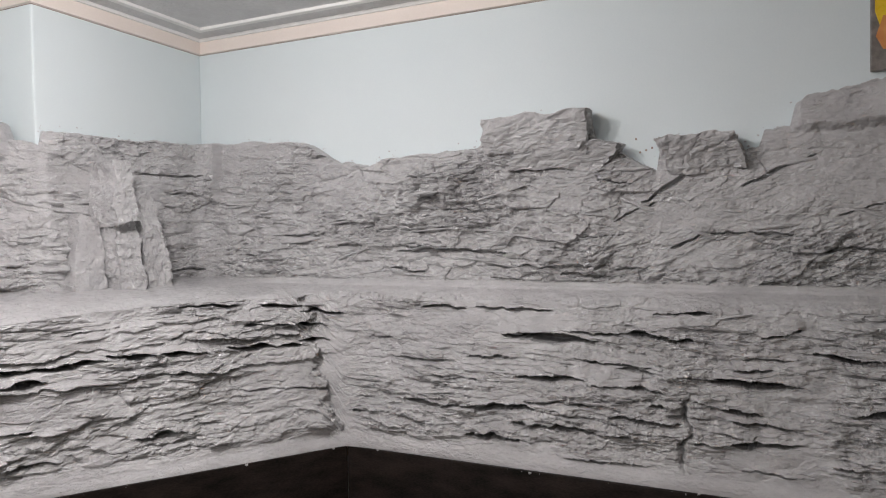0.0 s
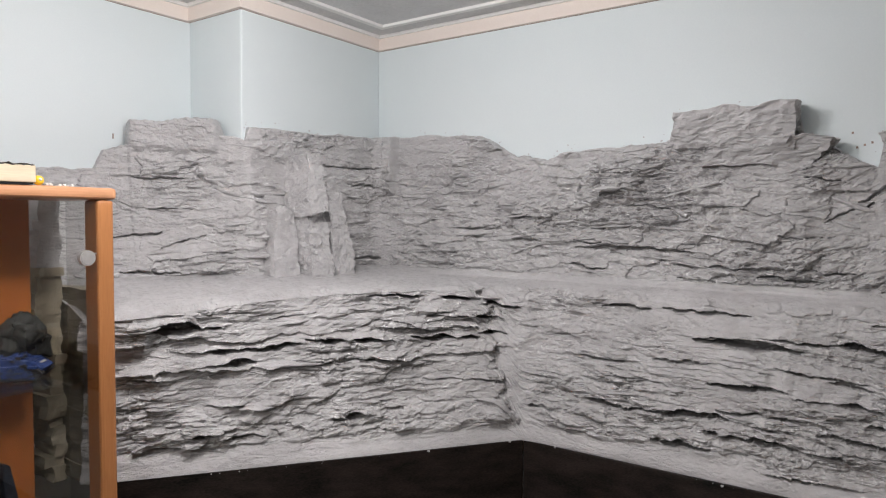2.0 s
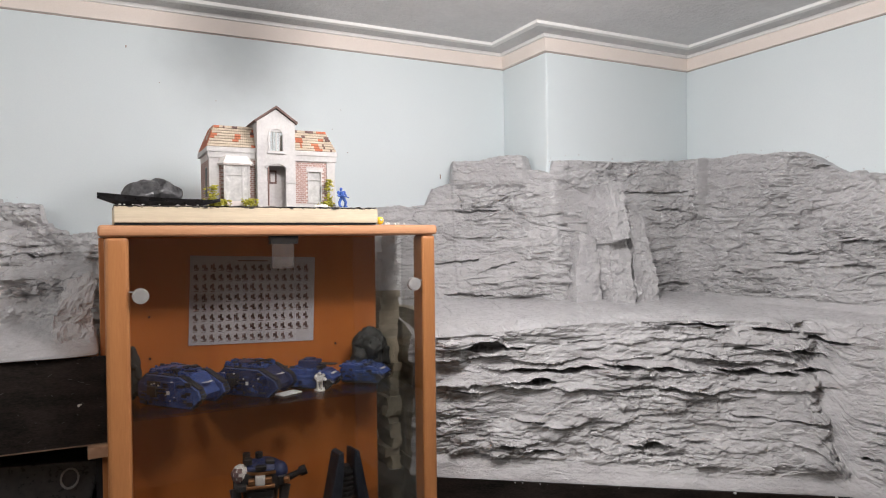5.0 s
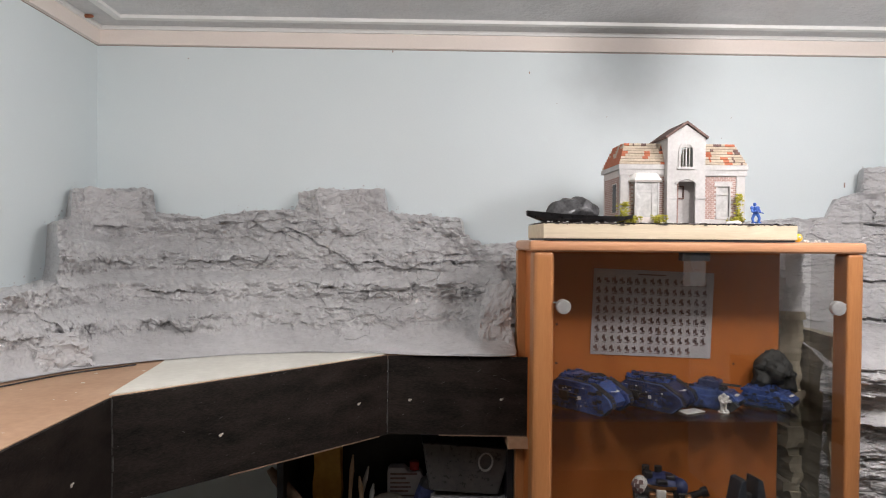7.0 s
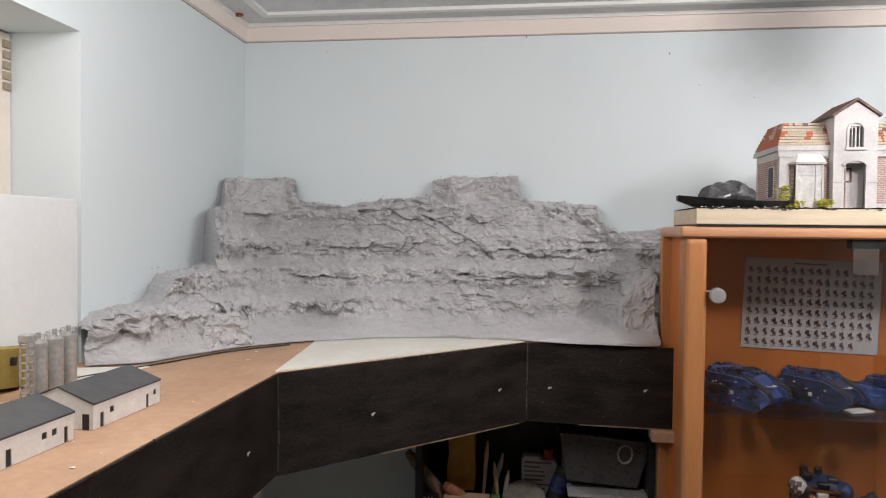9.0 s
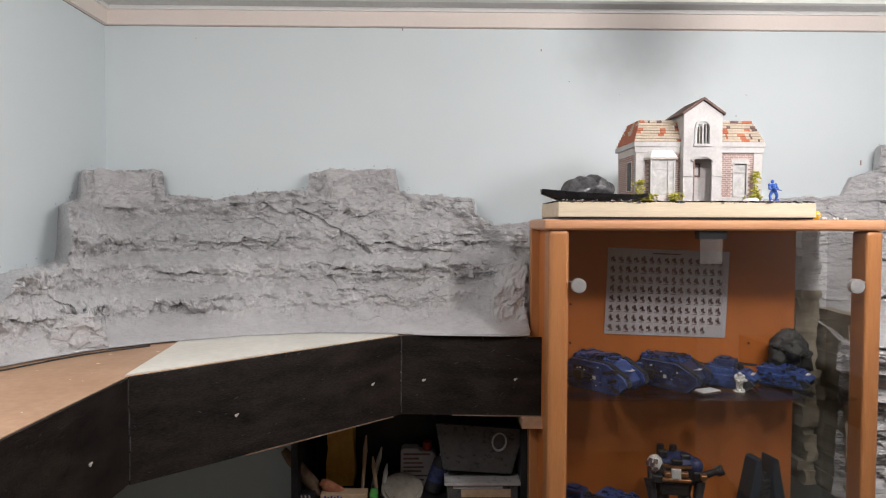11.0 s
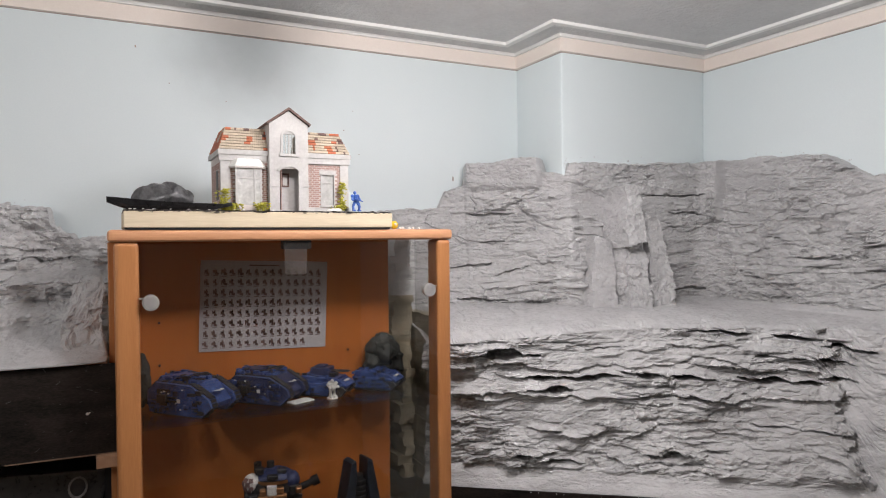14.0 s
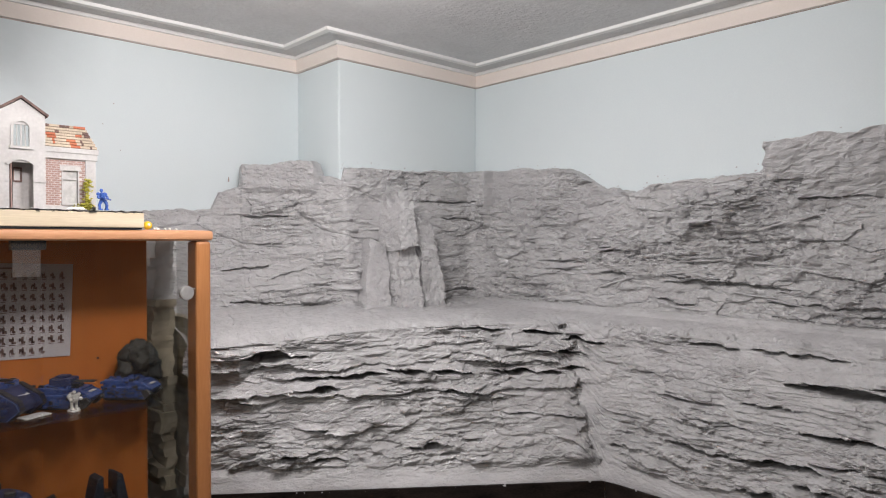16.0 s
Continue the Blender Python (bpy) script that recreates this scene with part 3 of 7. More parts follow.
def face_rows(q, low, high, z_low, z_high, n, bow, disp, out):
    """Rows of a face from the curve low to the curve high, bulged by bow(v) and pushed out by disp(q, z, s); cut off level at z_high.
    s is the true length along each row, so that grain keeps its size round the corners."""
    z = np.minimum(z_low + (z_high.max() + 0.002 - z_low) * np.linspace(0, 1, n)[:, None], z_high)
    b = bow((z - z_low) / (z_high - z_low))[..., None]
    p = low[None] * (1 - b) + high[None] * b
    s = np.concatenate([np.zeros((n, 1)), np.cumsum(np.linalg.norm(np.diff(p, axis=1), axis=2), axis=1)], 1)
    far = int(0.6 * len(q))
    d = disp(np.broadcast_to(q, z.shape), z, s - s[:, far:far + 1] + q[far])
    return np.concatenate([p + out[None] * d[..., None], z[..., None]], -1)


# lower cliff: from the black fascia up to the track ledge; q follows x to the corner, then 1.90 - y along the east wall
FOOT = [(1.45, 1.45, -0.20), (1.80, 1.80, -0.285), (1.91, 1.91, -0.395), (2.75, 2.730, -1.005), (2.95, 2.738, -1.05), (4.9, 2.745, -3.0)]
LIP = [(1.45, 1.45, -0.16), (1.80, 1.80, -0.27), (1.93, 1.945, -0.42), (2.18, 2.19, -0.53), (2.45, 2.46, -0.63), (2.62, 2.65, -0.745), (2.75, 2.79, -0.82), (2.95, 2.855, -1.05), (4.9, 2.87, -3.0)]
BACK = [(1.45, 1.45, -0.07), (1.93, 1.96, -0.08), (2.18, 2.30, -0.10), (2.36, 2.44, -0.24), (2.62, 2.85, -0.27), (2.75, 2.955, -0.45), (2.95, 2.955, -1.05), (4.9, 2.955, -3.0)]
q = np.linspace(1.875, 4.55, 1150)
foot, lip, back = smooth_along(FOOT, q, 21), smooth_along(LIP, q, 45), smooth_along(BACK, q, 45)
foot_out, lip_out = outward(foot), outward(lip)
out = foot_out + lip_out
out /= np.linalg.norm(out, axis=1)[:, None]
LIP_Z = np.interp(q, [1.45, 1.9, 2.2, 2.5, 2.75, 3.2, 4.75], [1.50, 1.515, 1.538, 1.548, 1.545, 1.54, 1.535])

# slots along the lower cliff: middle, height, half length, half thickness, slope
CUTS_NORTH = [(2.045, 1.486, 0.09, 0.011, -0.02), (2.18, 1.427, 0.14, 0.007, -0.035), (2.15, 1.398, 0.055, 0.011, -0.04), (2.42, 1.425, 0.10, 0.008, -0.10), (2.64, 1.423, 0.08, 0.009, -0.05),
              (2.135, 1.298, 0.037, 0.010, -0.1), (2.40, 1.237, 0.048, 0.010, 0.02), (2.09, 1.234, 0.022, 0.009, 0.0), (2.165, 1.222, 0.05, 0.005, -0.08), (2.70, 1.526, 0.05, 0.005, -0.10),
              (2.80, 1.502, 0.06, 0.006, -0.08), (2.65, 1.313, 0.085, 0.003, -0.08), (2.90, 1.243, 0.035, 0.006, 0.0), (2.54, 1.536, 0.06, 0.005, 0.0), (2.30, 1.494, 0.06, 0.003, 0.03),
              (2.65, 1.478, 0.05, 0.004, -0.07), (1.985, 1.373, 0.03, 0.010, -0.1), (2.76, 1.468, 0.05, 0.005, -0.1), (2.47, 1.372, 0.04, 0.003, -0.06), (2.76, 1.427, 0.05, 0.006, -0.05)]
CUTS_EAST = [(3.15, 1.518, 0.065, 0.004, 0.0), (3.345, 1.519, 0.105, 0.004, 0.0), (3.445, 1.453, 0.12, 0.011, -0.03), (3.64, 1.468, 0.145, 0.008, -0.02), (3.755, 1.524, 0.065, 0.006, 0.0),
             (3.60, 1.404, 0.09, 0.006, -0.07), (3.245, 1.282, 0.18, 0.008, 0.02), (3.455, 1.36, 0.09, 0.006, 0.03), (3.635, 1.354, 0.085, 0.005, -0.05), (3.48, 1.303, 0.09, 0.0035, 0.05),
             (3.73, 1.322, 0.04, 0.006, -0.05), (3.52, 1.246, 0.155, 0.009, 0.0), (3.68, 1.286, 0.08, 0.005, 0.0), (3.315, 1.21, 0.07, 0.007, 0.0), (3.59, 1.187, 0.10, 0.006, 0.03),
             (3.875, 1.38, 0.125, 0.010, -0.02), (3.85, 1.325, 0.07, 0.008, -0.1), (3.93, 1.260, 0.07, 0.011, 0.05), (3.83, 1.25, 0.045, 0.008, 0.1), (3.93, 1.299, 0.07, 0.006, -0.07)]
CUTS_FAR = [(3.655, 1.391, 0.045, 0.004, -0.05), (3.94, 1.433, 0.06, 0.004, 0.02), (3.905, 1.407, 0.04, 0.004, 0.05), (3.96, 1.485, 0.04, 0.006, 0.2),
            (3.215, 1.347, 0.07, 0.003, -0.02), (2.98, 1.433, 0.05, 0.004, -0.07), (3.94, 1.204, 0.06, 0.004, -0.06), (3.08, 1.385, 0.08, 0.003, -0.03), (3.30, 1.40, 0.07, 0.003, 0.02),
            (4.12, 1.44, 0.1, 0.007, -0.03), (4.2, 1.33, 0.12, 0.008, 0.0), (4.15, 1.23, 0.1, 0.007, 0.02), (4.35, 1.39, 0.1, 0.008, -0.02)]


def low_disp(q, z, s):
    edge = step(1.175, 1.215, z)
    north = step(2.85, 2.7, q)
    torn = 0.10 + 1.15 * step(0.40, 0.66, vnoise(s * 5.3, z * 13, 43))
    calm = 1 - 0.5 * step(0.52, 0.68, vnoise(s * 3.3, z * 9.0, 283))
    flow = z + 0.05 * q * (1 - north)
    d = strata(s, flow, 3, (0.010, 0.040), 0.006, 0.005, 0.03) * (0.15 + 1.0 * torn) + torn * plates(s, flow, 5, (0.12, 0.024), 0.006) + (0.22 + 0.38 * torn) * grit(s, z, 15)
    d = d + 0.022 * np.abs(fbm(s * 9 + 3 * z, flow * 24, 45)) * (0.2 + torn) + plates(s, flow, 145, (0.19, 0.05), 0.012, 0.15, 2) * (0.5 + 0.5 * north) + 0.8 * plaster(s, z, 315)
    d = d * calm
    d = d * (0.12 + 0.88 * edge) + 0.05 * fbm(s * 2.2, z * 3.0, 41) + 0.034 * fbm(s * 6, z * 11, 42) * edge
    for at, high, half, thin, tilt in CUTS_NORTH + CUTS_EAST + CUTS_FAR:
        d = d + cut(q, z, at, high, half, thin, 0.07 if thin > 0.0045 else 0.025, tilt)
    d = d + (nosing(q, z, 1.385, 0.016, 251) + nosing(q, z, 1.46, 0.016, 261)) * north + lump(q, z, 1.85, 1.99, 1.44, 1.53, 0.03)
    d = d * (1 - 0.55 * step(2.74, 2.78, q) * step(2.96, 2.86, q) * step(1.50, 1.30, z)) + 0.024 * step(2.58, 2.73, q) * step(2.768, 2.756, q + 0.2 * fbm(z * 30, z * 0, 17)) * edge
    d = d + lump(q, z, 3.69, 3.775, 1.375, 1.425, 0.022, 0.015)
    d = d - 0.024 * np.exp(-((q - 3.772 - 0.06 * fbm(z * 22, z * 0, 19)) / 0.005) ** 2) * step(1.18, 1.21, z) * step(1.36, 1.32, z)
    return d * step(1.148, 1.175, z) - 0.003


low = face_rows(q, foot, lip, np.full_like(q, 1.150), LIP_Z, 250, lambda v: 0.12 * step(0, 0.12, v) + 0.88 * v ** 1.15, low_disp, out)
# ledge from the lip back to the upper face, with the worn line of the track bed
v = np.linspace(0, 1, 44)[1:, None]
ker = np.hanning(93)[1:-1] / np.hanning(93).sum()
rim = np.stack([np.convolve(np.pad(low[-1, :, c], 45, mode="edge"), ker, "valid") for c in (0, 1)], -1)
ledge_xy = rim[None] * (1 - v[..., None]) + back[None] * v[..., None] + (low[-1, :, :2] - rim)[None] * np.exp(-v / 0.05)[..., None]
Q = np.broadcast_to(q, v.shape[:1] + q.shape)
bed = 0.007 * np.exp(-((v - 0.62) / 0.03) ** 2) + 0.006 * np.exp(-((v - 0.82) / 0.03) ** 2) - 0.004 * np.exp(-((v - 0.72) / 0.03) ** 2)
ledge_z = LIP_Z + (1.585 - LIP_Z) * v ** 0.8 + (0.016 * fbm(Q * 14, v * 5, 51) + plates(Q, v * 0.15, 55, (0.05, 0.05), 0.004)) * (1 - 0.88 * step(0.15, 0.4, v) * step(2.7, 2.9, Q)) * (1 - 0.5 * step(0.1, 0.3, v)) + bed * step(2.6, 2.8, Q) + 0.010 * (vnoise(Q * 12, v * 4, 8) - 0.5) * step(0.4, 0.0, v)
ledge = np.concatenate([ledge_xy, ledge_z[..., None]], -1)
tail = ledge[-1:].copy()
tail[..., 2] -= 0.03
start = low[:1].copy()
start[..., :2] -= out[None] * 0.02
cliff = thing("rock_cliff", "grey painted layered slate cliff with a track ledge on top", "model cliff", at=(2.3, -0.5, 1.141))
cliff.matrix_basis = Matrix()
sheet("rock_face", np.concatenate([start, low, ledge, tail]), M["rock"], cliff)
scatter_slates(cliff, low, out, (0.22, 0.96), 60, 300, (0.04, 0.15), (0.007, 0.014), (0.005, 0.011), 0.06, (0.12, 0.99), -0.006)

# upper face; q follows x, the pillar's side and front, then 3.01 - y along the east wall
UP_FOOT = [(1.3, 1.3, -0.09), (2.1, 2.1, -0.095), (2.25, 2.22, -0.13), (2.40, 2.32, -0.20), (2.52, 2.39, -0.27), (2.62, 2.43, -0.305), (2.78, 2.53, -0.295), (3.18, 2.93, -0.295), (3.30, 2.955, -0.36), (3.5, 2.955, -0.5), (5.9, 2.955, -2.9)]
UP_TOP = [(1.3, 1.3, -0.03), (2.1, 2.1, -0.03), (2.25, 2.235, -0.07), (2.40, 2.335, -0.155), (2.52, 2.39, -0.24), (2.60, 2.405, -0.278), (2.72, 2.475, -0.278), (3.18, 2.95, -0.278), (3.30, 2.99, -0.34), (3.5, 2.99, -0.5), (5.9, 2.99, -2.9)]
SKY = [(1.3, 1.80), (1.90, 1.865), (2.10, 1.875), (2.125, 1.93), (2.185, 1.95), (2.19, 2.015), (2.40, 2.03), (2.46, 2.028), (2.475, 1.985), (2.59, 1.970), (2.62, 2.005), (2.9, 2.015), (3.24, 2.03), (3.48, 2.025), (3.70, 2.01), (3.76, 1.98),
       (3.83, 1.94), (3.95, 1.925), (4.02, 1.945), (4.19, 1.95), (4.315, 1.955), (4.325, 2.02), (4.45, 2.032), (4.56, 2.028), (4.615, 2.012), (4.63, 1.95), (4.69, 1.925), (4.73, 1.89), (4.785, 1.87), (4.795, 1.935), (4.83, 1.95), (4.955, 1.945), (4.985, 1.905),
       (5.02, 1.91), (5.03, 1.95), (5.085, 1.955), (5.095, 2.0), (5.12, 2.02), (5.3, 2.045), (5.9, 2.08)]
q = np.linspace(1.35, 5.65, 1650)
foot, top = smooth_along(UP_FOOT, q, 41), smooth_along(UP_TOP, q, 37)
out = outward(top)
sky = np.interp(q, *np.array(SKY).T) + 0.010 * fbm(q * 22, q * 0, 61) + 0.008 * fbm(q * 95, q * 0, 62)
# slots along the upper face
CUTS_UP = [(4.13, 1.681, 0.085, 0.0030, -0.05), (4.215, 1.665, 0.17, 0.0060, 0.0), (4.55, 1.623, 0.22, 0.0045, 0.0), (4.625, 1.603, 0.09, 0.003, -0.03), (4.395, 1.587, 0.05, 0.004, -0.08),
           (4.075, 1.611, 0.075, 0.0035, -0.05), (3.88, 1.686, 0.045, 0.005, 0.0), (4.73, 1.764, 0.05, 0.007, 0.48), (4.815, 1.832, 0.065, 0.009, 0.66), (4.65, 1.707, 0.075, 0.0025, 0.0),
           (5.0, 1.705, 0.09, 0.004, -0.03), (5.06, 1.855, 0.08, 0.010, 0.45), (4.855, 1.69, 0.035, 0.004, 0.4), (4.255, 1.783, 0.07, 0.0035, -0.04), (4.68, 1.843, 0.045, 0.005, -0.24),
           (2.28, 1.855, 0.09, 0.0045, 0.0), (2.30, 1.768, 0.07, 0.0035, -0.02), (2.195, 1.697, 0.08, 0.0035, 0.05), (3.08, 1.918, 0.15, 0.0035, 0.0), (3.13, 1.858, 0.08, 0.0035, -0.05)]
CUTS_UP_FAR = [(3.15, 1.607, 0.09, 0.0045, 0.0), (3.555, 1.777, 0.05, 0.005, -0.06), (3.51, 1.651, 0.065, 0.0035, -0.02), (2.33, 1.672, 0.08, 0.0035, 0.25), (2.23, 1.59, 0.10, 0.0035, -0.1), (3.95, 1.74, 0.05, 0.004, 0.5),
               (3.7, 1.72, 0.08, 0.003, 0.1), (5.2, 1.665, 0.15, 0.004, 0.0), (5.3, 1.78, 0.12, 0.005, 0.3)]


def up_disp(q, z, s):
    smooth = (1 - 0.75 * step(4.62, 4.8, q) * step(1.68, 1.74, z)) * (1 - 0.6 * step(0.50, 0.66, vnoise(s * 3.1, z * 6.5, 281)))
    corner = 1 - 0.5 * step(2.50, 2.55, q) * step(2.68, 2.62, q)
    torn = step(3.75, 3.95, q) * step(4.6, 4.4, q) * step(1.69, 1.74, z) * step(1.93, 1.87, z)
    d = strata(s, z, 29, (0.018, 0.05), 0.004, 0.003, -0.02) * smooth + 0.05 * fbm(s * 2.6, z * 3.4, 71) + 0.022 * fbm(s * 8, z * 7, 72) * smooth
    slope = 0.45 * step(4.3, 4.7, q)
    patch = (0.15 + 1.0 * step(0.40, 0.66, vnoise(s * 5.5, z * 8, 81)) + 0.5 * torn) * smooth
    d = d + patch * plates(s, z - slope * (q - 4.7), 25, (0.09, 0.034), 0.009, 0.35) + (0.20 + 0.32 * patch) * grit(s, z, 35) + smooth * (plates(s + 0.3 * z, z, 125, (0.15, 0.055), 0.013, 0.15, 2) + plaster(s, z, 335))
    d = d + 0.060 * np.abs(fbm(s * 12 + z * 15, z * 20 - q * 9, 83)) * (torn + 0.35 * patch)
    for at, high, half, thin, tilt in CUTS_UP + CUTS_UP_FAR:
        d = d + cut(q, z, at, high, half, thin * (0.6 if tilt > 0.4 else 1.0), 0.035 if thin > 0.005 and tilt < 0.3 else 0.018, tilt)
    behind = lump(q, z, 2.70, 2.96, 1.50, 1.93, 1.0, 0.06)
    d = d * (1 - 0.5 * behind)
    d = d + lump(q, z, 4.33, 4.62, 1.96, 2.2, 0.02) + lump(q, z, 4.81, 4.965, 1.88, 2.2, 0.02) + lump(q, z, 5.09, 5.8, 1.95, 2.2, 0.03) + lump(q, z, 4.86, 5.8, 1.70, 1.80, 0.012, 0.02)
    d = d + lump(q, z, 2.19, 2.47, 1.94, 2.2, 0.02) + 0.045 * step(3.235, 3.26, q) * step(3.345, 3.325, q) * step(1.80, 1.88, z + 0.04 * fbm(s * 20, z * 20, 88))
    return np.maximum(d * corner, -0.03 + 0.02 * step(2.40, 2.48, q) * step(2.74, 2.66, q))


up = face_rows(q, foot, top, np.full_like(q, 1.565), sky, 230, lambda v: v ** 0.7, up_disp, out)
up = clear_of_walls(up)
caps = []
for t in (0.3, 0.7, 1.0):
    row = up[-1:].copy()
    row[..., :2] = up[-1:, :, :2] * (1 - t) + (top - out * 0.035)[None] * t
    row[..., 2] += 0.004 * np.sin(t * 3) + 0.006 * fbm(q * 30, q * 0 + t * 7, 63)
    caps.append(row)
backdrop = thing("rock_backdrop", "grey painted rugged rock backdrop with stepped skyline", "model cliff")
sheet("rock_face", np.concatenate([up] + caps), M["rock"], backdrop)
scatter_slates(backdrop, up, out, (0.05, 0.60), 60, 700, (0.04, 0.16), (0.006, 0.014), (0.006, 0.016), 0.10, (0.18, 0.72), -0.004)
scatter_slates(backdrop, up, out, (0.05, 0.65), 24, 900, (0.05, 0.16), (0.006, 0.013), (0.006, 0.013), 0.25, (0.72, 0.98), -0.004)
boulder("sky_block", backdrop, [(2.945, -1.335, 1.93), (2.940, -1.615, 1.92), (2.905, -1.625, 2.028), (2.905, -1.34, 2.020)], (0.085, 0, 0), 3, 20, 0.8)
boulder("sky_block", backdrop, [(2.955, -1.40, 1.89), (2.955, -1.66, 1.875), (2.925, -1.70, 1.945), (2.920, -1.43, 1.955)], (0.065, 0, 0), 5, 20, 0.8)
boulder("sky_block", backdrop, [(2.965, -1.81, 1.855), (2.965, -1.99, 1.86), (2.905, -1.965, 1.948), (2.905, -1.785, 1.945)], (0.085, 0, 0), 8, 20, 0.8)
boulder("rock_column", backdrop, [(2.436, -0.362, 1.55), (2.528, -0.372, 1.55), (2.530, -0.348, 1.760), (2.474, -0.330, 1.788)], (0.01, 0.06, 0), 11, 26, 0.45)
boulder("rock_column", backdrop, [(2.527, -0.424, 1.752), (2.600, -0.428, 1.768), (2.592, -0.392, 1.942), (2.545, -0.386, 1.935)], (0.01, 0.12, 0), 13, 28, 0.6)
boulder("rock_column", backdrop, [(2.530, -0.420, 1.55), (2.606, -0.430, 1.55), (2.610, -0.396, 1.768), (2.545, -0.388, 1.772)], (0.01, 0.14, 0), 15, 28, 0.8)
boulder("rock_column", backdrop, [(2.628, -0.412, 1.55), (2.722, -0.430, 1.55), (2.688, -0.392, 1.832), (2.634, -0.376, 1.852)], (0.0, 0.14, 0), 17, 28, 0.75)

# terraced rock over the raised table; q follows the west wall up to 0.8 at the corner, then 0.8 + x
L_FOOT = [(0.0, 0.03, -0.79), (0.10, 0.12, -0.745), (0.25, 0.16, -0.66), (0.5, 0.225, -0.545), (0.8, 0.315, -0.465), (1.2, 0.50, -0.365), (1.4, 0.66, -0.325), (1.62, 0.83, -0.335), (1.75, 0.93, -0.36), (1.94, 1.10, -0.372), (1.975, 1.165, -0.36), (2.02, 1.174, -0.30), (2.06, 1.21, -0.285), (2.25, 1.42, -0.285)]
L_TOP = [(0.0, 0.022, -0.79), (0.8, 0.03, -0.03), (2.25, 1.42, -0.03)]
L_SKY = [(0.0, 1.60), (0.06, 1.628), (0.22, 1.632), (0.25, 1.645), (0.265, 1.665), (0.295, 1.685), (0.51, 1.70), (0.522, 1.73), (0.533, 1.835), (0.615, 1.855), (0.635, 1.925), (0.9, 1.94), (0.945, 1.938), (0.95, 1.872), (1.10, 1.86), (1.22, 1.878), (1.36, 1.885), (1.385, 1.94),
         (1.62, 1.942), (1.635, 1.88), (1.85, 1.865), (1.86, 1.82), (1.91, 1.79), (2.02, 1.80), (2.25, 1.80)]
q = np.linspace(0.0, 2.12, 860)
foot, top = smooth_along(L_FOOT, q, 31), smooth_along(L_TOP, q, 61)
out = foot - top
out /= np.linalg.norm(out, axis=1)[:, None]
sky = np.interp(q, *np.array(L_SKY).T) + 0.008 * fbm(q * 22, q * 0, 91) + 0.008 * fbm(q * 95, q * 0, 92)


def left_rows(n):
    z = np.minimum(1.534 + (sky.max() + 0.002 - 1.534) * np.linspace(0, 1, n)[:, None], sky)
    w = z + 0.02 * fbm(q * 4, z * 3, 95)
    # share of the way from the foot to the wall: soft slopes between three broken noses
    share = 0.27 * step(1.534, 1.59, w) ** 0.7 + 0.03 * step(1.59, 1.615, w) + 0.17 * step(1.612, 1.65, w) + 0.03 * step(1.65, 1.69, w) + 0.17 * step(1.688, 1.725, w) + 0.03 * step(1.725, 1.765, w) + 0.14 * step(1.762, 1.82, w) + 0.16 * step(1.82, 1.92, w)
    Qb = np.broadcast_to(q, z.shape)
    rag = w + 0.03 * fbm(Qb * 3, Qb * 0 + 4, 97)
    band = sum(step(0.030, 0.012, np.abs(rag - h)) for h in (1.603, 1.670, 1.745)) + step(1.80, 1.84, rag) * step(0.35, 0.6, vnoise(Qb * 5, z * 7, 66))
    band = 0.42 + 0.75 * np.minimum(band, 1.0) * step(0.2, 0.5, vnoise(Qb * 4.1, z * 12, 67))
    chunk = step(0.30, 0.62, vnoise(Qb * 6.0, z * 9, 167))
    d = (0.7 * strata(Qb, z, 57, (0.016, 0.04), 0.010, 0.004, 0.02) + plates(Qb, z, 65, (0.075, 0.040), 0.015, 0.10, 2) * (0.30 + 0.8 * chunk) + 0.045 * np.abs(fbm(Qb * 12 + z * 6, z * 24, 99))) * band + (0.22 + 0.42 * band) * grit(Qb, z, 75) + 1.7 * plaster(Qb, z, 375)
    d = d + 0.07 * fbm(Qb * 3.2, z * 5, 96) + 0.045 * fbm(Qb * 8 + z * 4, z * 10, 98)
    d = d * step(1.534, 1.565, z) * (0.45 + 0.55 * step(1.56, 1.60, z))
    d = d + lump(Qb, z, 0.645, 0.94, 1.87, 2.2, 0.02) + lump(Qb, z, 1.39, 1.62, 1.89, 2.2, 0.02) + lump(Qb, z, 1.93, 1.99, 1.56, 1.70, 0.03, 0.03) + lump(Qb, z, 1.81, 1.94, 1.585, 1.80, -0.06, 0.03) + (nosing(Qb, z, 1.742, 0.013, 201) + nosing(Qb, z, 1.668, 0.013, 211) + nosing(Qb, z, 1.600, 0.008, 221)) * step(0.38, 0.62, vnoise(Qb * 5.1, z * 15, 267))
    d = d + lump(Qb, z, 0.60, 0.80, 1.74, 1.80, 0.018, 0.012)
    crack = (z - 1.846 + 0.61 * (Qb - 1.336) + 0.05 * fbm(Qb * 12, z * 9, 94)) / 0.012
    d = d + 0.007 * np.where(crack > 0, np.exp(-crack / 1.8), -np.exp(crack)) * step(1.31, 1.34, Qb) * step(1.57, 1.54, Qb)
    p = foot[None] * (1 - share[..., None]) + top[None] * share[..., None] + out[None] * d[..., None]
    return np.concatenate([p, z[..., None]], -1)


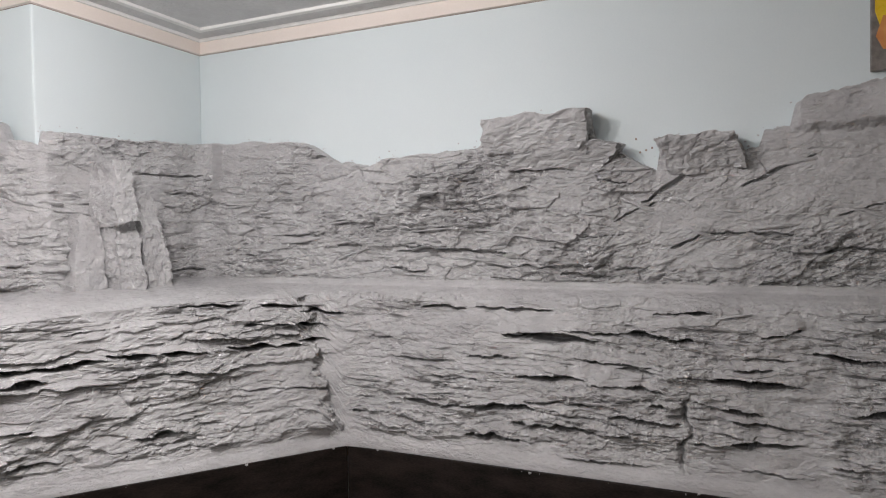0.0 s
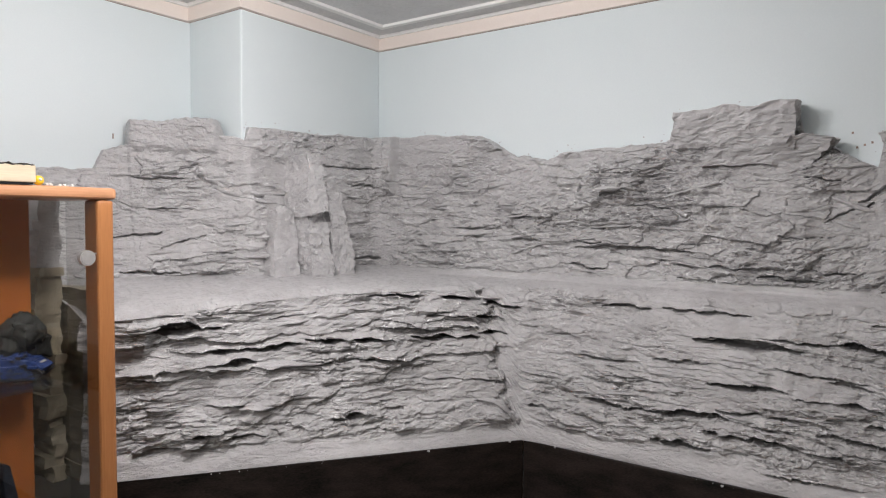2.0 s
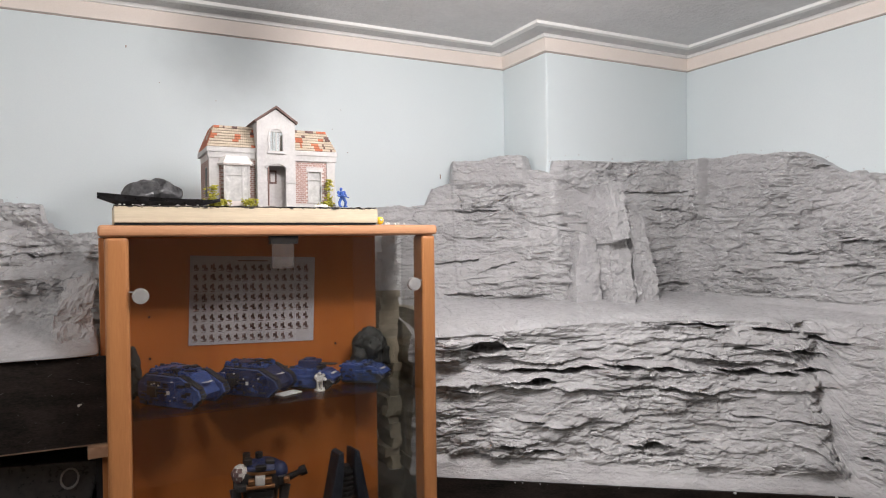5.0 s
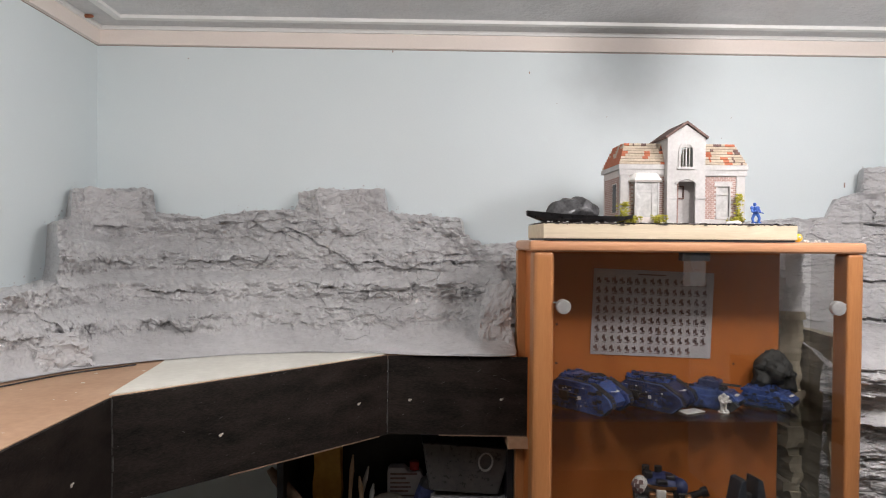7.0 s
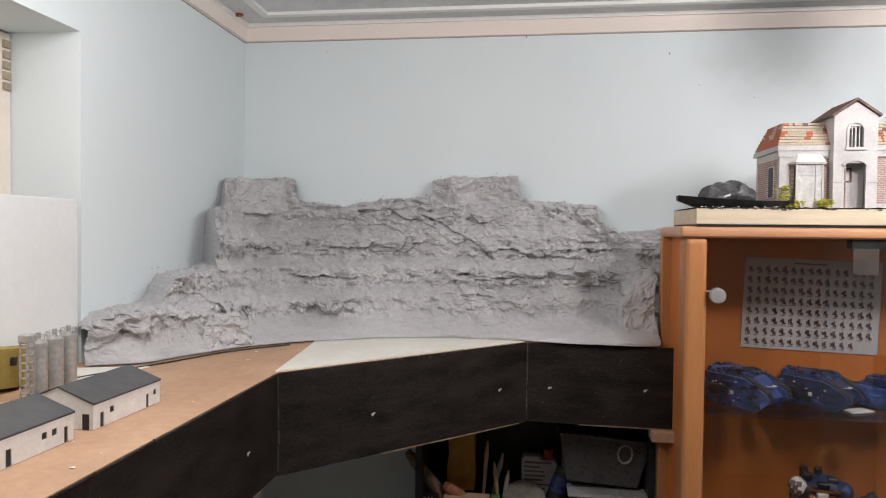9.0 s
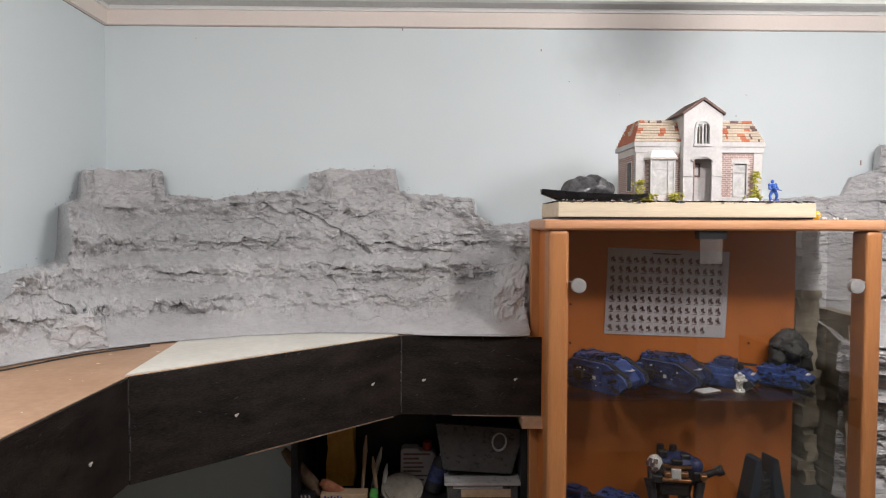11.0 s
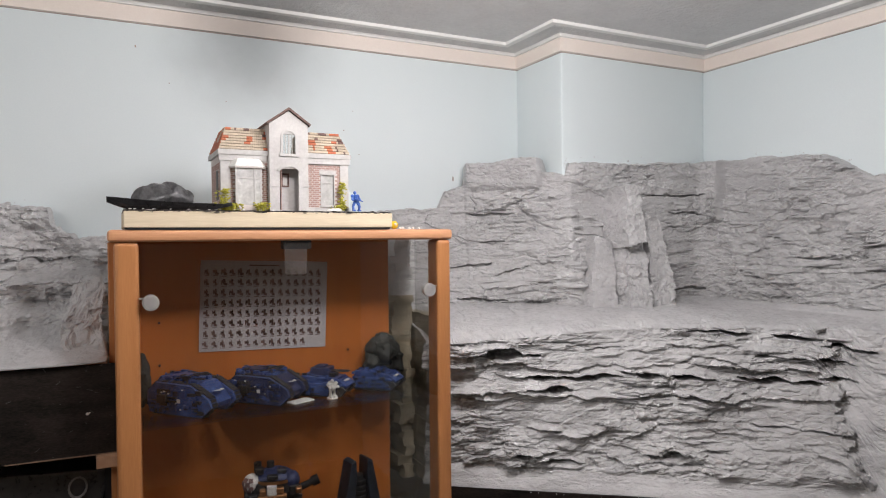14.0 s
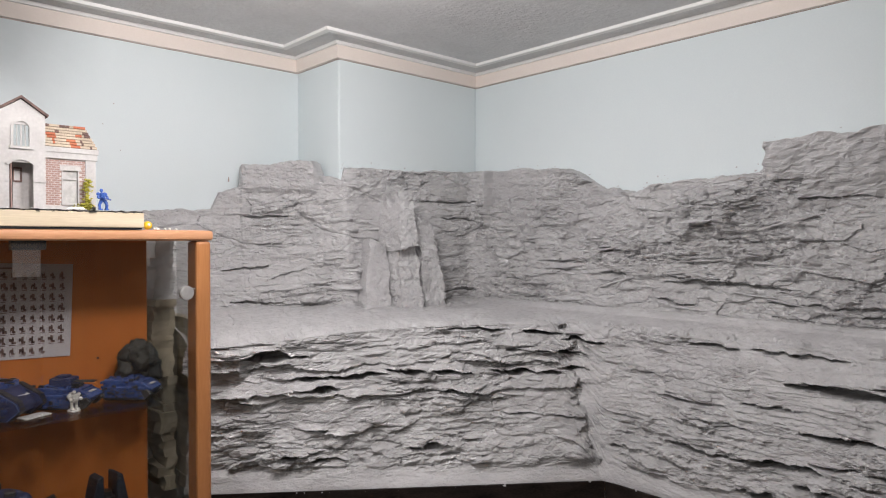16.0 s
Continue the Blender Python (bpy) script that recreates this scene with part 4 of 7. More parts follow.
rows = left_rows(210)
rows[..., 0], rows[..., 1] = np.maximum(rows[..., 0], 0.004), np.minimum(rows[..., 1], -0.004)
rows[..., 1] = np.where(rows[..., 0] > 1.158, np.maximum(rows[..., 1], -0.286), rows[..., 1])
cap = rows[-1:].copy()
cap[..., :2] = (top - out * 0.05)[None]
cap[..., 0], cap[..., 1] = np.maximum(cap[..., 0], -0.01), np.minimum(cap[..., 1], 0.01)
tops = []
for t in (0.08, 0.2, 0.35, 0.5, 0.65, 0.8, 0.92):
    row = rows[-1:] * (1 - t) + cap * t
    bump = 0.030 * np.abs(fbm(q * 24, q * 0 + t * 6, 93)) + 0.016 * fbm(q * 70, q * 0 + t * 19, 90)
    row[..., 2] += bump * math.sin(math.pi * t) ** 0.5 - 0.004
    row[..., 0] += 0.5 * bump
    tops.append(row)
skirt = rows[:1].copy()
skirt[..., :2] += out[None] * 0.012
skirt[..., 2] = 1.5335
skirt[..., 1] = np.where(skirt[..., 0] > 1.157, np.maximum(skirt[..., 1], -0.286), skirt[..., 1])
massif = thing("rock_massif", "grey painted terraced rock massif on the raised table", "model cliff")
sheet("rock_face", np.concatenate([skirt, rows] + tops + [cap]), M["rock"], massif)
boulder("sky_block", massif, [(0.040, -0.190, 1.835), (0.172, -0.066, 1.830), (0.160, -0.070, 1.930), (0.050, -0.172, 1.930)], (-0.05, 0.065, 0), 21, 22, 0.8)
boulder("sky_block", massif, [(0.572, -0.040, 1.840), (0.648, -0.080, 1.835), (0.652, -0.082, 1.938), (0.582, -0.036, 1.936)], (0.0, 0.05, 0), 29, 18, 0.8)
boulder("sky_block", massif, [(0.640, -0.078, 1.838), (0.838, -0.070, 1.835), (0.822, -0.074, 1.944), (0.642, -0.080, 1.942)], (0.0, 0.062, 0), 23, 24, 0.8)
boulder("foot_boulder", massif, [(0.146, -0.634, 1.528), (0.262, -0.545, 1.528), (0.228, -0.525, 1.604), (0.132, -0.612, 1.606)], (-0.06, 0.06, 0), 25, 28, 1.3)
boulder("foot_boulder", massif, [(1.070, -0.345, 1.534), (1.152, -0.345, 1.534), (1.150, -0.285, 1.70), (1.095, -0.275, 1.68)], (0.0, 0.10, 0), 27, 20, 1.0)


# ---- tables and black fascias ----
def plank_between(name, a, b, z0, z1, thick, material, label, category, kind="", ext=0.0):
    """An upright board from a to b, its room side on that line."""
    a, b = Vector(a), Vector(b)
    along_ = (b - a).normalized()
    back_ = Vector((-along_.y, along_.x)) * thick
    a, b = a - along_ * ext, b + along_ * ext
    bm = bmesh.new()
    prism(bm, [a, b, b + back_, a + back_], z0, z1)
    bevel(bm, 0.0015, 1)
    return piece(name, bm, material, label, category, kind)


TABLE = [(1.20, -0.372), (0.853, -0.356), (0.407, -0.782), (0.385, -2.6)]
bm = bmesh.new()
prism(bm, [(0.003, -2.6), (0.380, -2.6), (0.4025, -0.780), (0.851, -0.3515), (1.158, -0.366), (1.158, -0.003), (0.003, -0.003)], 1.512, 1.530)
piece("table_board", bm, M["mdf"], "brown chipboard top of the raised layout table", "table")
bm = bmesh.new()
prism(bm, [(0.398, -0.772), (0.846, -0.346), (0.84, -0.30), (0.60, -0.25), (0.36, -0.40), (0.372, -0.50)], 1.5302, 1.5325)
piece("painted_patch", bm, M["white_board"], "white painted patch on the layout board", "paint", "structure")
labels = "matt black plywood fascia board with filled screw heads"
FASCIAS = [(TABLE[1], TABLE[0], 1.343, 1.531), (TABLE[2], TABLE[1], 1.343, 1.532), (TABLE[3], TABLE[2], 1.345, 1.531)]
SCREWS = ((0.15, 0.77), (0.32, 0.86), (0.93, 0.70))
for (a, b, z0, z1), us in zip(FASCIAS, SCREWS):
    f = plank_between("fascia_board", a, b, z0, z1 - 0.0012, 0.0035, M["black"], labels, "fascia")
    d = (Vector(b) - Vector(a))
    n_out = Vector((d.y, -d.x)).normalized()
    for k, u in enumerate(us):
        p = Vector(a) + d * u + n_out * 0.0005
        bm = bmesh.new()
        rot = Vector((n_out.x, n_out.y, 0)).to_track_quat("Z", "Y").to_matrix().to_4x4()
        zs = 1.425 + 0.004 * (k % 2)
        cyl(bm, (p.x - n_out.x * 0.001, p.y - n_out.y * 0.001, zs), 0.0032, 0.0016, 12, 0.0028, m=rot)
        ball(bm, (p.x + d.normalized().x * 0.004, p.y + d.normalized().y * 0.004, zs + 0.002), 0.0020, 1)
        roughen(bm, 0.0009, 300)
        part("screw_head", bm, M["screw"], f)
    scuffs = bmesh.new()
    rng = random.Random(int(z0 * 1000) + len(us) + int(a[0] * 100))
    turn = Matrix.Rotation(math.atan2(d.y, d.x), 4, "Z")
    for _ in range(int(d.length * 190)):
        p = Vector(a) + d * rng.random() ** 0.8
        w, h, z = rng.uniform(0.0006, 0.007) * rng.random() ** 1.5, rng.uniform(0.0002, 0.0008), rng.uniform(z0 + 0.004, z1 - 0.004)
        if rng.random() < 0.35:
            z = z1 - 0.0015 - 0.006 * rng.random() ** 2
        box(scuffs, -w, w, -0.0004, 0.001, -h, h, Matrix.Translation((p.x, p.y, z)) @ turn @ Matrix.Rotation(rng.gauss(0, 0.5), 4, "Y"))
    tagged(part("scuff_marks", scuffs, M["seam"], f), kind="stuff")
    e = b
    bm = bmesh.new()
    rngj = random.Random(int(e[0] * 1000))
    zj = z0 + 0.006
    while zj < z1 - 0.01:
        run = rngj.uniform(0.006, 0.03)
        cyl(bm, (e[0] + rngj.uniform(-0.0008, 0.0008), e[1] + rngj.uniform(-0.0008, 0.0008), zj), rngj.uniform(0.0012, 0.0026), min(run, z1 - 0.004 - zj), 7)
        zj += run + rngj.uniform(0, 0.006)
    roughen(bm, 0.0010, 90)
    part("joint_filler", bm, M["seam"], f)
    bm = bmesh.new()
    prism(bm, [Vector(a) + d * 0.35 + n_out * 0.0006, Vector(a) + d * 0.96 + n_out * 0.0006, Vector(a) + d * 0.96 - n_out * 0.003, Vector(a) + d * 0.35 - n_out * 0.003], z0 - 0.0012, z0 + 0.0012)
    part("worn_edge", bm, M["black_edge"], f)
bm = bms((1.135, 1.2, -0.39, -0.33, 1.318, 1.342))
bevel(bm, 0.002)
piece("batten_block", bm, M["mdf"], "short raw wood batten under the fascia", "batten")
plank_between("fascia_board", (1.905, -0.385), (2.735, -1.008), 0.93, 1.149, 0.012, M["black"], labels, "fascia", ext=0.004)
plank_between("fascia_board", (2.738, -1.010), (2.745, -3.0), 0.93, 1.149, 0.012, M["black"], labels, "fascia")
bm = bmesh.new()
prism(bm, [(1.93, -0.39), (2.748, -1.0), (2.76, -3.0), (3.015, -3.0), (3.015, -0.26), (2.405, -0.26), (2.405, -0.005), (1.93, -0.005)], 1.12, 1.14)
piece("cliff_base_board", bm, M["mdf"], "chipboard base under the grey cliff", "table")


# ---- display cabinet ----
CX0, CX1, CY0, CY1, CTOP = 1.172, 1.890, -0.512, -0.300, 1.805
cab = thing("display_cabinet", "beech veneer display cabinet with glass doors and sides", "cabinet")
bm = bms((CX0 - 0.011, CX1 + 0.004, CY0 - 0.004, CY1 + 0.006, CTOP - 0.024, CTOP))
bevel(bm, 0.009, 3)
part("top_panel", bm, M["beech_top"], cab, smooth=False)
for x0, x1 in ((CX0, CX0 + 0.044), (CX1 - 0.036, CX1)):
    bm = bms((x0, x1, CY0, CY0 + 0.058, 0.0, CTOP - 0.024))
    bevel(bm, 0.012, 4)
    part("front_post", bm, M["beech"], cab)
    if x0 == CX0:
        bm = bms((x0 - 0.010, x0 + 0.016, CY1 - 0.026, CY1 + 0.004, 0.0, CTOP - 0.024))
        bevel(bm, 0.002, 1)
        part("rear_post", bm, M["beech"], cab)
part("back_panel", bms((CX0 + 0.018, 1.812, CY1 - 0.008, CY1 - 0.002, 0.08, CTOP - 0.024)), M["beech_dark"], cab)
part("base_panel", bms((CX0 + 0.037, CX1 - 0.037, CY0 + 0.01, CY1 - 0.009, 0.0, 0.09)), M["beech"], cab)
part("side_panel", bms((CX0 + 0.010, CX0 + 0.018, CY0 + 0.058, CY1 - 0.026, 0.0, CTOP - 0.024)), M["beech_dark"], cab)
for x in (CX1 - 0.013,):
    part("side_glass", bms((x, x + 0.005, CY0 + 0.058, CY1 - 0.03, 0.09, CTOP - 0.024)), M["glass"], cab).visible_shadow = False
MIDX = 1.545
for x0, x1 in ((CX0 + 0.045, MIDX - 0.001), (MIDX + 0.001, CX1 - 0.037)):
    part("glass_door", bms((x0, x1, CY0 + 0.002, CY0 + 0.0065, 0.10, CTOP - 0.028)), M["glass"], cab)
    side = 1 if x0 < 1.4 else -1
    kx = x0 + 0.018 if side == 1 else x1 - 0.024
    bm = bmesh.new()
    cyl(bm, (kx, CY0 + 0.002, 1.664), 0.0155, 0.012, 28, m=Matrix.Rotation(math.pi / 2, 4, "X"))
    cyl(bm, (kx, CY0 - 0.009, 1.664), 0.0145, 0.002, 28, 0.013, m=Matrix.Rotation(math.pi / 2, 4, "X"))
    part("hinge_disc", bm, M["steel"], cab, "round brushed metal glass hinge")
    part("hinge_pin", bms((kx - side * 0.017 - 0.004, kx - side * 0.017 + 0.004, CY0 - 0.003, CY0 + 0.001, 1.671, 1.6735)), M["steel"], cab)
part("door_catch", bms((1.495, 1.555, CY0 + 0.008, CY0 + 0.032, CTOP - 0.042, CTOP - 0.024)), M["dark_plastic"], cab, "black door catch")
part("catch_plate", bms((1.497, 1.545, CY0 + 0.0068, CY0 + 0.0078, CTOP - 0.095, CTOP - 0.042)), M["strike"], cab, "cloudy grey plastic strike plate")
SHELF = 1.418
for z in (SHELF, 1.115):
    part("glass_shelf", bms((CX0 + 0.020, CX1 - 0.016, CY0 + 0.059, CY1 - 0.010, z - 0.006, z), (CX0 + 0.047, CX1 - 0.04, CY0 + 0.014, CY0 + 0.059, z - 0.006, z)), M["shelf_glass"], cab, "smoked glass shelf")
for x, z in ((1.262, 1.505), (1.70, 1.505), (1.262, 1.60)):
    bm = bmesh.new()
    cyl(bm, (x, CY1 - 0.008, z), 0.003, 0.002, 10, m=Matrix.Rotation(math.pi / 2, 4, "X"))
    part("peg_hole", bm, M["dark_plastic"], cab)

# chart pinned to the back panel
chart = thing("wall_chart", "white sheet with a grid of small dark symbols", "chart", at=(1.4965, CY1 - 0.0095, 1.628))
chart.matrix_basis = chart.matrix_basis @ pose(0, 0, 0, 0, 2.0, 0)
bm = bms((-0.1485, 0.1485, -0.0012, 0.0, -0.105, 0.105))
part("sheet", bm, M["paper"], chart)
rng = random.Random(4)
for row in range(8):
    bm = bmesh.new()
    for c in range(15):
        if row == 7 and c > 12:
            continue
        x, z = -0.134 + c * 0.0187, 0.078 - row * 0.0238
        y = -0.0019
        w, h = rng.uniform(0.0046, 0.0066), rng.uniform(0.0062, 0.0082)
        x += rng.uniform(-0.001, 0.001)
        box(bm, x - w, x + w * 0.4, y, y + 0.001, z - h * 0.2, z + h * 0.7)
        box(bm, x - w * 0.3, x + w, y, y + 0.001, z - h * 0.9, z - h * rng.uniform(0.1, 0.3))
        box(bm, x - w * rng.uniform(0.1, 0.5), x + w * rng.uniform(0.1, 0.5), y, y + 0.001, z - h * 0.4, z + h * 1.15)
        box(bm, x - w * 1.1, x - w * 0.7, y, y + 0.001, z - h * rng.uniform(0.1, 0.8), z + h * rng.uniform(0.2, 0.9))
        box(bm, x - w, x + w * 0.9, y, y + 0.001, z - h * 1.3, z - h * 1.1)
    part("symbol_row", bm, M["ink"], chart)
part("heading_bar", bms((-0.04, 0.03, -0.0019, -0.0010, 0.093, 0.096)), M["ink"], chart)


# ---- model vehicles ----
def assault_tank(name, label, at, turn, s, blue, white=True):
    """A rhomboid armoured carrier: hull, track frames, tracks, top hatch with gun, side gun pod, ramp."""
    t = thing(name, label, "model tank", "model tanks on the shelf", at, turn)
    side = [(-0.5, 0.12), (-0.42, 0.02), (0.34, 0.0), (0.5, 0.14), (0.46, 0.24), (0.18, 0.40), (-0.36, 0.42), (-0.5, 0.30)]
    for y0, y1 in ((-0.30, -0.17), (0.17, 0.30)):
        bm = bmesh.new()
        prism(bm, [(x * s, z * s) for x, z in side], y0 * s, y1 * s, "y")
        bevel(bm, 0.012 * s, 2)
        f = part("track_frame", bm, blue, t)
        bm = bmesh.new()
        n = len(side)
        for i in range(n):
            a, b = Vector(side[i]), Vector(side[(i + 1) % n])
            links = max(2, int((b - a).length / 0.055))
            for k in range(links):
                p = a.lerp(b, (k + 0.5) / links)
                ang = math.degrees(math.atan2(b.y - a.y, b.x - a.x))
                box(bm, -0.022 * s, 0.022 * s, (y0 + 0.02) * s, (y1 - 0.02) * s, -0.012 * s, 0.012 * s, pose(p.x * s, 0, p.y * s, 0, -ang, 0))
        part("tracks", bm, M["gunmetal"], t)
        out_y = y0 - 0.008 if y0 < 0 else y1
        bm = bmesh.new()
        for k in range(7):
            for zz in (0.12, 0.30):
                ball(bm, ((-0.38 + 0.11 * k) * s, (out_y + 0.004) * s, zz * s), 0.010 * s, 1)
        box(bm, -0.12 * s, 0.10 * s, (out_y - 0.004) * s, (out_y + 0.012) * s, 0.10 * s, 0.33 * s)
        part("rivets_and_door", bm, blue, t)
        bm = bmesh.new()
        box(bm, -0.30 * s, -0.16 * s, (out_y - 0.05 if y0 < 0 else out_y) * s, (out_y if y0 < 0 else out_y + 0.05) * s, 0.16 * s, 0.27 * s)
        for dz in (0.19, 0.24):
            cyl(bm, (-0.17 * s, (out_y + (-0.025 if y0 < 0 else 0.025)) * s, dz * s), 0.012 * s, 0.16 * s, 8, m=Matrix.Rotation(math.pi / 2, 4, "Y"))
        bevel(bm, 0.004 * s, 1)
        part("side_guns", bm, M["gunmetal"], t)
    bm = bmesh.new()
    prism(bm, [(-0.46 * s, 0.08 * s), (0.40 * s, 0.08 * s), (0.44 * s, 0.16 * s), (0.22 * s, 0.40 * s), (-0.44 * s, 0.43 * s)], -0.17 * s, 0.17 * s, "y")
    bevel(bm, 0.012 * s, 2)
    part("hull", bm, blue, t)
    bm = bms((-0.30 * s, -0.06 * s, -0.12 * s, 0.12 * s, 0.42 * s, 0.47 * s), (-0.02 * s, 0.12 * s, -0.09 * s, 0.09 * s, 0.40 * s, 0.45 * s))
    for k in range(4):
        box(bm, (-0.44 + 0.03 * k) * s, (-0.425 + 0.03 * k) * s, -0.14 * s, 0.14 * s, 0.40 * s, 0.455 * s)
    bevel(bm, 0.008 * s, 1)
    part("roof_hatch", bm, blue, t)
    bm = bmesh.new()
    cyl(bm, (0.04 * s, 0, 0.45 * s), 0.05 * s, 0.04 * s, 12)
    for dy in (-0.025, 0.025):
        cyl(bm, (0.04 * s, dy * s, 0.485 * s), 0.011 * s, 0.17 * s, 8, m=Matrix.Rotation(math.pi / 2, 4, "Y"))
    part("roof_gun", bm, M["gunmetal"], t)
    # raised plates and vents along the sides
    bm = bmesh.new()
    for sy in (-1, 1):
        for k in range(9):
            x, z = -0.42 + 0.095 * k, 0.07 + 0.02 * ((k * 7) % 5)
            box(bm, (x - 0.035) * s, (x + 0.03) * s, (sy * 0.306 - 0.008) * s, (sy * 0.306 + 0.008) * s, z * s, (z + 0.10 + 0.02 * ((k * 3) % 4)) * s)
    tagged(part("side_plates", bm, blue, t), kind="stuff")
    # hatches, lamps and stowage on the roof, plated nose
    rng = random.Random(int(s * 1000))
    bm = bmesh.new()
    for _ in range(16):
        x, y, w, h = rng.uniform(-0.42, 0.14), rng.choice((-1, 1)) * rng.uniform(0.05, 0.26), rng.uniform(0.015, 0.045), rng.uniform(0.015, 0.05)
        box(bm, (x - w) * s, (x + w) * s, (y - w * 0.6) * s, (y + w * 0.6) * s, 0.40 * s, (0.42 + h) * s)
    tagged(part("stowage", bm, M["blue"], t), kind="stuff")
    for y in (-0.235, 0.235):
        bm = bmesh.new()
        prism(bm, [(0.17 * s, 0.405 * s), (0.465 * s, 0.245 * s), (0.47 * s, 0.255 * s), (0.18 * s, 0.418 * s)], (y - 0.05) * s, (y + 0.05) * s, "y")
        part("track_plate", bm, M["gunmetal"], t)
    bm = bms((0.0, 0.10 * s, -0.045 * s, 0.045 * s, 0.45 * s, 0.475 * s))
    part("bronze_trim", bm, M["bronze"], t)
    bm = bmesh.new()
    for _ in range(7):
        x, z = rng.uniform(-0.38, 0.28), rng.uniform(0.08, 0.34)
        box(bm, (x - 0.012) * s, (x + 0.012) * s, -0.317 * s, -0.302 * s, (z - 0.008) * s, (z + 0.008) * s)
    tagged(part("markings", bm, M["model_white"] if white else M["silo"], t), kind="stuff")
    if white:
        bm = bmesh.new()
        prism(bm, [(0.325 * s, -0.09 * s), (0.40 * s, -0.05 * s), (0.40 * s, 0.05 * s), (0.325 * s, 0.09 * s), (0.36 * s, 0)], 0.30 * s, 0.305 * s, "z", pose(0.02 * s, 0, 0.0, 0, 0, 0) @ Matrix.Shear("XY", 4, (0, 0)))
        ob = part("badge", bm, M["model_white"], t, "white winged badge")
        bm = bms((-0.02 * s, 0.03 * s, -0.318 * s, -0.314 * s, 0.17 * s, 0.22 * s))
        part("emblem", bm, M["model_white"], t)
    for sy in (-1, 1):
        # a thin dark plate stands in for the shade of a recessed bay
        part("gun_bay_shade", bms((-0.34 * s, -0.06 * s, (sy * 0.303 - 0.004) * s, (sy * 0.303 + 0.004) * s, 0.09 * s, 0.33 * s)), M["gunmetal"], t, "dark plate painted as a shaded gun bay")
        # pale strips put a highlight along the hull edges into the colour
        for (x0, z0), (x1, z1) in zip(side[2:6], side[3:7]):
            run = math.hypot(x1 - x0, z1 - z0)
            bm = bms((0, run * s, (sy * 0.302 - 0.006) * s, (sy * 0.302 + 0.006) * s, -0.016 * s, -0.006 * s))
            bmesh.ops.transform(bm, matrix=pose(x0 * s, 0, z0 * s, 0, -math.degrees(math.atan2(z1 - z0, x1 - x0)), 0) @ pose(0, 0, 0.022 * s), verts=bm.verts)
            part("edge_highlight", bm, M["highlight_blue"], t, "pale blue strip painted as an edge highlight")
    greebles(t, s, int(s * 5000), 0.42, 0.304)
    return t


def greebles(t, s, seed, top, wide):
    """Hatches, stowage, vents and rails over a model's roof, nose and near flanks."""
    rng = random.Random(seed)
    light, dark = bmesh.new(), bmesh.new()
    for k in range(70):
        x, y, w, h = rng.uniform(-0.44, 0.20), rng.uniform(-0.27, 0.27), rng.uniform(0.008, 0.05), rng.uniform(0.012, 0.075) * rng.random() + 0.01
        box(dark if k % 3 == 0 else light, -w * s, w * s, -w * 0.5 * s, w * 0.5 * s, -0.02 * s, h * s, pose(x * s, y * s, top * s, 0, 0, rng.choice((0, 0, 90, 30))))
    for k in range(60):
        x, z, w, h = rng.uniform(-0.42, 0.34), rng.uniform(0.05, top - 0.07), rng.uniform(0.008, 0.06), rng.uniform(0.006, 0.03)
        side = rng.choice((-1, -1, 1)) * wide
        box(dark if k % 2 else light, (x - w) * s, (x + w) * s, (side - 0.016) * s, (side + 0.016) * s, (z - h) * s, (z + h) * s)
    for _ in range(5):
        x, y = rng.uniform(-0.35, 0.1), rng.uniform(-0.2, 0.2)
        cyl(dark, (x * s, y * s, (top + 0.03) * s), 0.012 * s, rng.uniform(0.12, 0.24) * s, 8, m=Matrix.Rotation(math.radians(rng.uniform(78, 96)), 4, "Y"))
    for _ in range(6):
        cyl(light, (rng.uniform(-0.36, 0.12) * s, rng.choice((-0.16, 0.16)) * s, top * s), rng.uniform(0.02, 0.045) * s, rng.uniform(0.02, 0.05) * s, 10)
    tagged(part("fittings", light, M["blue"], t), kind="stuff")
    tagged(part("dark_fittings", dark, M["gunmetal"], t, "dark gunmetal fittings"), kind="stuff")


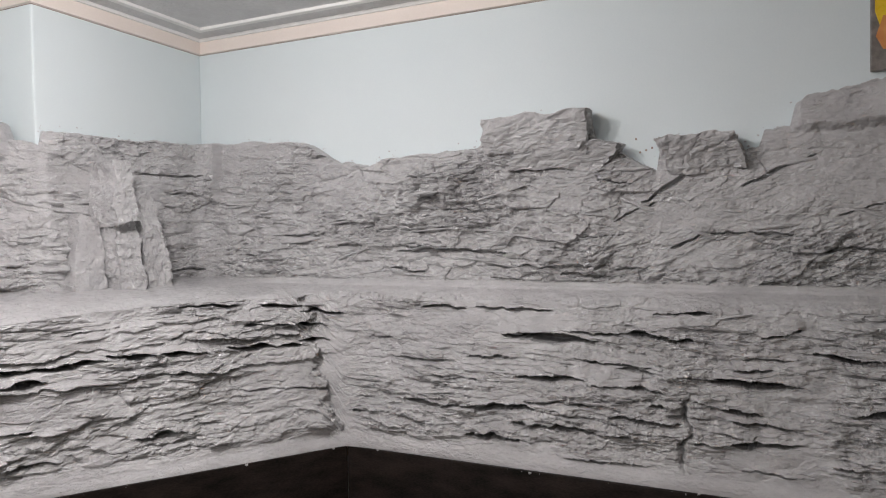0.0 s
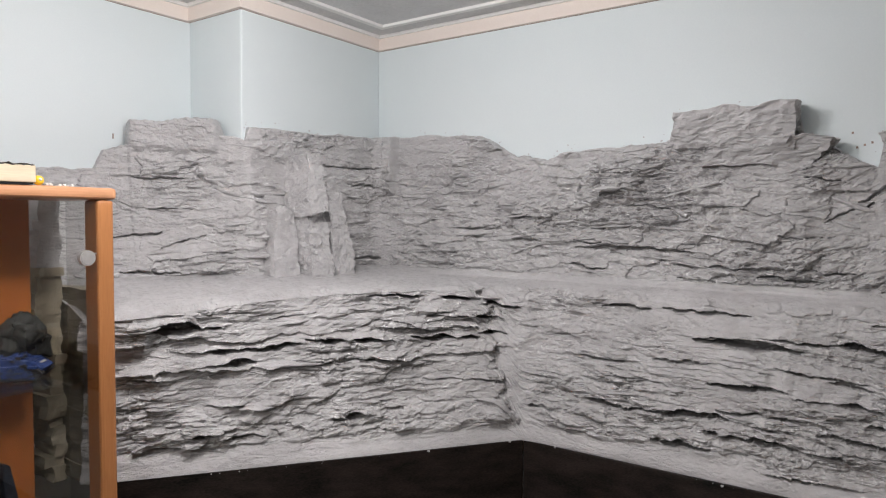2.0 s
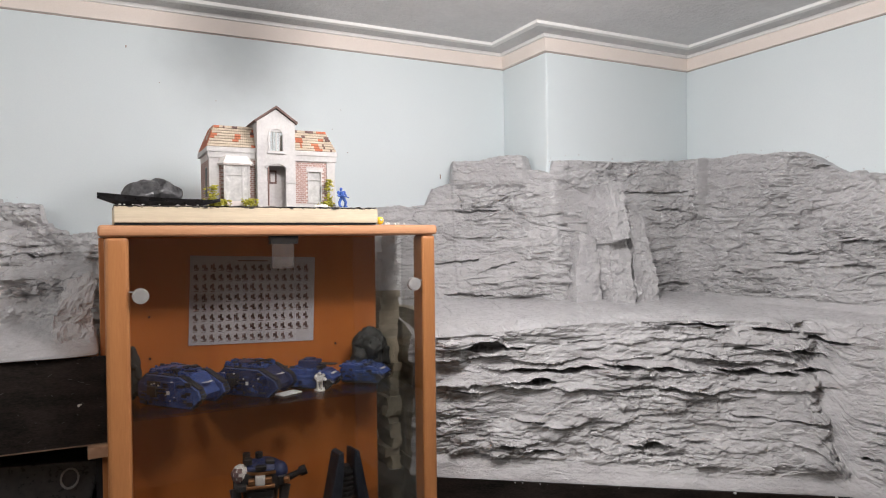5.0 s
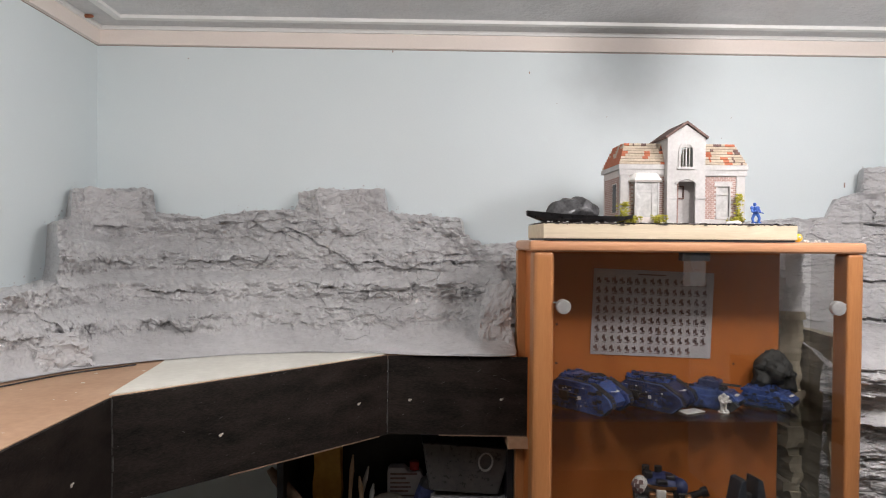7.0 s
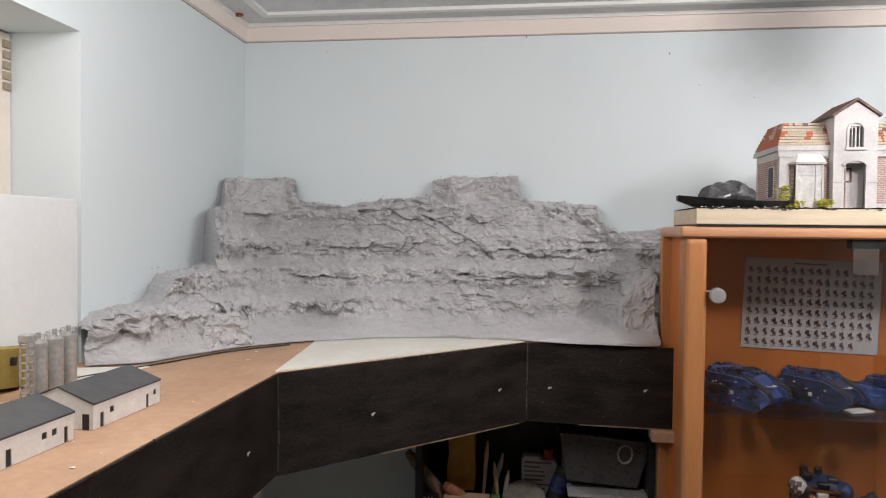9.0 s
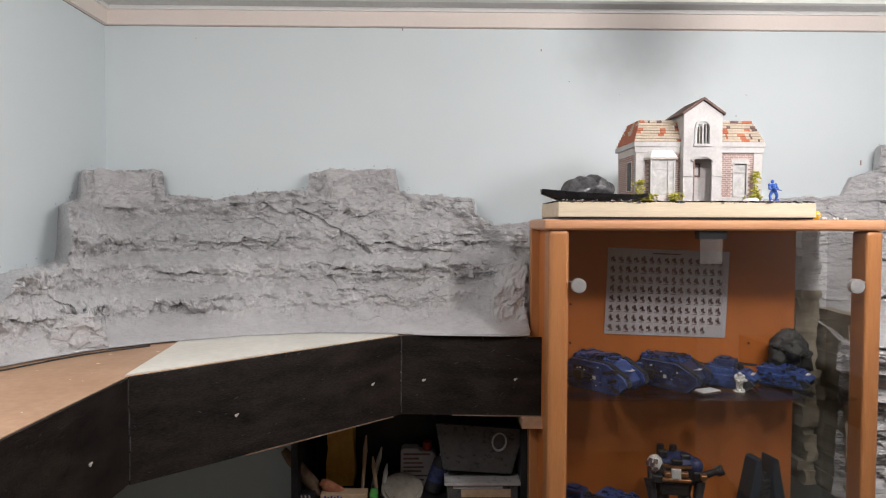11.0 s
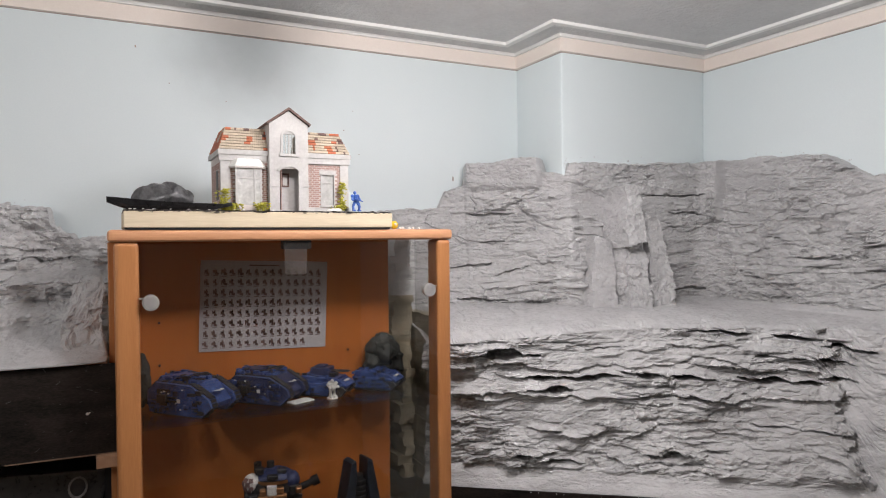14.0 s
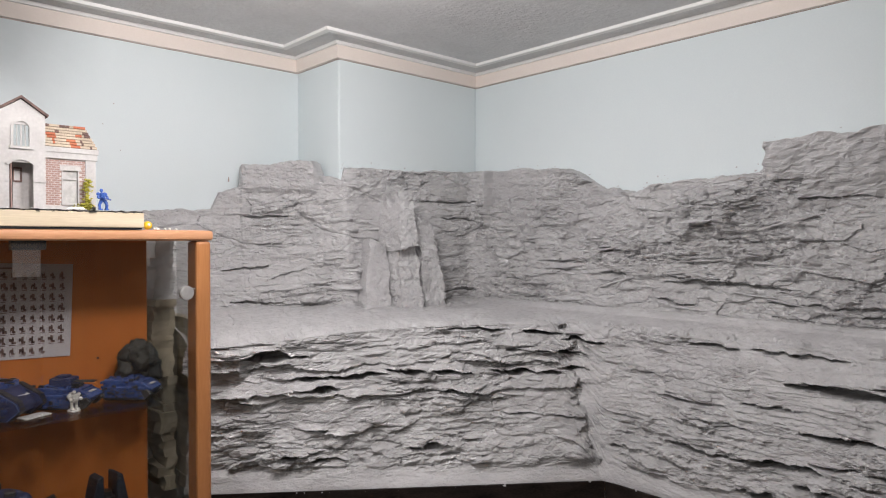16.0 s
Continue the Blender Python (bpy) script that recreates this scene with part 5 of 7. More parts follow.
def small_tank(name, label, at, turn, s, turret):
    t = thing(name, label, "model tank", "model tanks on the shelf", at, turn)
    for y0, y1 in ((-0.30, -0.17), (0.17, 0.30)):
        bm = bmesh.new()
        prism(bm, [(-0.48 * s, 0.1 * s), (-0.4 * s, 0.0), (0.38 * s, 0.0), (0.5 * s, 0.12 * s), (0.42 * s, 0.2 * s), (-0.46 * s, 0.2 * s)], y0 * s, y1 * s, "y")
        bevel(bm, 0.01 * s, 1)
        part("tracks", bm, M["gunmetal"], t)
        bm = bms((-0.44 * s, 0.40 * s, (y0 - 0.01) * s, (y1 + 0.01) * s, 0.2 * s, 0.25 * s))
        bevel(bm, 0.008 * s, 1)
        part("mudguard", bm, M["blue"], t)
    for sy in (-1, 1):
        bm = bms((-0.40 * s, 0.32 * s, (sy * 0.308 - 0.008) * s, (sy * 0.308 + 0.008) * s, 0.05 * s, 0.20 * s), (-0.10 * s, 0.08 * s, (sy * 0.32 - 0.008) * s, (sy * 0.32 + 0.008) * s, 0.07 * s, 0.18 * s))
        bevel(bm, 0.006 * s, 1)
        part("side_skirt", bm, M["blue"], t)
    rng = random.Random(int(s * 3000))
    bm = bmesh.new()
    for _ in range(14):
        x, y, w, h = rng.uniform(-0.40, 0.20), rng.uniform(-0.2, 0.2), rng.uniform(0.015, 0.05), rng.uniform(0.02, 0.06)
        box(bm, (x - w) * s, (x + w) * s, (y - w * 0.6) * s, (y + w * 0.6) * s, 0.33 * s, (0.36 + h) * s)
    tagged(part("stowage", bm, M["gunmetal"] if turret else M["blue"], t), kind="stuff")
    bm = bmesh.new()
    prism(bm, [(-0.46 * s, 0.08 * s), (0.36 * s, 0.06 * s), (0.5 * s, 0.2 * s), (0.28 * s, 0.34 * s), (-0.44 * s, 0.38 * s)], -0.24 * s, 0.24 * s, "y")
    bevel(bm, 0.02 * s, 2)
    part("hull", bm, M["blue"], t)
    bm = bmesh.new()
    for dy in (-0.12, 0.12):
        cyl(bm, (-0.12 * s, dy * s, 0.35 * s), 0.09 * s, 0.03 * s, 14)
    for k in range(4):
        box(bm, (0.30 + 0.035 * k) * s, (0.315 + 0.035 * k) * s, -0.2 * s, 0.2 * s, (0.33 - 0.035 * k) * s, (0.35 - 0.035 * k) * s)
    part("hatch", bm, M["blue"], t)
    part("badge", bms((0.37 * s, 0.43 * s, -0.10 * s, 0.10 * s, 0.27 * s, 0.285 * s)), M["model_white"], t)
    if turret:
        bm = bms((-0.28 * s, 0.10 * s, -0.16 * s, 0.16 * s, 0.37 * s, 0.52 * s), (-0.2 * s, 0.0, -0.1 * s, 0.1 * s, 0.52 * s, 0.56 * s))
        bevel(bm, 0.02 * s, 2)
        part("turret", bm, M["blue_dark"], t)
        bm = bmesh.new()
        for dy in (-0.05, 0.05):
            cyl(bm, (0.08 * s, dy * s, 0.45 * s), 0.014 * s, 0.38 * s, 8, m=Matrix.Rotation(math.pi / 2, 4, "Y"))
        part("gun_barrels", bm, M["gunmetal"], t)
    greebles(t, s, int(s * 7000) + turret, 0.34, 0.312)
    return t


GROUND = SHELF + 0.0005
assault_tank("model_tank", "blue rhomboid model tank with white badges on glass", (1.325, -0.405, GROUND), -46, 0.165, M["blue"])
assault_tank("model_tank", "dark blue model tank with its front ramp open", (1.487, -0.385, GROUND), -42, 0.155, M["blue_dark"])
small_tank("model_tank", "blue turreted model tank on the glass shelf", (1.622, -0.385, GROUND), -38, 0.122, True)
small_tank("model_tank", "low blue model carrier on the glass shelf", (1.752, -0.385, GROUND), -42, 0.118, False)
small_tank("model_tank", "small blue model carrier on the lower shelf", (1.268, -0.40, 1.1155), -40, 0.128, True)
small_tank("model_tank", "small blue model carrier on the lower shelf", (1.368, -0.40, 1.1155), -40, 0.128, False)
bm = bms((-0.028, 0.028, -0.016, 0.016, 0.0, 0.003))
bevel(bm, 0.001, 1)
r = piece("ramp_plate", bm, M["model_white"], "white loose ramp plate by the dark tank", "model part")
r.matrix_basis = pose(1.545, -0.437, GROUND, 0, 0, 25)


def figure(name, label, at, s, material, seed, category="figurine"):
    """A small standing miniature in one mesh."""
    bm = bmesh.new()
    cyl(bm, (0, 0, 0), 0.28 * s, 0.05 * s, 16)
    for dx in (-0.11, 0.11):
        cyl(bm, (dx * s, 0, 0.05 * s), 0.085 * s, 0.36 * s, 8, 0.075 * s)
        box(bm, (dx - 0.08) * s, (dx + 0.08) * s, -0.16 * s, 0.08 * s, 0.05 * s, 0.13 * s)
        ball(bm, (dx * 2.1 * s, 0, 0.74 * s), 0.115 * s, 2)
        cyl(bm, (dx * 2.2 * s, 0, 0.68 * s), 0.065 * s, 0.26 * s, 8, m=Matrix.Rotation(math.radians(125), 4, "X"))
    box(bm, -0.15 * s, 0.15 * s, -0.10 * s, 0.10 * s, 0.40 * s, 0.78 * s)
    box(bm, -0.12 * s, 0.12 * s, 0.09 * s, 0.19 * s, 0.52 * s, 0.86 * s)
    ball(bm, (0, -0.02 * s, 0.89 * s), 0.095 * s, 2)
    box(bm, -0.20 * s, 0.22 * s, -0.30 * s, -0.22 * s, 0.56 * s, 0.64 * s)
    roughen(bm, 0.02 * s, 30 / s * 0.1)
    ob = piece(name, bm, material, label, category)
    ob.matrix_basis = pose(*at, 0, 0, seed)
    return ob


figure("figurine", "white painted miniature figurine before a blue tank", (1.618, -0.44, GROUND), 0.045, M["model_white"], 20)


def striding_figure(name, label, at, s, material, turn, category="figurine"):
    """A small miniature in one mesh: legs astride, body leaning, both forearms on a slung tool."""
    bm = bmesh.new()

    def limb(a, b, r0, r1):
        a, b = Vector(a) * s, Vector(b) * s
        cyl(bm, (0, 0, 0), r0 * s, (b - a).length, 8, r1 * s, m=Matrix.Translation(a) @ (b - a).to_track_quat("Z", "Y").to_matrix().to_4x4())

    for k in (-1, 1):
        hip, knee, heel = (0.06 * k, 0, 0.46), (0.15 * k, -0.05 * k, 0.25), (0.17 * k, 0.04 * k, 0.02)
        limb(hip, knee, 0.085, 0.065)
        limb(knee, heel, 0.07, 0.06)
        box(bm, (0.17 * k - 0.065) * s, (0.17 * k + 0.075) * s, (0.04 * k - 0.12) * s, (0.04 * k + 0.06) * s, 0, 0.07 * s)
        shoulder, elbow = (-0.06 + 0.16 * k, 0, 0.74), (-0.04 + 0.22 * k, -0.06, 0.56)
        ball(bm, Vector(shoulder) * s, 0.085 * s, 2)
        limb(shoulder, elbow, 0.05, 0.045)
        limb(elbow, (0.02 + 0.05 * k, -0.19, 0.53), 0.05, 0.04)
    limb((0, 0, 0.42), (-0.06, -0.01, 0.80), 0.10, 0.15)
    limb((-0.19, -0.20, 0.60), (0.27, -0.19, 0.47), 0.04, 0.025)
    box(bm, -0.15 * s, 0.03 * s, 0.08 * s, 0.18 * s, 0.54 * s, 0.80 * s)
    ball(bm, (-0.085 * s, -0.03 * s, 0.90 * s), 0.085 * s, 2, (0.9, 1, 1.15))
    roughen(bm, 0.015 * s, 30 / s * 0.1)
    ob = piece(name, bm, material, label, category)
    ob.matrix_basis = pose(*at, 0, 0, turn)
    return ob


striding_figure("figurine", "plain blue plastic miniature figurine on the board", (1.668, -0.475, 1.8465), 0.046, M["bright_blue"], 10)


def idol(name, label, at, w, h, seed):
    """A dark carved lump with a rounded head, built as one mesh."""
    bm = bmesh.new()
    ball(bm, (0, 0, h * 0.52), w * 0.5, 4, (1, 0.55, h / w * 1.0))
    ball(bm, (0, -w * 0.2, h * 0.66), w * 0.26, 3)
    for dx in (-1, 1):
        ball(bm, (dx * w * 0.33, -w * 0.08, h * 0.46), w * 0.19, 3, (1, 1, 1.6))
        ball(bm, (dx * w * 0.2, -w * 0.12, h * 0.14), w * 0.17, 3, (1, 1.2, 1))
    for v in bm.verts:
        v.co += noise.noise_vector(v.co * 60 + Vector((seed, 0, 0))) * w * 0.11 + noise.noise_vector(v.co * 170 + Vector((seed, 0, 0))) * w * 0.06
        v.co.z = max(v.co.z, 0)
    ob = piece(name, bm, M["statue_grey"], label, "statue", smooth=True)
    ob.location = at
    return ob


idol("statue", "dark grey carved stone-like statue against the back panel", (1.778, -0.345, GROUND), 0.098, 0.122, 3)
idol("statue", "dark weathered statue in the cabinet corner", (1.224, -0.335, GROUND), 0.036, 0.118, 8)

# walking machine on the lower shelf
wk = thing("model_walker", "navy model walker with checkered shoulder and bronze trim", "model robot", at=(1.485, -0.405, 1.1155), turn=-12)
bm = bmesh.new()
ball(bm, (0.006, 0, 0.128), 0.038, 3, (1.25, 1.0, 0.74))
bmesh.ops.delete(bm, geom=[v for v in bm.verts if v.co.z < 0.131], context="VERTS")
bmesh.ops.holes_fill(bm, edges=[e for e in bm.edges if e.is_boundary])
part("carapace", bm, M["blue_dark"], wk, "navy domed carapace")
bm = bms((-0.043, 0.043, -0.032, 0.03, 0.088, 0.132), (-0.030, 0.030, -0.030, 0.03, 0.062, 0.088))
bevel(bm, 0.006, 2)
part("torso", bm, M["gunmetal"], wk)
bm = bms((-0.011, 0.011, -0.045, -0.028, 0.105, 0.128))
bevel(bm, 0.004, 2)
part("head", bm, M["model_white"], wk, "pale skull-like face plate")
for sx in (-1, 1):
    bm = bmesh.new()
    ball(bm, (sx * 0.043, -0.014, 0.128), 0.021, 3, (0.9, 1, 1))
    sh = part("shoulder_plate", bm, M["model_white"] if sx < 0 else M["blue_dark"], wk)
    bm = bmesh.new()
    for i in range(4):
        for j in range(4):
            if (i + j) % 2 == 0 and sx < 0:
                a, b = math.radians(200 + 22 * i), math.radians(-40 + 24 * j)
                p = Vector((0.0192 * math.cos(a) * math.cos(b), 0.0213 * math.sin(a) * math.cos(b), 0.0213 * math.sin(b)))
                box(bm, -0.0048, 0.0048, -0.0048, 0.0048, -0.001, 0.001, Matrix.Translation(Vector((sx * 0.043, -0.014, 0.128)) + p) @ p.to_track_quat("Z", "Y").to_matrix().to_4x4())
    if sx < 0:
        part("checks", bm, M["ink"], sh)
    else:
        bm.free()
    bm = bmesh.new()
    cyl(bm, (sx * 0.05, -0.005, 0.118), 0.010, 0.03, 10, m=Matrix.Rotation(math.radians(150), 4, "X"))
    cyl(bm, (sx * 0.055, -0.015, 0.095), 0.013, 0.055, 12, 0.009, m=Matrix.Rotation(math.radians(165), 4, "X") @ Matrix.Rotation(math.radians(-sx * 8), 4, "Y"))
    part("arm_gun", bm, M["gunmetal"], wk)
    bm = bmesh.new()
    cyl(bm, (sx * 0.022, 0.0, 0.045), 0.013, 0.045, 10, m=Matrix.Rotation(math.radians(sx * 10), 4, "Y"))
    cyl(bm, (sx * 0.028, 0.002, 0.006), 0.015, 0.045, 10, 0.010)
    ball(bm, (sx * 0.026, -0.006, 0.050), 0.013, 2)
    part("leg", bm, M["gunmetal"], wk)
    bm = bms((sx * 0.028 - 0.020, sx * 0.028 + 0.020, -0.03, 0.024, 0.0, 0.012))
    bevel(bm, 0.004, 1)
    part("foot", bm, M["bronze"], wk)
    bm = bms((sx * 0.028 - 0.012, sx * 0.028 + 0.012, -0.016, -0.010, 0.02, 0.048))
    bevel(bm, 0.003, 1)
    part("greave", bm, M["bronze"], wk)
bm = bmesh.new()
for sx in (-0.030, -0.002):
    cyl(bm, (sx, 0.004, 0.146), 0.0085, 0.022, 12)
part("exhausts", bm, M["dark_plastic"], wk)
for x, y, z, w, h, mat in ((-0.026, -0.012, 0.146, 0.009, 0.014, "dark_plastic"), (0.022, -0.016, 0.146, 0.010, 0.010, "gunmetal"), (0.002, -0.030, 0.138, 0.012, 0.010, "dark_plastic"), (0.048, -0.028, 0.100, 0.010, 0.022, "dark_plastic"), (-0.040, -0.034, 0.094, 0.011, 0.016, "gunmetal"), (0.058, -0.040, 0.108, 0.007, 0.012, "bronze")):
    bm = bms((x - w, x + w, y - 0.010, y + 0.010, z, z + h))
    bevel(bm, 0.002, 1)
    part("armour_block", bm, M[mat], wk)
bm = bmesh.new()
cyl(bm, (0.044, -0.022, 0.104), 0.009, 0.050, 12, 0.007, m=Matrix.Rotation(math.radians(68), 4, "Y"))
cyl(bm, (0.088, -0.022, 0.1215), 0.0115, 0.016, 12, m=Matrix.Rotation(math.radians(68), 4, "Y"))
part("raised_gun", bm, M["dark_plastic"], wk, "black raised gun barrel")
bm = bmesh.new()
for k in range(26):
    a_ = 2 * math.pi * k / 26
    box(bm, -0.0065, 0.0065, -0.0018, 0.0018, -0.003, 0.003, pose(0.006 + 0.0475 * math.cos(a_), 0.038 * math.sin(a_), 0.131, 0, 0, math.degrees(a_) + 90))
part("carapace_rim", bm, M["bronze"], wk, "worn bronze rim")
bm = bms((-0.032, 0.032, -0.044, -0.030, 0.098, 0.106), (-0.026, -0.012, -0.046, -0.03, 0.108, 0.120), (0.010, 0.026, -0.046, -0.03, 0.110, 0.122))
bevel(bm, 0.002, 1)
part("chest_trim", bm, M["bronze"], wk, "bronze chest trim")

# landing pod with upright fins
pod = thing("model_pod", "dark navy model landing pod with tall fins", "model ship", at=(1.690, -0.405, 1.1155))
pod.scale = (1.05, 1.05, 0.88)
for k in (0, 2):
    bm = bmesh.new()
    prism(bm, [(0.022, 0.03), (0.040, 0.0), (0.052, 0.010), (0.026, 0.160), (0.014, 0.165), (0.013, 0.12)], -0.022, 0.022, "y", pose(0, 0, 0, 0, 0, 90 * k + 8))
    bevel(bm, 0.0015, 1)
    part("fin", bm, M["slate_blue"], pod)
bm = bmesh.new()
cyl(bm, (0, 0, 0.02), 0.016, 0.10, 8, 0.012)
for k in range(6):
    cyl(bm, (0, 0, 0.03 + 0.014 * k), 0.019, 0.006, 8)
part("core", bm, M["gunmetal"], pod)
part("base", (lambda b: (cyl(b, (0, 0, 0), 0.03, 0.02, 8), b)[1])(bmesh.new()), M["gunmetal"], pod)

# bare foam slabs behind the glass
stack = thing("foam_slab_stack", "stack of unpainted beige foam rock slabs", "foam slabs", at=(0, 0, 0))
rng = random.Random(12)
def foam_slab(x0, x1, y0, y1, z, h):
    """One torn slab of foam."""
    bm = bmesh.new()
    box(bm, x0, x1, y0, y1, z, z + h)
    bmesh.ops.subdivide_edges(bm, edges=list(bm.edges), cuts=3, use_grid_fill=True)
    for v in bm.verts:
        n = noise.noise_vector(v.co * 38)
        v.co += Vector((n.x, n.y, n.z * 0.3)) * 0.008
    part("slab", bm, M["foam"] if z < 1.62 else M["rock"], stack)


z = 1.141
while z < 1.775:
    h = rng.uniform(0.018, 0.055)
    foam_slab((1.828 if z > 1.45 else 1.850) + rng.uniform(0, 0.022), 1.893, -0.266 - rng.uniform(0, 0.016), -0.17, z, h)
    z += h * 0.98
z = 1.141
while z < 1.56:
    h = rng.uniform(0.018, 0.055)
    foam_slab(1.903 + rng.uniform(0, 0.006), 1.938, -0.372 - rng.uniform(0, 0.012), -0.19, z, h)
    z += h * 0.98


# ---- model villa on its board, on top of the cabinet ----
BX0, BX1, BY0, BY1 = 1.190, 1.738, -0.518, -0.305
board = thing("diorama_board", "pine framed diorama board with rubble ground", "diorama board")
for k, (x0, x1, y0, y1) in enumerate(((BX0, BX1, BY0, BY0 + 0.018), (BX0, BX1, BY1 - 0.018, BY1), (BX0, BX0 + 0.018, BY0 + 0.018, BY1 - 0.018), (BX1 - 0.018, BX1, BY0 + 0.018, BY1 - 0.018))):
    bm = bms((x0, x1, y0, y1, CTOP + 0.004, CTOP + 0.036))
    bevel(bm, 0.0012, 1)
    part("frame_batten", bm, M["pine"], board)
part("underlay", bms((BX0 + 0.002, BX1 - 0.004, BY0 + 0.003, BY1, CTOP + 0.0005, CTOP + 0.004)), M["dark_plastic"], board)
bm = bmesh.new()
nx, ny = 60, 22
grid = [[bm.verts.new((BX0 + (BX1 - BX0) * i / nx, BY0 + (BY1 - BY0) * j / ny, CTOP + 0.0375 + 0.0035 * noise.noise(Vector((i * 0.9, j * 0.9, 3))) + 0.001)) for j in range(ny + 1)] for i in range(nx + 1)]
for i in range(nx):
    for j in range(ny):
        bm.faces.new((grid[i][j], grid[i + 1][j], grid[i + 1][j + 1], grid[i][j + 1]))
part("ground", bm, M["ground_mix"], board, "dark rubble-strewn ground")
bm = bmesh.new()
rng = random.Random(5)
for _ in range(60):
    ball(bm, (rng.uniform(BX0 + 0.004, BX1 - 0.004), rng.uniform(BY0, BY0 + 0.012) if rng.random() < 0.6 else rng.uniform(BY0, BY1), CTOP + 0.040), rng.uniform(0.0008, 0.0024), 1, (1.5, 1, 0.5))
tagged(part("rubble", bm, M["model_white"], board), kind="stuff")
bm = bmesh.new()
for _ in range(320):
    front = rng.random() < 0.75
    ball(bm, (rng.uniform(BX0 + 0.002, BX1 - 0.002), BY0 + rng.uniform(-0.0015, 0.010) if front else rng.uniform(BY0, BY1), CTOP + 0.0365 + rng.uniform(-0.002, 0.001)), 0.0008 + 0.0024 * rng.random() ** 2, 1, (2.2, 1, 0.5))
roughen(bm, 0.0012, 260)
tagged(part("dark_crumbs", bm, M["rail"], board, "dark ground crumbs along the edge"), kind="stuff")
bm = bmesh.new()
ball(bm, (1.612, -0.492, CTOP + 0.041), 0.014, 2, (1.2, 0.6, 0.45))
roughen(bm, 0.002, 60)
part("white_stone", bm, M["model_white"], board)

G = CTOP + 0.039
villa = thing("model_villa", "white and brick model villa with patched tiled roof", "model house", at=(1.524, -0.350, G))
villa.scale = (1.0, 1.0, 1.09)
HW, HD, HH = 0.142, 0.072, 0.118
DX, DH = 0.043, 0.205


def brick_wall(bm, x0, x1, z0, z1, y, holes, face=-1):
    """Courses of little bricks standing proud of a mortar face."""
    h, w = 0.0042, 0.0105
    row, z = 0, z0
    while z + h < z1:
        x = x0 - (w / 2 if row % 2 else 0)
        while x < x1:
            a, b = max(x, x0), min(x + w - 0.0012, x1)
            if b - a > 0.002 and not any(a < hx1 and b > hx0 and z < hz1 and z + h > hz0 for hx0, hx1, hz0, hz1 in holes):
                box(bm, a, b, y - 0.0008, y + 0.0005, z, z + h - 0.001)
            x += w
        z += h
        row += 1


def wall_with_holes(bm, x0, x1, z0, z1, y0, y1, holes):
    """A wall slab cut by upright openings."""
    cuts = sorted(holes)
    x = x0
    for hx0, hx1, hz0, hz1 in cuts:
        box(bm, x, hx0, y0, y1, z0, z1)
        if hz0 > z0 + 0.0005:
            box(bm, hx0, hx1, y0, y1, z0, hz0)
        box(bm, hx0, hx1, y0, y1, hz1, z1)
        x = hx1
    box(bm, x, x1, y0, y1, z0, z1)


bay = (-0.112, -0.062, 0.012, 0.092)
wr = (0.080, 0.108, 0.016, 0.080)
for x0, x1, hole in ((-HW, -DX, bay), (DX, HW, wr)):
    bm = bmesh.new()
    wall_with_holes(bm, x0, x1, 0, HH, -HD, -HD + 0.006, [hole])
    part("wall", bm, M["mortar"], villa)
for b in ((-HW, -HW + 0.006, -HD + 0.006, HD, 0, HH), (HW - 0.006, HW, -HD + 0.006, HD, 0, HH), (-HW + 0.006, HW - 0.006, HD - 0.006, HD, 0, HH)):
    part("wall", bms(b), M["mortar"], villa)
bm = bmesh.new()
brick_wall(bm, -HW + 0.02, -DX, 0.012, HH - 0.014, -HD, [bay])
brick_wall(bm, DX, HW - 0.016, 0.012, HH - 0.014, -HD, [wr])
tagged(part("brickwork", bm, M["brick_red"], villa, "faded red brick courses"), kind="stuff")
bm = bmesh.new()
brick_wall(bm, -HD + 0.012, HD - 0.012, 0.012, HH - 0.014, -HW, [(-0.035, -0.010, 0.025, 0.085)])
bmesh.ops.transform(bm, matrix=Matrix(((0, 1, 0, 0), (1, 0, 0, 0), (0, 0, 1, 0), (0, 0, 0, 1))), verts=bm.verts)
tagged(part("side_brickwork", bm, M["brick_red"], villa), kind="stuff")
part("side_window", bms((-HW - 0.001, -HW + 0.001, -0.035, -0.010, 0.025, 0.085)), M["dark_plastic"], villa)
for x in (-HW, HW - 0.018):
    part("quoin", bms((x - 0.001, x + 0.019, -HD - 0.003, -HD + 0.008, 0, HH - 0.002)), M["render"], villa)
for x0, x1 in ((-HW - 0.006, -DX), (DX, HW + 0.006)):
    part("cornice", bms((x0, x1, -HD - 0.007, HD + 0.005, HH - 0.004, HH + 0.006)), M["render"], villa)
    part("frieze", bms((x0 + 0.002, x1 - 0.002, -HD - 0.005, -HD + 0.004, HH - 0.016, HH - 0.004)), M["render"], villa)
    part("plinth", bms((x0 + 0.004, x1 - 0.004, -HD - 0.003, -HD + 0.003, 0, 0.010)), M["render"], villa)

# central gabled bay with arched window and open door
door = (-0.021, 0.021, 0.0, 0.088)
arch = (-0.014, 0.014, 0.118, 0.158)
bm = bmesh.new()
FY = -HD - 0.022
wall_with_holes(bm, -DX, DX, 0, 0.112, FY, FY + 0.006, [door])
wall_with_holes(bm, -DX, DX, 0.112, 0.166, FY, FY + 0.006, [arch])
prism(bm, [(-DX, 0.166), (DX, 0.166), (DX, 0.178), (0, DH), (-DX, 0.178)], FY, FY + 0.006, "y")
for x in (-DX, DX - 0.006):
    box(bm, x, x + 0.006, FY + 0.006, -0.01, 0, 0.178)
part("gable_front", bm, M["render"], villa, "white rendered gable front")
bm = bmesh.new()
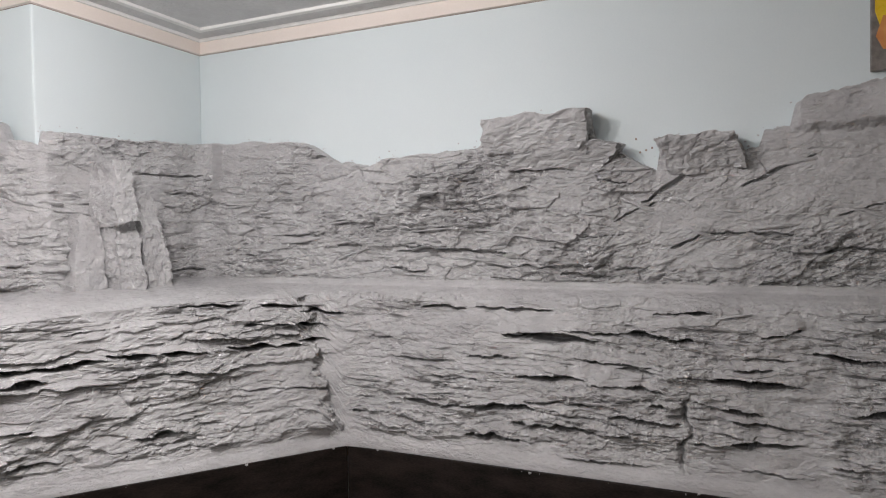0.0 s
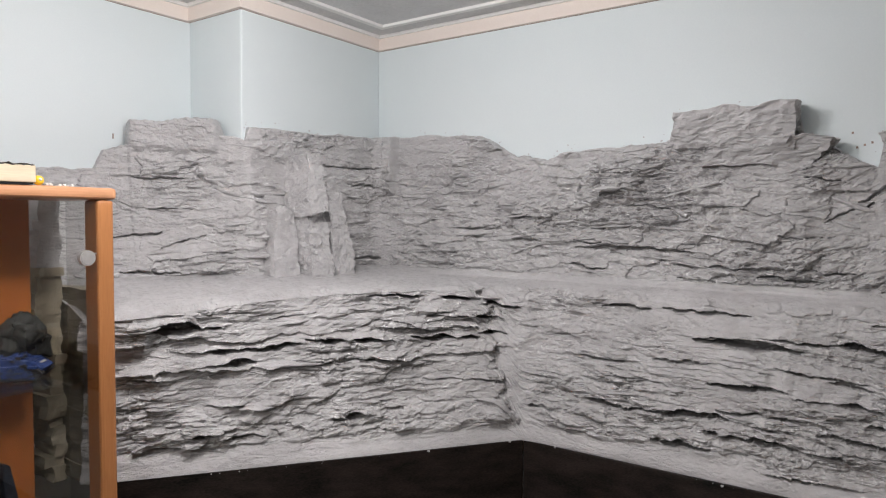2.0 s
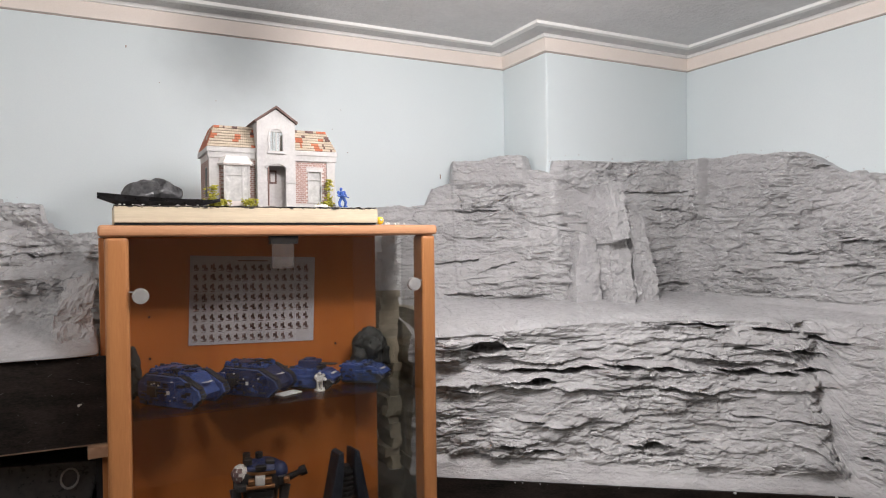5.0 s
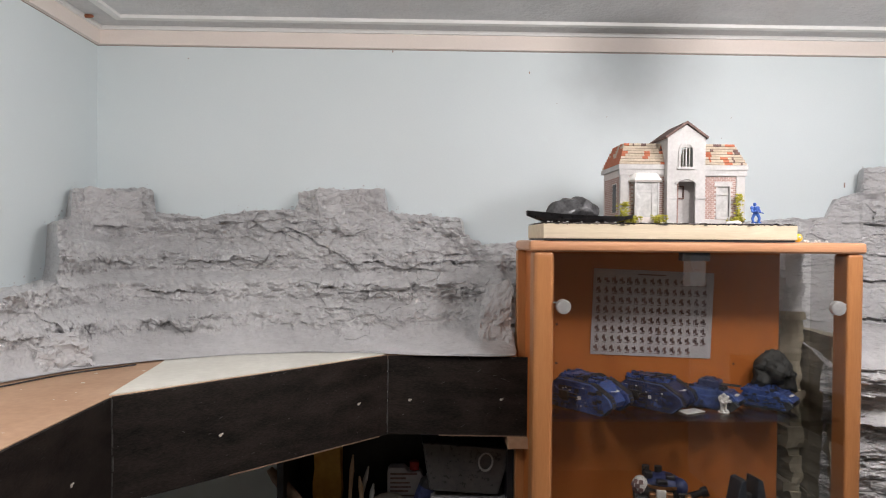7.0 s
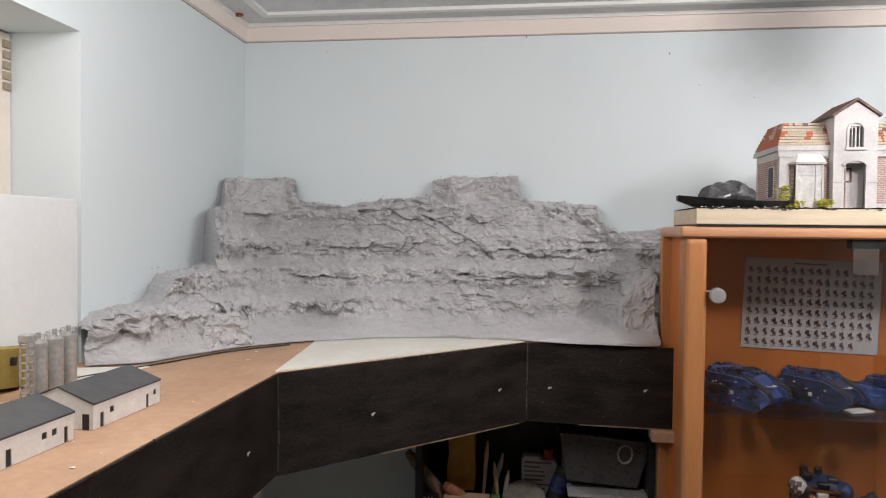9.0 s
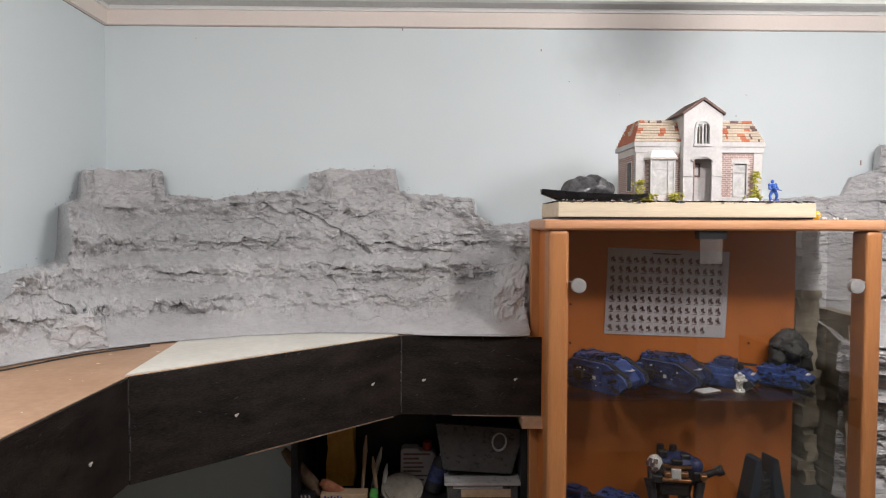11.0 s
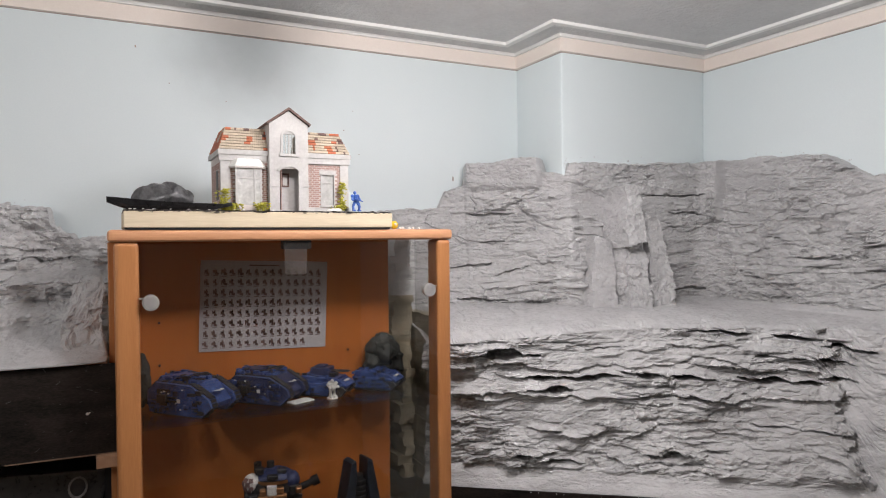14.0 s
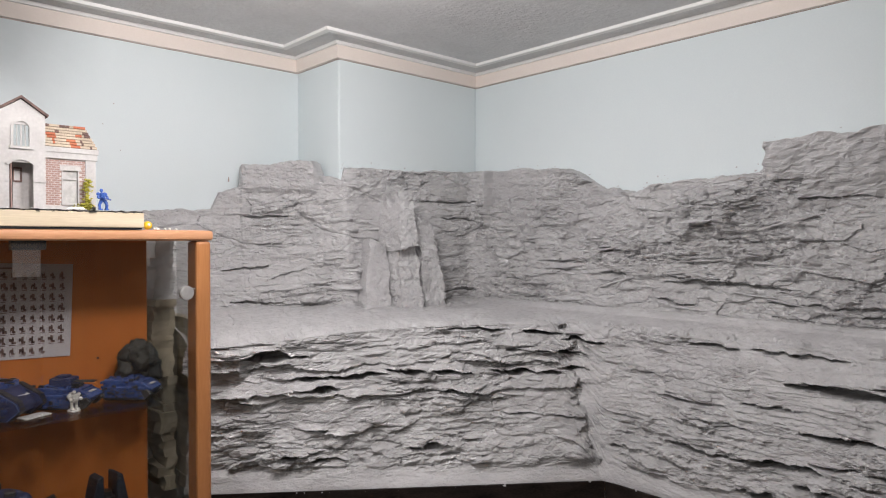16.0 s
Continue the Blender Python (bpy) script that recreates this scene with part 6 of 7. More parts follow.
for sx in (-1, 1):
    prism(bm, [(sx * (DX + 0.004), 0.176), (0, DH + 0.002), (0, DH + 0.007), (sx * (DX + 0.006), 0.180)], FY - 0.005, 0.02, "y")
part("gable_roof", bm, M["ridge_brown"], villa, "weathered dark brown gable roof")
bm = bmesh.new()
for k in range(9):
    a0, a1 = math.pi * k / 9, math.pi * (k + 1) / 9
    prism(bm, [(0.014 * math.cos(a0), 0.150 + 0.014 * math.sin(a0)), (0.014 * math.cos(a1), 0.150 + 0.014 * math.sin(a1)), (0.0185 * math.cos(a1), 0.150 + 0.0185 * math.sin(a1)), (0.0185 * math.cos(a0), 0.150 + 0.0185 * math.sin(a0))], FY - 0.0025, FY + 0.001, "y")
box(bm, -0.0185, -0.014, FY - 0.0025, FY + 0.001, 0.118, 0.150)
box(bm, 0.014, 0.0185, FY - 0.0025, FY + 0.001, 0.118, 0.150)
box(bm, -0.021, 0.021, FY - 0.004, FY + 0.001, 0.113, 0.118)
box(bm, -0.0015, 0.0015, FY + 0.001, FY + 0.003, 0.118, 0.162)
for x in (-0.008, 0.0065):
    box(bm, x, x + 0.0015, FY + 0.001, FY + 0.003, 0.118, 0.160)
part("arched_window", bm, M["render"], villa)
part("window_glass", bms((-0.0139, 0.0139, FY + 0.0045, FY + 0.0055, 0.119, 0.160)), M["shelf_glass"], villa)
bm = bmesh.new()
for k in range(8):
    a0, a1 = math.radians(142 - 13 * k), math.radians(142 - 13 * (k + 1))
    prism(bm, [(r_ * math.cos(a_), 0.064 + r_ * math.sin(a_)) for r_, a_ in ((0.0285, a0), (0.0285, a1), (0.0345, a1), (0.0345, a0))], FY - 0.003, FY + 0.001, "y")
part("door_arch", bm, M["render"], villa)
for x0, x1 in ((-DX - 0.001, -0.021), (0.021, DX + 0.001)):
    part("string_course", bms((x0, x1, FY - 0.002, FY + 0.001, 0.052, 0.056)), M["render"], villa)
part("hall_floor", bms((-0.036, 0.036, FY + 0.006, 0.05, 0.0002, 0.002)), M["ground_mix"], villa)
part("hall_wall", bms((-0.010, 0.030, FY + 0.030, FY + 0.034, 0.002, 0.10)), M["render"], villa)
part("inner_window", bms((-0.010, 0.006, FY + 0.0275, FY + 0.0299, 0.078, 0.081), (-0.010, 0.006, FY + 0.0275, FY + 0.0299, 0.053, 0.056), (-0.010, -0.008, FY + 0.0275, FY + 0.0299, 0.056, 0.078), (0.003, 0.006, FY + 0.0275, FY + 0.0299, 0.056, 0.078)), M["ridge_brown"], villa, "dark frame of an inner window")
bm = bms((-0.018, -0.016, FY + 0.004, FY + 0.022, 0.0, 0.086))
part("door", bm, M["brick_red"], villa, "open brown front door")

# bay window
bm = bmesh.new()
bay_poly = [(-0.124, -HD), (-0.113, -HD - 0.018), (-0.061, -HD - 0.018), (-0.050, -HD)]
prism(bm, bay_poly, 0.0, 0.014)
part("bay_base", bm, M["mortar"], villa)
bm = bmesh.new()
top_poly = [(-0.129, -HD), (-0.117, -HD - 0.023), (-0.057, -HD - 0.023), (-0.045, -HD)]
lo = [bm.verts.new((x, y, 0.090)) for x, y in top_poly]
hi = [bm.verts.new((-0.087 + (x + 0.087) * 0.7, -HD + (y + HD) * 0.5, 0.106)) for x, y in top_poly]
bm.faces.new(lo); bm.faces.new(hi)
for i in range(4):
    bm.faces.new((lo[i], lo[(i + 1) % 4], hi[(i + 1) % 4], hi[i]))
part("bay_roof", bm, M["model_white"], villa)
bm = bmesh.new()
prism(bm, [(-0.087 + (x + 0.087) * 0.97, -HD + (y + HD) * 0.93) for x, y in top_poly], 0.0868, 0.0897)
part("bay_eave", bm, M["mortar"], villa)
for i, (x, y) in enumerate(bay_poly + [(-0.074, -HD - 0.018)]):
    part("bay_post", bms((x - 0.0018, x + 0.0018, y - 0.0005, y + 0.003, 0.014, 0.090)), M["render"], villa)
part("bay_transom", bms((-0.113, -0.061, -HD - 0.018, -HD - 0.0155, 0.066, 0.069)), M["render"], villa)
part("bay_pane", bms((-0.112, -0.062, -HD - 0.0165, -HD - 0.0160, 0.014, 0.090)), M["villa_glazing"], villa, "cloudy plastic glazing")
# right window
part("window_pane", bms((wr[0], wr[1], -HD + 0.003, -HD + 0.004, wr[2], wr[3])), M["villa_glazing"], villa)
bm = bms((wr[0] - 0.003, wr[0], -HD - 0.002, -HD + 0.003, wr[2], wr[3]), (wr[1], wr[1] + 0.003, -HD - 0.002, -HD + 0.003, wr[2], wr[3]), (wr[0] - 0.004, wr[1] + 0.004, -HD - 0.004, -HD + 0.001, wr[2] - 0.004, wr[2]), (wr[0], wr[1], -HD, -HD + 0.003, 0.062, 0.0645))
part("window_frame", bm, M["render"], villa)
part("lintel", bms((wr[0] - 0.006, wr[1] + 0.006, -HD - 0.002, -HD + 0.001, wr[3], wr[3] + 0.010)), M["render"], villa)

# mansard roof in courses of tiles
RISE, INSET = 0.047, 0.028
for sx, x_in, x_out in ((-1, DX, HW + 0.004), (1, DX, HW + 0.004)):
    cream, orange, worn = bmesh.new(), bmesh.new(), bmesh.new()
    rows_n = 8
    for r_ in range(rows_n):
        u = r_ / rows_n
        z, y = HH + 0.007 + RISE * u, -HD - 0.004 + INSET * u
        hip = x_out - INSET * 0.7 * u
        n = 22
        for c in range(n):
            xa, xb = x_in + (hip - x_in) * c / n, x_in + (hip - x_in) * (c + 0.94) / n
            red = vnoise(np.array([sx * 3.0 + c * 0.25]), np.array([r_ * 0.55 + 4.0]), 17)[0] > 0.76
            bare = vnoise(np.array([sx * 5.0 + c * 0.31]), np.array([r_ * 0.8 + 31.0]), 23)[0] > (0.84 if r_ < 7 else 0.62)
            xs = sorted((sx * xa, sx * xb))
            box(worn if bare else orange if red else cream, xs[0], xs[1], -0.0036, 0.0016, -0.0012, 0.0014, pose(0, y + 0.002, z + 0.003, 64, 0, 0))
        # hipped end
        for c in range(10):
            ya, yb = -HD + INSET * u + (2 * HD - 2 * INSET * u) * c / 10, -HD + INSET * u + (2 * HD - 2 * INSET * u) * (c + 0.94) / 10
            red = vnoise(np.array([c * 0.5]), np.array([r_ * 0.5 + 9.0]), 19)[0] > 0.42
            b0, b1 = sorted((sx * (hip - 0.0035), sx * (hip + 0.0005)))
            box(orange if red else cream, b0, b1, ya, yb, z, z + 0.0056)
    tagged(part("roof_tiles", cream, M["tile_cream"], villa, "cream roof tiles"), kind="stuff")
    tagged(part("roof_tiles_red", orange, M["tile_orange"], villa, "orange patched roof tiles"), kind="stuff")
    tagged(part("roof_tiles_worn", worn, M["ridge_brown"], villa, "dark worn roof tiles"), kind="stuff")
    bm = bmesh.new()
    a, b = sorted((sx * x_in, sx * (x_out - 0.006)))
    c, d = sorted((sx * x_in, sx * (x_out - 0.006 - INSET * 0.7)))
    lo = [bm.verts.new(p) for p in ((a, -HD + 0.001, HH + 0.006), (b, -HD + 0.001, HH + 0.006), (b, HD, HH + 0.006), (a, HD, HH + 0.006))]
    hi = [bm.verts.new(p) for p in ((c, -HD + INSET, HH + RISE + 0.005), (d, -HD + INSET, HH + RISE + 0.005), (d, HD - INSET, HH + RISE + 0.005), (c, HD - INSET, HH + RISE + 0.005))]
    bm.faces.new(lo); bm.faces.new(hi)
    for i in range(4):
        bm.faces.new((lo[i], lo[(i + 1) % 4], hi[(i + 1) % 4], hi[i]))
    part("roof", bm, M["tile_cream"], villa)


def bush(at, r, h, seed):
    """A clump of small moss leaves."""
    rng = random.Random(seed)
    bm = bmesh.new()
    for _ in range(130):
        p = Vector((rng.gauss(0, r * 0.45), rng.gauss(0, r * 0.3), rng.random() ** 0.8 * h))
        s = rng.uniform(0.0015, 0.0038)
        ball(bm, p, s, 1, (1, 1, 0.6))
    roughen(bm, 0.0015, 200)
    ob = piece("moss_bush", bm, M["moss"], "yellow-green moss clump beside the model villa", "bush", group="moss clumps")
    ob.location = at
    return ob


fy = -0.350 - HD - 0.018
bush((1.385, fy, G - 0.001), 0.015, 0.050, 1)
bush((1.400, fy - 0.006, G - 0.001), 0.026, 0.019, 2)
bush((1.462, fy - 0.008, G - 0.001), 0.016, 0.021, 3)
bush((1.648, fy + 0.004, G - 0.001), 0.009, 0.070, 4)
bush((1.640, fy - 0.004, G - 0.001), 0.015, 0.018, 6)

# black boat with a crumpled grey load
boat = thing("model_boat", "glossy black model boat hull with crumpled grey cover", "model boat", at=(1.279, -0.468, G), turn=0)
boat.scale = (1.2, 1.0, 1.3)
bm = bmesh.new()
sections = []
for i in range(13):
    u = i / 12
    x = -0.098 + 0.196 * u
    w = 0.036 * max(0.03, 1 - abs(2 * u - 0.9) ** 2.4 / 1.1)
    keel, rim = 0.0005 + 0.011 * max(0, 0.16 - u) / 0.16 + 0.008 * max(0, u - 0.80) / 0.20, 0.020 - 0.008 * u - 0.004 * math.sin(math.pi * u)
    sections.append([bm.verts.new((x, y, z)) for y, z in ((-w, rim), (-w * 0.82, keel + 0.006), (-w * 0.4, keel), (w * 0.4, keel), (w * 0.82, keel + 0.006), (w, rim), (w * 0.8, rim - 0.002), (-w * 0.8, rim - 0.002))])
for a, b in zip(sections, sections[1:]):
    for k in range(8):
        bm.faces.new((a[k], a[(k + 1) % 8], b[(k + 1) % 8], b[k]))
bm.faces.new(sections[0]); bm.faces.new(sections[-1])
part("hull", bm, M["hull"], boat)
bm = bmesh.new()
ball(bm, (-0.012, 0.004, 0.018), 0.040, 4, (1.2, 0.75, 0.62))
for v in bm.verts:
    v.co += noise.noise_vector(v.co * 55) * 0.007
    v.co.z = max(v.co.z, 0.012)
part("cover", bm, M["crinkle"], boat, "crumpled grey foil cover")

# beads on the cabinet top
tb = thing("yellow_bead", "shiny yellow plastic bead with a white spot", "bead", at=(1.755, -0.488, CTOP + 0.0005))
bm = bmesh.new()
ball(bm, (0, 0, 0.0095), 0.0095, 3)
part("ball", bm, M["yellow"], tb, smooth=True)
bm = bmesh.new()
ball(bm, (0, -0.0075, 0.0110), 0.0036, 2)
part("white_spot", bm, M["model_white"], tb)
rng = random.Random(8)
bead = None
for k, (x, r_) in enumerate(((1.772, 0.0034), (1.780, 0.0026), (1.790, 0.0022), (1.803, 0.0028), (1.814, 0.002), (1.767, 0.0028))):
    m = Matrix.Translation((x, -0.492 + rng.uniform(-0.006, 0.01), CTOP + r_ * 0.9))
    if bead is None:
        bm = bmesh.new()
        ball(bm, (0, 0, 0), 0.0032, 2)
        bead = piece("white_bead", bm, M["model_white"], "small white bead on the cabinet top", "bead", group="loose beads", smooth=True)
        bead.matrix_basis = m
    else:
        copy_thing(bead, m)


# ---- little industry on the raised table ----
TZ = 1.5305


def warehouse(label, at, length, width, turn, doors):
    w = thing("model_warehouse", label, "model building", "model warehouses", at, turn)
    H, R = 0.034, 0.018
    doors = [(length * u, length * v, 0.0 if tall else 0.014, 0.019 if tall else 0.022) for u, v, tall in doors]
    bm = bmesh.new()
    wall_with_holes(bm, 0, length, 0, H, 0, 0.003, doors)
    part("wall", bm, M["model_white"], w)
    part("wall", bms((0, length, width - 0.003, width, 0, H)), M["model_white"], w)
    for x in (0, length - 0.003):
        bm = bmesh.new()
        prism(bm, [(0.003, 0), (width - 0.003, 0), (width - 0.003, H), (width / 2, H + R), (0.003, H)], x, x + 0.003, "x")
        part("gable", bm, M["model_white"], w)
    for d in doors:
        part("door" if d[2] == 0 else "window", bms((d[0], d[1], 0.0015, 0.0025, d[2], d[3])), M["dark_plastic"], w)
    for s_ in (0, 1):
        bm = bmesh.new()
        e, rdg = (-0.0015, width / 2) if s_ == 0 else (width + 0.0015, width / 2)
        prism(bm, [(e, H - 0.002), (rdg, H + R), (rdg, H + R + 0.002), (e, H + 0.0005)], -0.001, length + 0.001, "x")
        part("roof", bm, M["roof_grey"], w, "dark grey felt roof")
    part("garage_door", bms((-0.0012, 0.0005, width * 0.22, width * 0.56, 0, 0.021)), M["panel_white"], w, "pale folding garage door")
    part("gable_door", bms((-0.0012, 0.0005, width * 0.06, width * 0.15, 0, 0.020)), M["dark_plastic"], w)
    return w


# their long white walls face the room
warehouse("white model warehouse with a dark grey pitched roof", (0.304, -1.150, TZ), 0.146, 0.100, 88, ((0.09, 0.14, 1), (0.22, 0.28, 0), (0.77, 0.81, 1), (0.89, 0.94, 0)))
warehouse("white model shed with a dark grey roof near the board edge", (0.296, -1.384, TZ), 0.198, 0.100, 88, ((0.30, 0.34, 1), (0.48, 0.52, 1), (0.74, 0.78, 0), (0.82, 0.86, 0), (0.92, 0.95, 1)))
silo = thing("model_silo", "ribbed grey metal model silo", "model silo", "model silos")
bm = bmesh.new()
cyl(bm, (0, 0, 0), 0.0122, 0.086, 24)
cyl(bm, (0, 0, 0.086), 0.0122, 0.006, 24, 0.004)
cyl(bm, (0, 0, 0.092), 0.0035, 0.009, 10)
part("drum", bm, M["silo"], silo)
for k in range(5):
    bm = bmesh.new()
    cyl(bm, (0, 0, 0.012 + 0.017 * k), 0.0128, 0.0013, 24)
    part("hoop", bm, M["silo"], silo)
bm = bmesh.new()
for k in range(8):
    a_ = math.pi * k / 4
    cyl(bm, (0.0115 * math.cos(a_), 0.0115 * math.sin(a_), 0.088), 0.0005, 0.009, 6)
    box(bm, -0.0046, 0.0046, -0.0004, 0.0004, 0, 0.0008, pose(0.0112 * math.cos(a_ + 0.39), 0.0112 * math.sin(a_ + 0.39), 0.0965, 0, 0, math.degrees(a_ + 0.39) + 90))
part("top_rail", bm, M["silo"], silo)
silo.matrix_basis = pose(0.125, -0.985, TZ)
copy_thing(silo, pose(0.120, -0.947, TZ, 0, 0, 20))
copy_thing(silo, pose(0.128, -1.024, TZ, 0, 0, 35))
tower = thing("model_tower", "slim lattice model elevator tower", "model tower", at=(0.141, -1.062, TZ))
for x in (-0.006, 0.006):
    for y in (-0.006, 0.006):
        part("leg", bms((x - 0.001, x + 0.001, y - 0.001, y + 0.001, 0, 0.094)), M["silo"], tower)
for k in range(8):
    part("brace", bms((-0.007, 0.007, -0.007, 0.007, 0.008 + 0.011 * k, 0.0095 + 0.011 * k)), M["silo"], tower)
bm = bms((-0.009, 0.009, -0.009, 0.009, 0.092, 0.105))
bevel(bm, 0.002, 1)
part("head", bm, M["silo"], tower)
for k, (p, turn, tip) in enumerate((((0.034, -0.965, TZ), 84, 6), ((0.032, -1.066, TZ), 88, -4))):
    y = thing("model_block", "olive yellow card model building with dark windows", "model building", "olive model buildings", p, turn)
    y.matrix_basis = y.matrix_basis @ pose(0, 0, 0, 0, tip, 0) @ pose(0, 0, 0.004)
    bm = bms((-0.045, 0.045, -0.02, 0.02, 0, 0.062))
    bevel(bm, 0.001, 1)
    part("wall", bm, M["olive_yellow"], y)
    for x in (-0.026, 0.012):
        part("window", bms((x, x + 0.012, -0.0212, -0.0195, 0.036, 0.048)), M["dark_plastic"], y)
track = thing("model_track", "dark model railway track along the board", "model track")
for k in range(56):
    y = -0.96 - 0.022 * k
    x = 0.17
    part("sleeper", bms((x - 0.014, x + 0.014, y - 0.005, y + 0.005, TZ - 0.0003, TZ + 0.003)), M["rail"], track)
for dx in (-0.008, 0.007):
    part("rail", bms((0.17 + dx, 0.171 + dx, -2.25, -0.95, TZ + 0.003, TZ + 0.006)), M["rail"], track)
bm = bmesh.new()
prism(bm, [(0.004, -0.98), (0.07, -0.93), (0.145, -0.82), (0.155, -0.77), (0.05, -0.80), (0.004, -0.82)], TZ - 0.0003, TZ + 0.0015)
piece("plaster_patch", bm, M["white_board"], "white plaster smear on the layout board", "paint", "structure")
bm = bmesh.new()
rng = random.Random(31)
for _ in range(18):
    ball(bm, (rng.uniform(0.18, 0.37), rng.uniform(-1.3, -0.55), TZ + 0.0006), rng.uniform(0.0010, 0.0034), 1, (1.5, 1, 0.12))
piece("paint_flakes", bm, M["white_board"], "small paint and plaster flakes on the board", "flakes", "stuff")


# ---- storage shelf under the raised table ----
SX0, SX1, SY0, SY1 = 0.575, 1.165, -0.270, -0.020
unit = thing("storage_shelf", "dark open storage shelf packed with hobby supplies", "shelf")
for name, b in (("side_panel", (SX0, SX0 + 0.016, SY0, SY1, 0.0, 1.335)), ("side_panel", (SX1 - 0.016, SX1, SY0, SY1, 0.0, 1.335)), ("back_panel", (SX0 + 0.016, SX1 - 0.016, SY1 - 0.006, SY1, 0.0, 1.335)),
                ("shelf_board", (SX0 + 0.016, SX1 - 0.016, SY0 + 0.004, SY1 - 0.006, 1.069, 1.0845)), ("shelf_board", (SX0 + 0.016, SX1 - 0.016, SY0 + 0.004, SY1 - 0.006, 0.70, 0.715)), ("top_board", (SX0 + 0.016, SX1 - 0.016, SY0, SY1 - 0.006, 1.325, 1.335))):
    part(name, bms(b), M["dark_plastic"], unit)
SZ = 1.085
dr = thing("drawer_box", "cloudy plastic tray box with a white rim", "storage box", at=(1.055, -0.190, SZ))
bm = bms((-0.090, 0.090, -0.07, 0.12, 0.0, 0.052))
bevel(bm, 0.005, 2)
part("tray", bm, M["murky_plastic"], dr)
part("rim", bms((-0.097, 0.097, -0.078, 0.125, 0.052, 0.060)), M["clear_plastic"], dr, "pale plastic rim")
part("label_card", bms((-0.055, 0.070, -0.0715, -0.0702, 0.020, 0.040)), M["card"], dr)
bm = bms((-0.075, 0.05, -0.0725, -0.0704, 0.042, 0.048))
part("handle", bm, M["clear_plastic"], dr)
tub = thing("plastic_tub", "large cloudy grey plastic tub tipped in the shelf", "storage box")
tub.matrix_basis = pose(1.040, -0.185, SZ + 0.0745, 0, 5, 3)
bm = bmesh.new()
lo = [bm.verts.new(p) for p in ((-0.088, -0.055, 0), (0.088, -0.055, 0), (0.088, 0.085, 0), (-0.088, 0.085, 0))]
hi = [bm.verts.new(p) for p in ((-0.120, -0.075, 0.125), (0.108, -0.075, 0.125), (0.108, 0.10, 0.125), (-0.120, 0.10, 0.125))]
bm.faces.new(lo); bm.faces.new(hi)
for i in range(4):
    bm.faces.new((lo[i], lo[(i + 1) % 4], hi[(i + 1) % 4], hi[i]))
bevel(bm, 0.006, 2)
part("body", bm, M["murky_plastic"], tub)
bm = bmesh.new()
for k in range(20):
    a_ = 2 * math.pi * k / 20
    box(bm, -0.0042, 0.0042, -0.002, 0.002, -0.002, 0.002, pose(0.045 + 0.017 * math.cos(a_), -0.071, 0.088 + 0.022 * math.sin(a_), 0, -math.degrees(a_) + 90, 0))
part("moulded_ring", bm, M["clear_plastic"], tub)
tin = thing("label_jug", "white square jug with dark label bars and red cap", "jug", at=(0.890, -0.130, SZ))
bm = bmesh.new()
prism(bm, [(-0.048, 0), (0.048, 0), (0.048, 0.086), (0.040, 0.098), (0.006, 0.098), (-0.002, 0.108), (-0.040, 0.108), (-0.048, 0.100)], -0.02, 0.02, "y")
bevel(bm, 0.004, 2)
part("body", bm, M["paper"], tin)
rng = random.Random(61)
for k in range(7):
    part("label_bar", bms((-0.040, rng.uniform(-0.005, 0.036), -0.0212, -0.0198, 0.020 + 0.0115 * k, 0.020 + 0.0115 * k + rng.uniform(0.003, 0.006))), M["ink"], tin)
bm = bmesh.new()
cyl(bm, (0.024, 0, 0.098), 0.013, 0.022, 16)
part("cap", bm, M["red"], tin, "dark red screw cap")
bt = thing("dark_bottle", "dark leaning bottle with a blue-grey label", "bottle", at=(0.925, -0.185, SZ))
bt.matrix_basis = bt.matrix_basis @ pose(0, 0, 0.006, 0, 20, 0)
bm = bmesh.new()
cyl(bm, (0, 0, 0.004), 0.023, 0.080, 20)
cyl(bm, (0, 0, 0.084), 0.023, 0.014, 20, 0.011)
part("body", bm, M["dark_plastic"], bt)
bm = bmesh.new()
cyl(bm, (0, 0, 0.098), 0.0135, 0.006, 16)
part("neck_ring", bm, M["clear_plastic"], bt)
bm = bmesh.new()
cyl(bm, (0, 0, 0.104), 0.011, 0.018, 14)
part("cap", bm, M["dark_plastic"], bt)
bm = bmesh.new()
cyl(bm, (0, 0, 0.03), 0.0235, 0.040, 20)
part("label", bm, M["blue_dark"], bt)
pk = thing("ochre_packet", "ochre paper packet standing in the shelf", "packet", at=(0.680, -0.120, SZ))
bm = bms((-0.036, 0.036, -0.018, 0.018, 0, 0.205))
bmesh.ops.subdivide_edges(bm, edges=list(bm.edges), cuts=5, use_grid_fill=True)
roughen(bm, 0.006, 22)
for v in bm.verts:
    v.co.z = max(v.co.z, 0)
part("body", bm, M["ochre"], pk)
for at_, turn_, length, mat, label_ in (((0.640, -0.215, SZ + 0.012), -40, 0.15, "black_edge", "tan wooden brush handle leaning in the shelf"), ((0.700, -0.225, SZ + 0.010), -58, 0.07, "rust", "orange plastic handle lying in the shelf")):
    bm = bmesh.new()
    cyl(bm, (0, 0, 0), 0.013, length * 0.25, 16, 0.017)
    cyl(bm, (0, 0, length * 0.25), 0.017, length * 0.55, 16, 0.015)
    cyl(bm, (0, 0, length * 0.8), 0.015, length * 0.2, 16, 0.009)
    ob = piece("tool_handle", bm, M[mat], label_, "handle", smooth=False)
    ob.matrix_basis = pose(*at_, 0, turn_, 0)
bx = thing("supply_box", "small cream box with dark blue print", "box", at=(0.700, -0.236, SZ))
bm = bms((-0.055, 0.062, -0.02, 0.02, 0, 0.026))
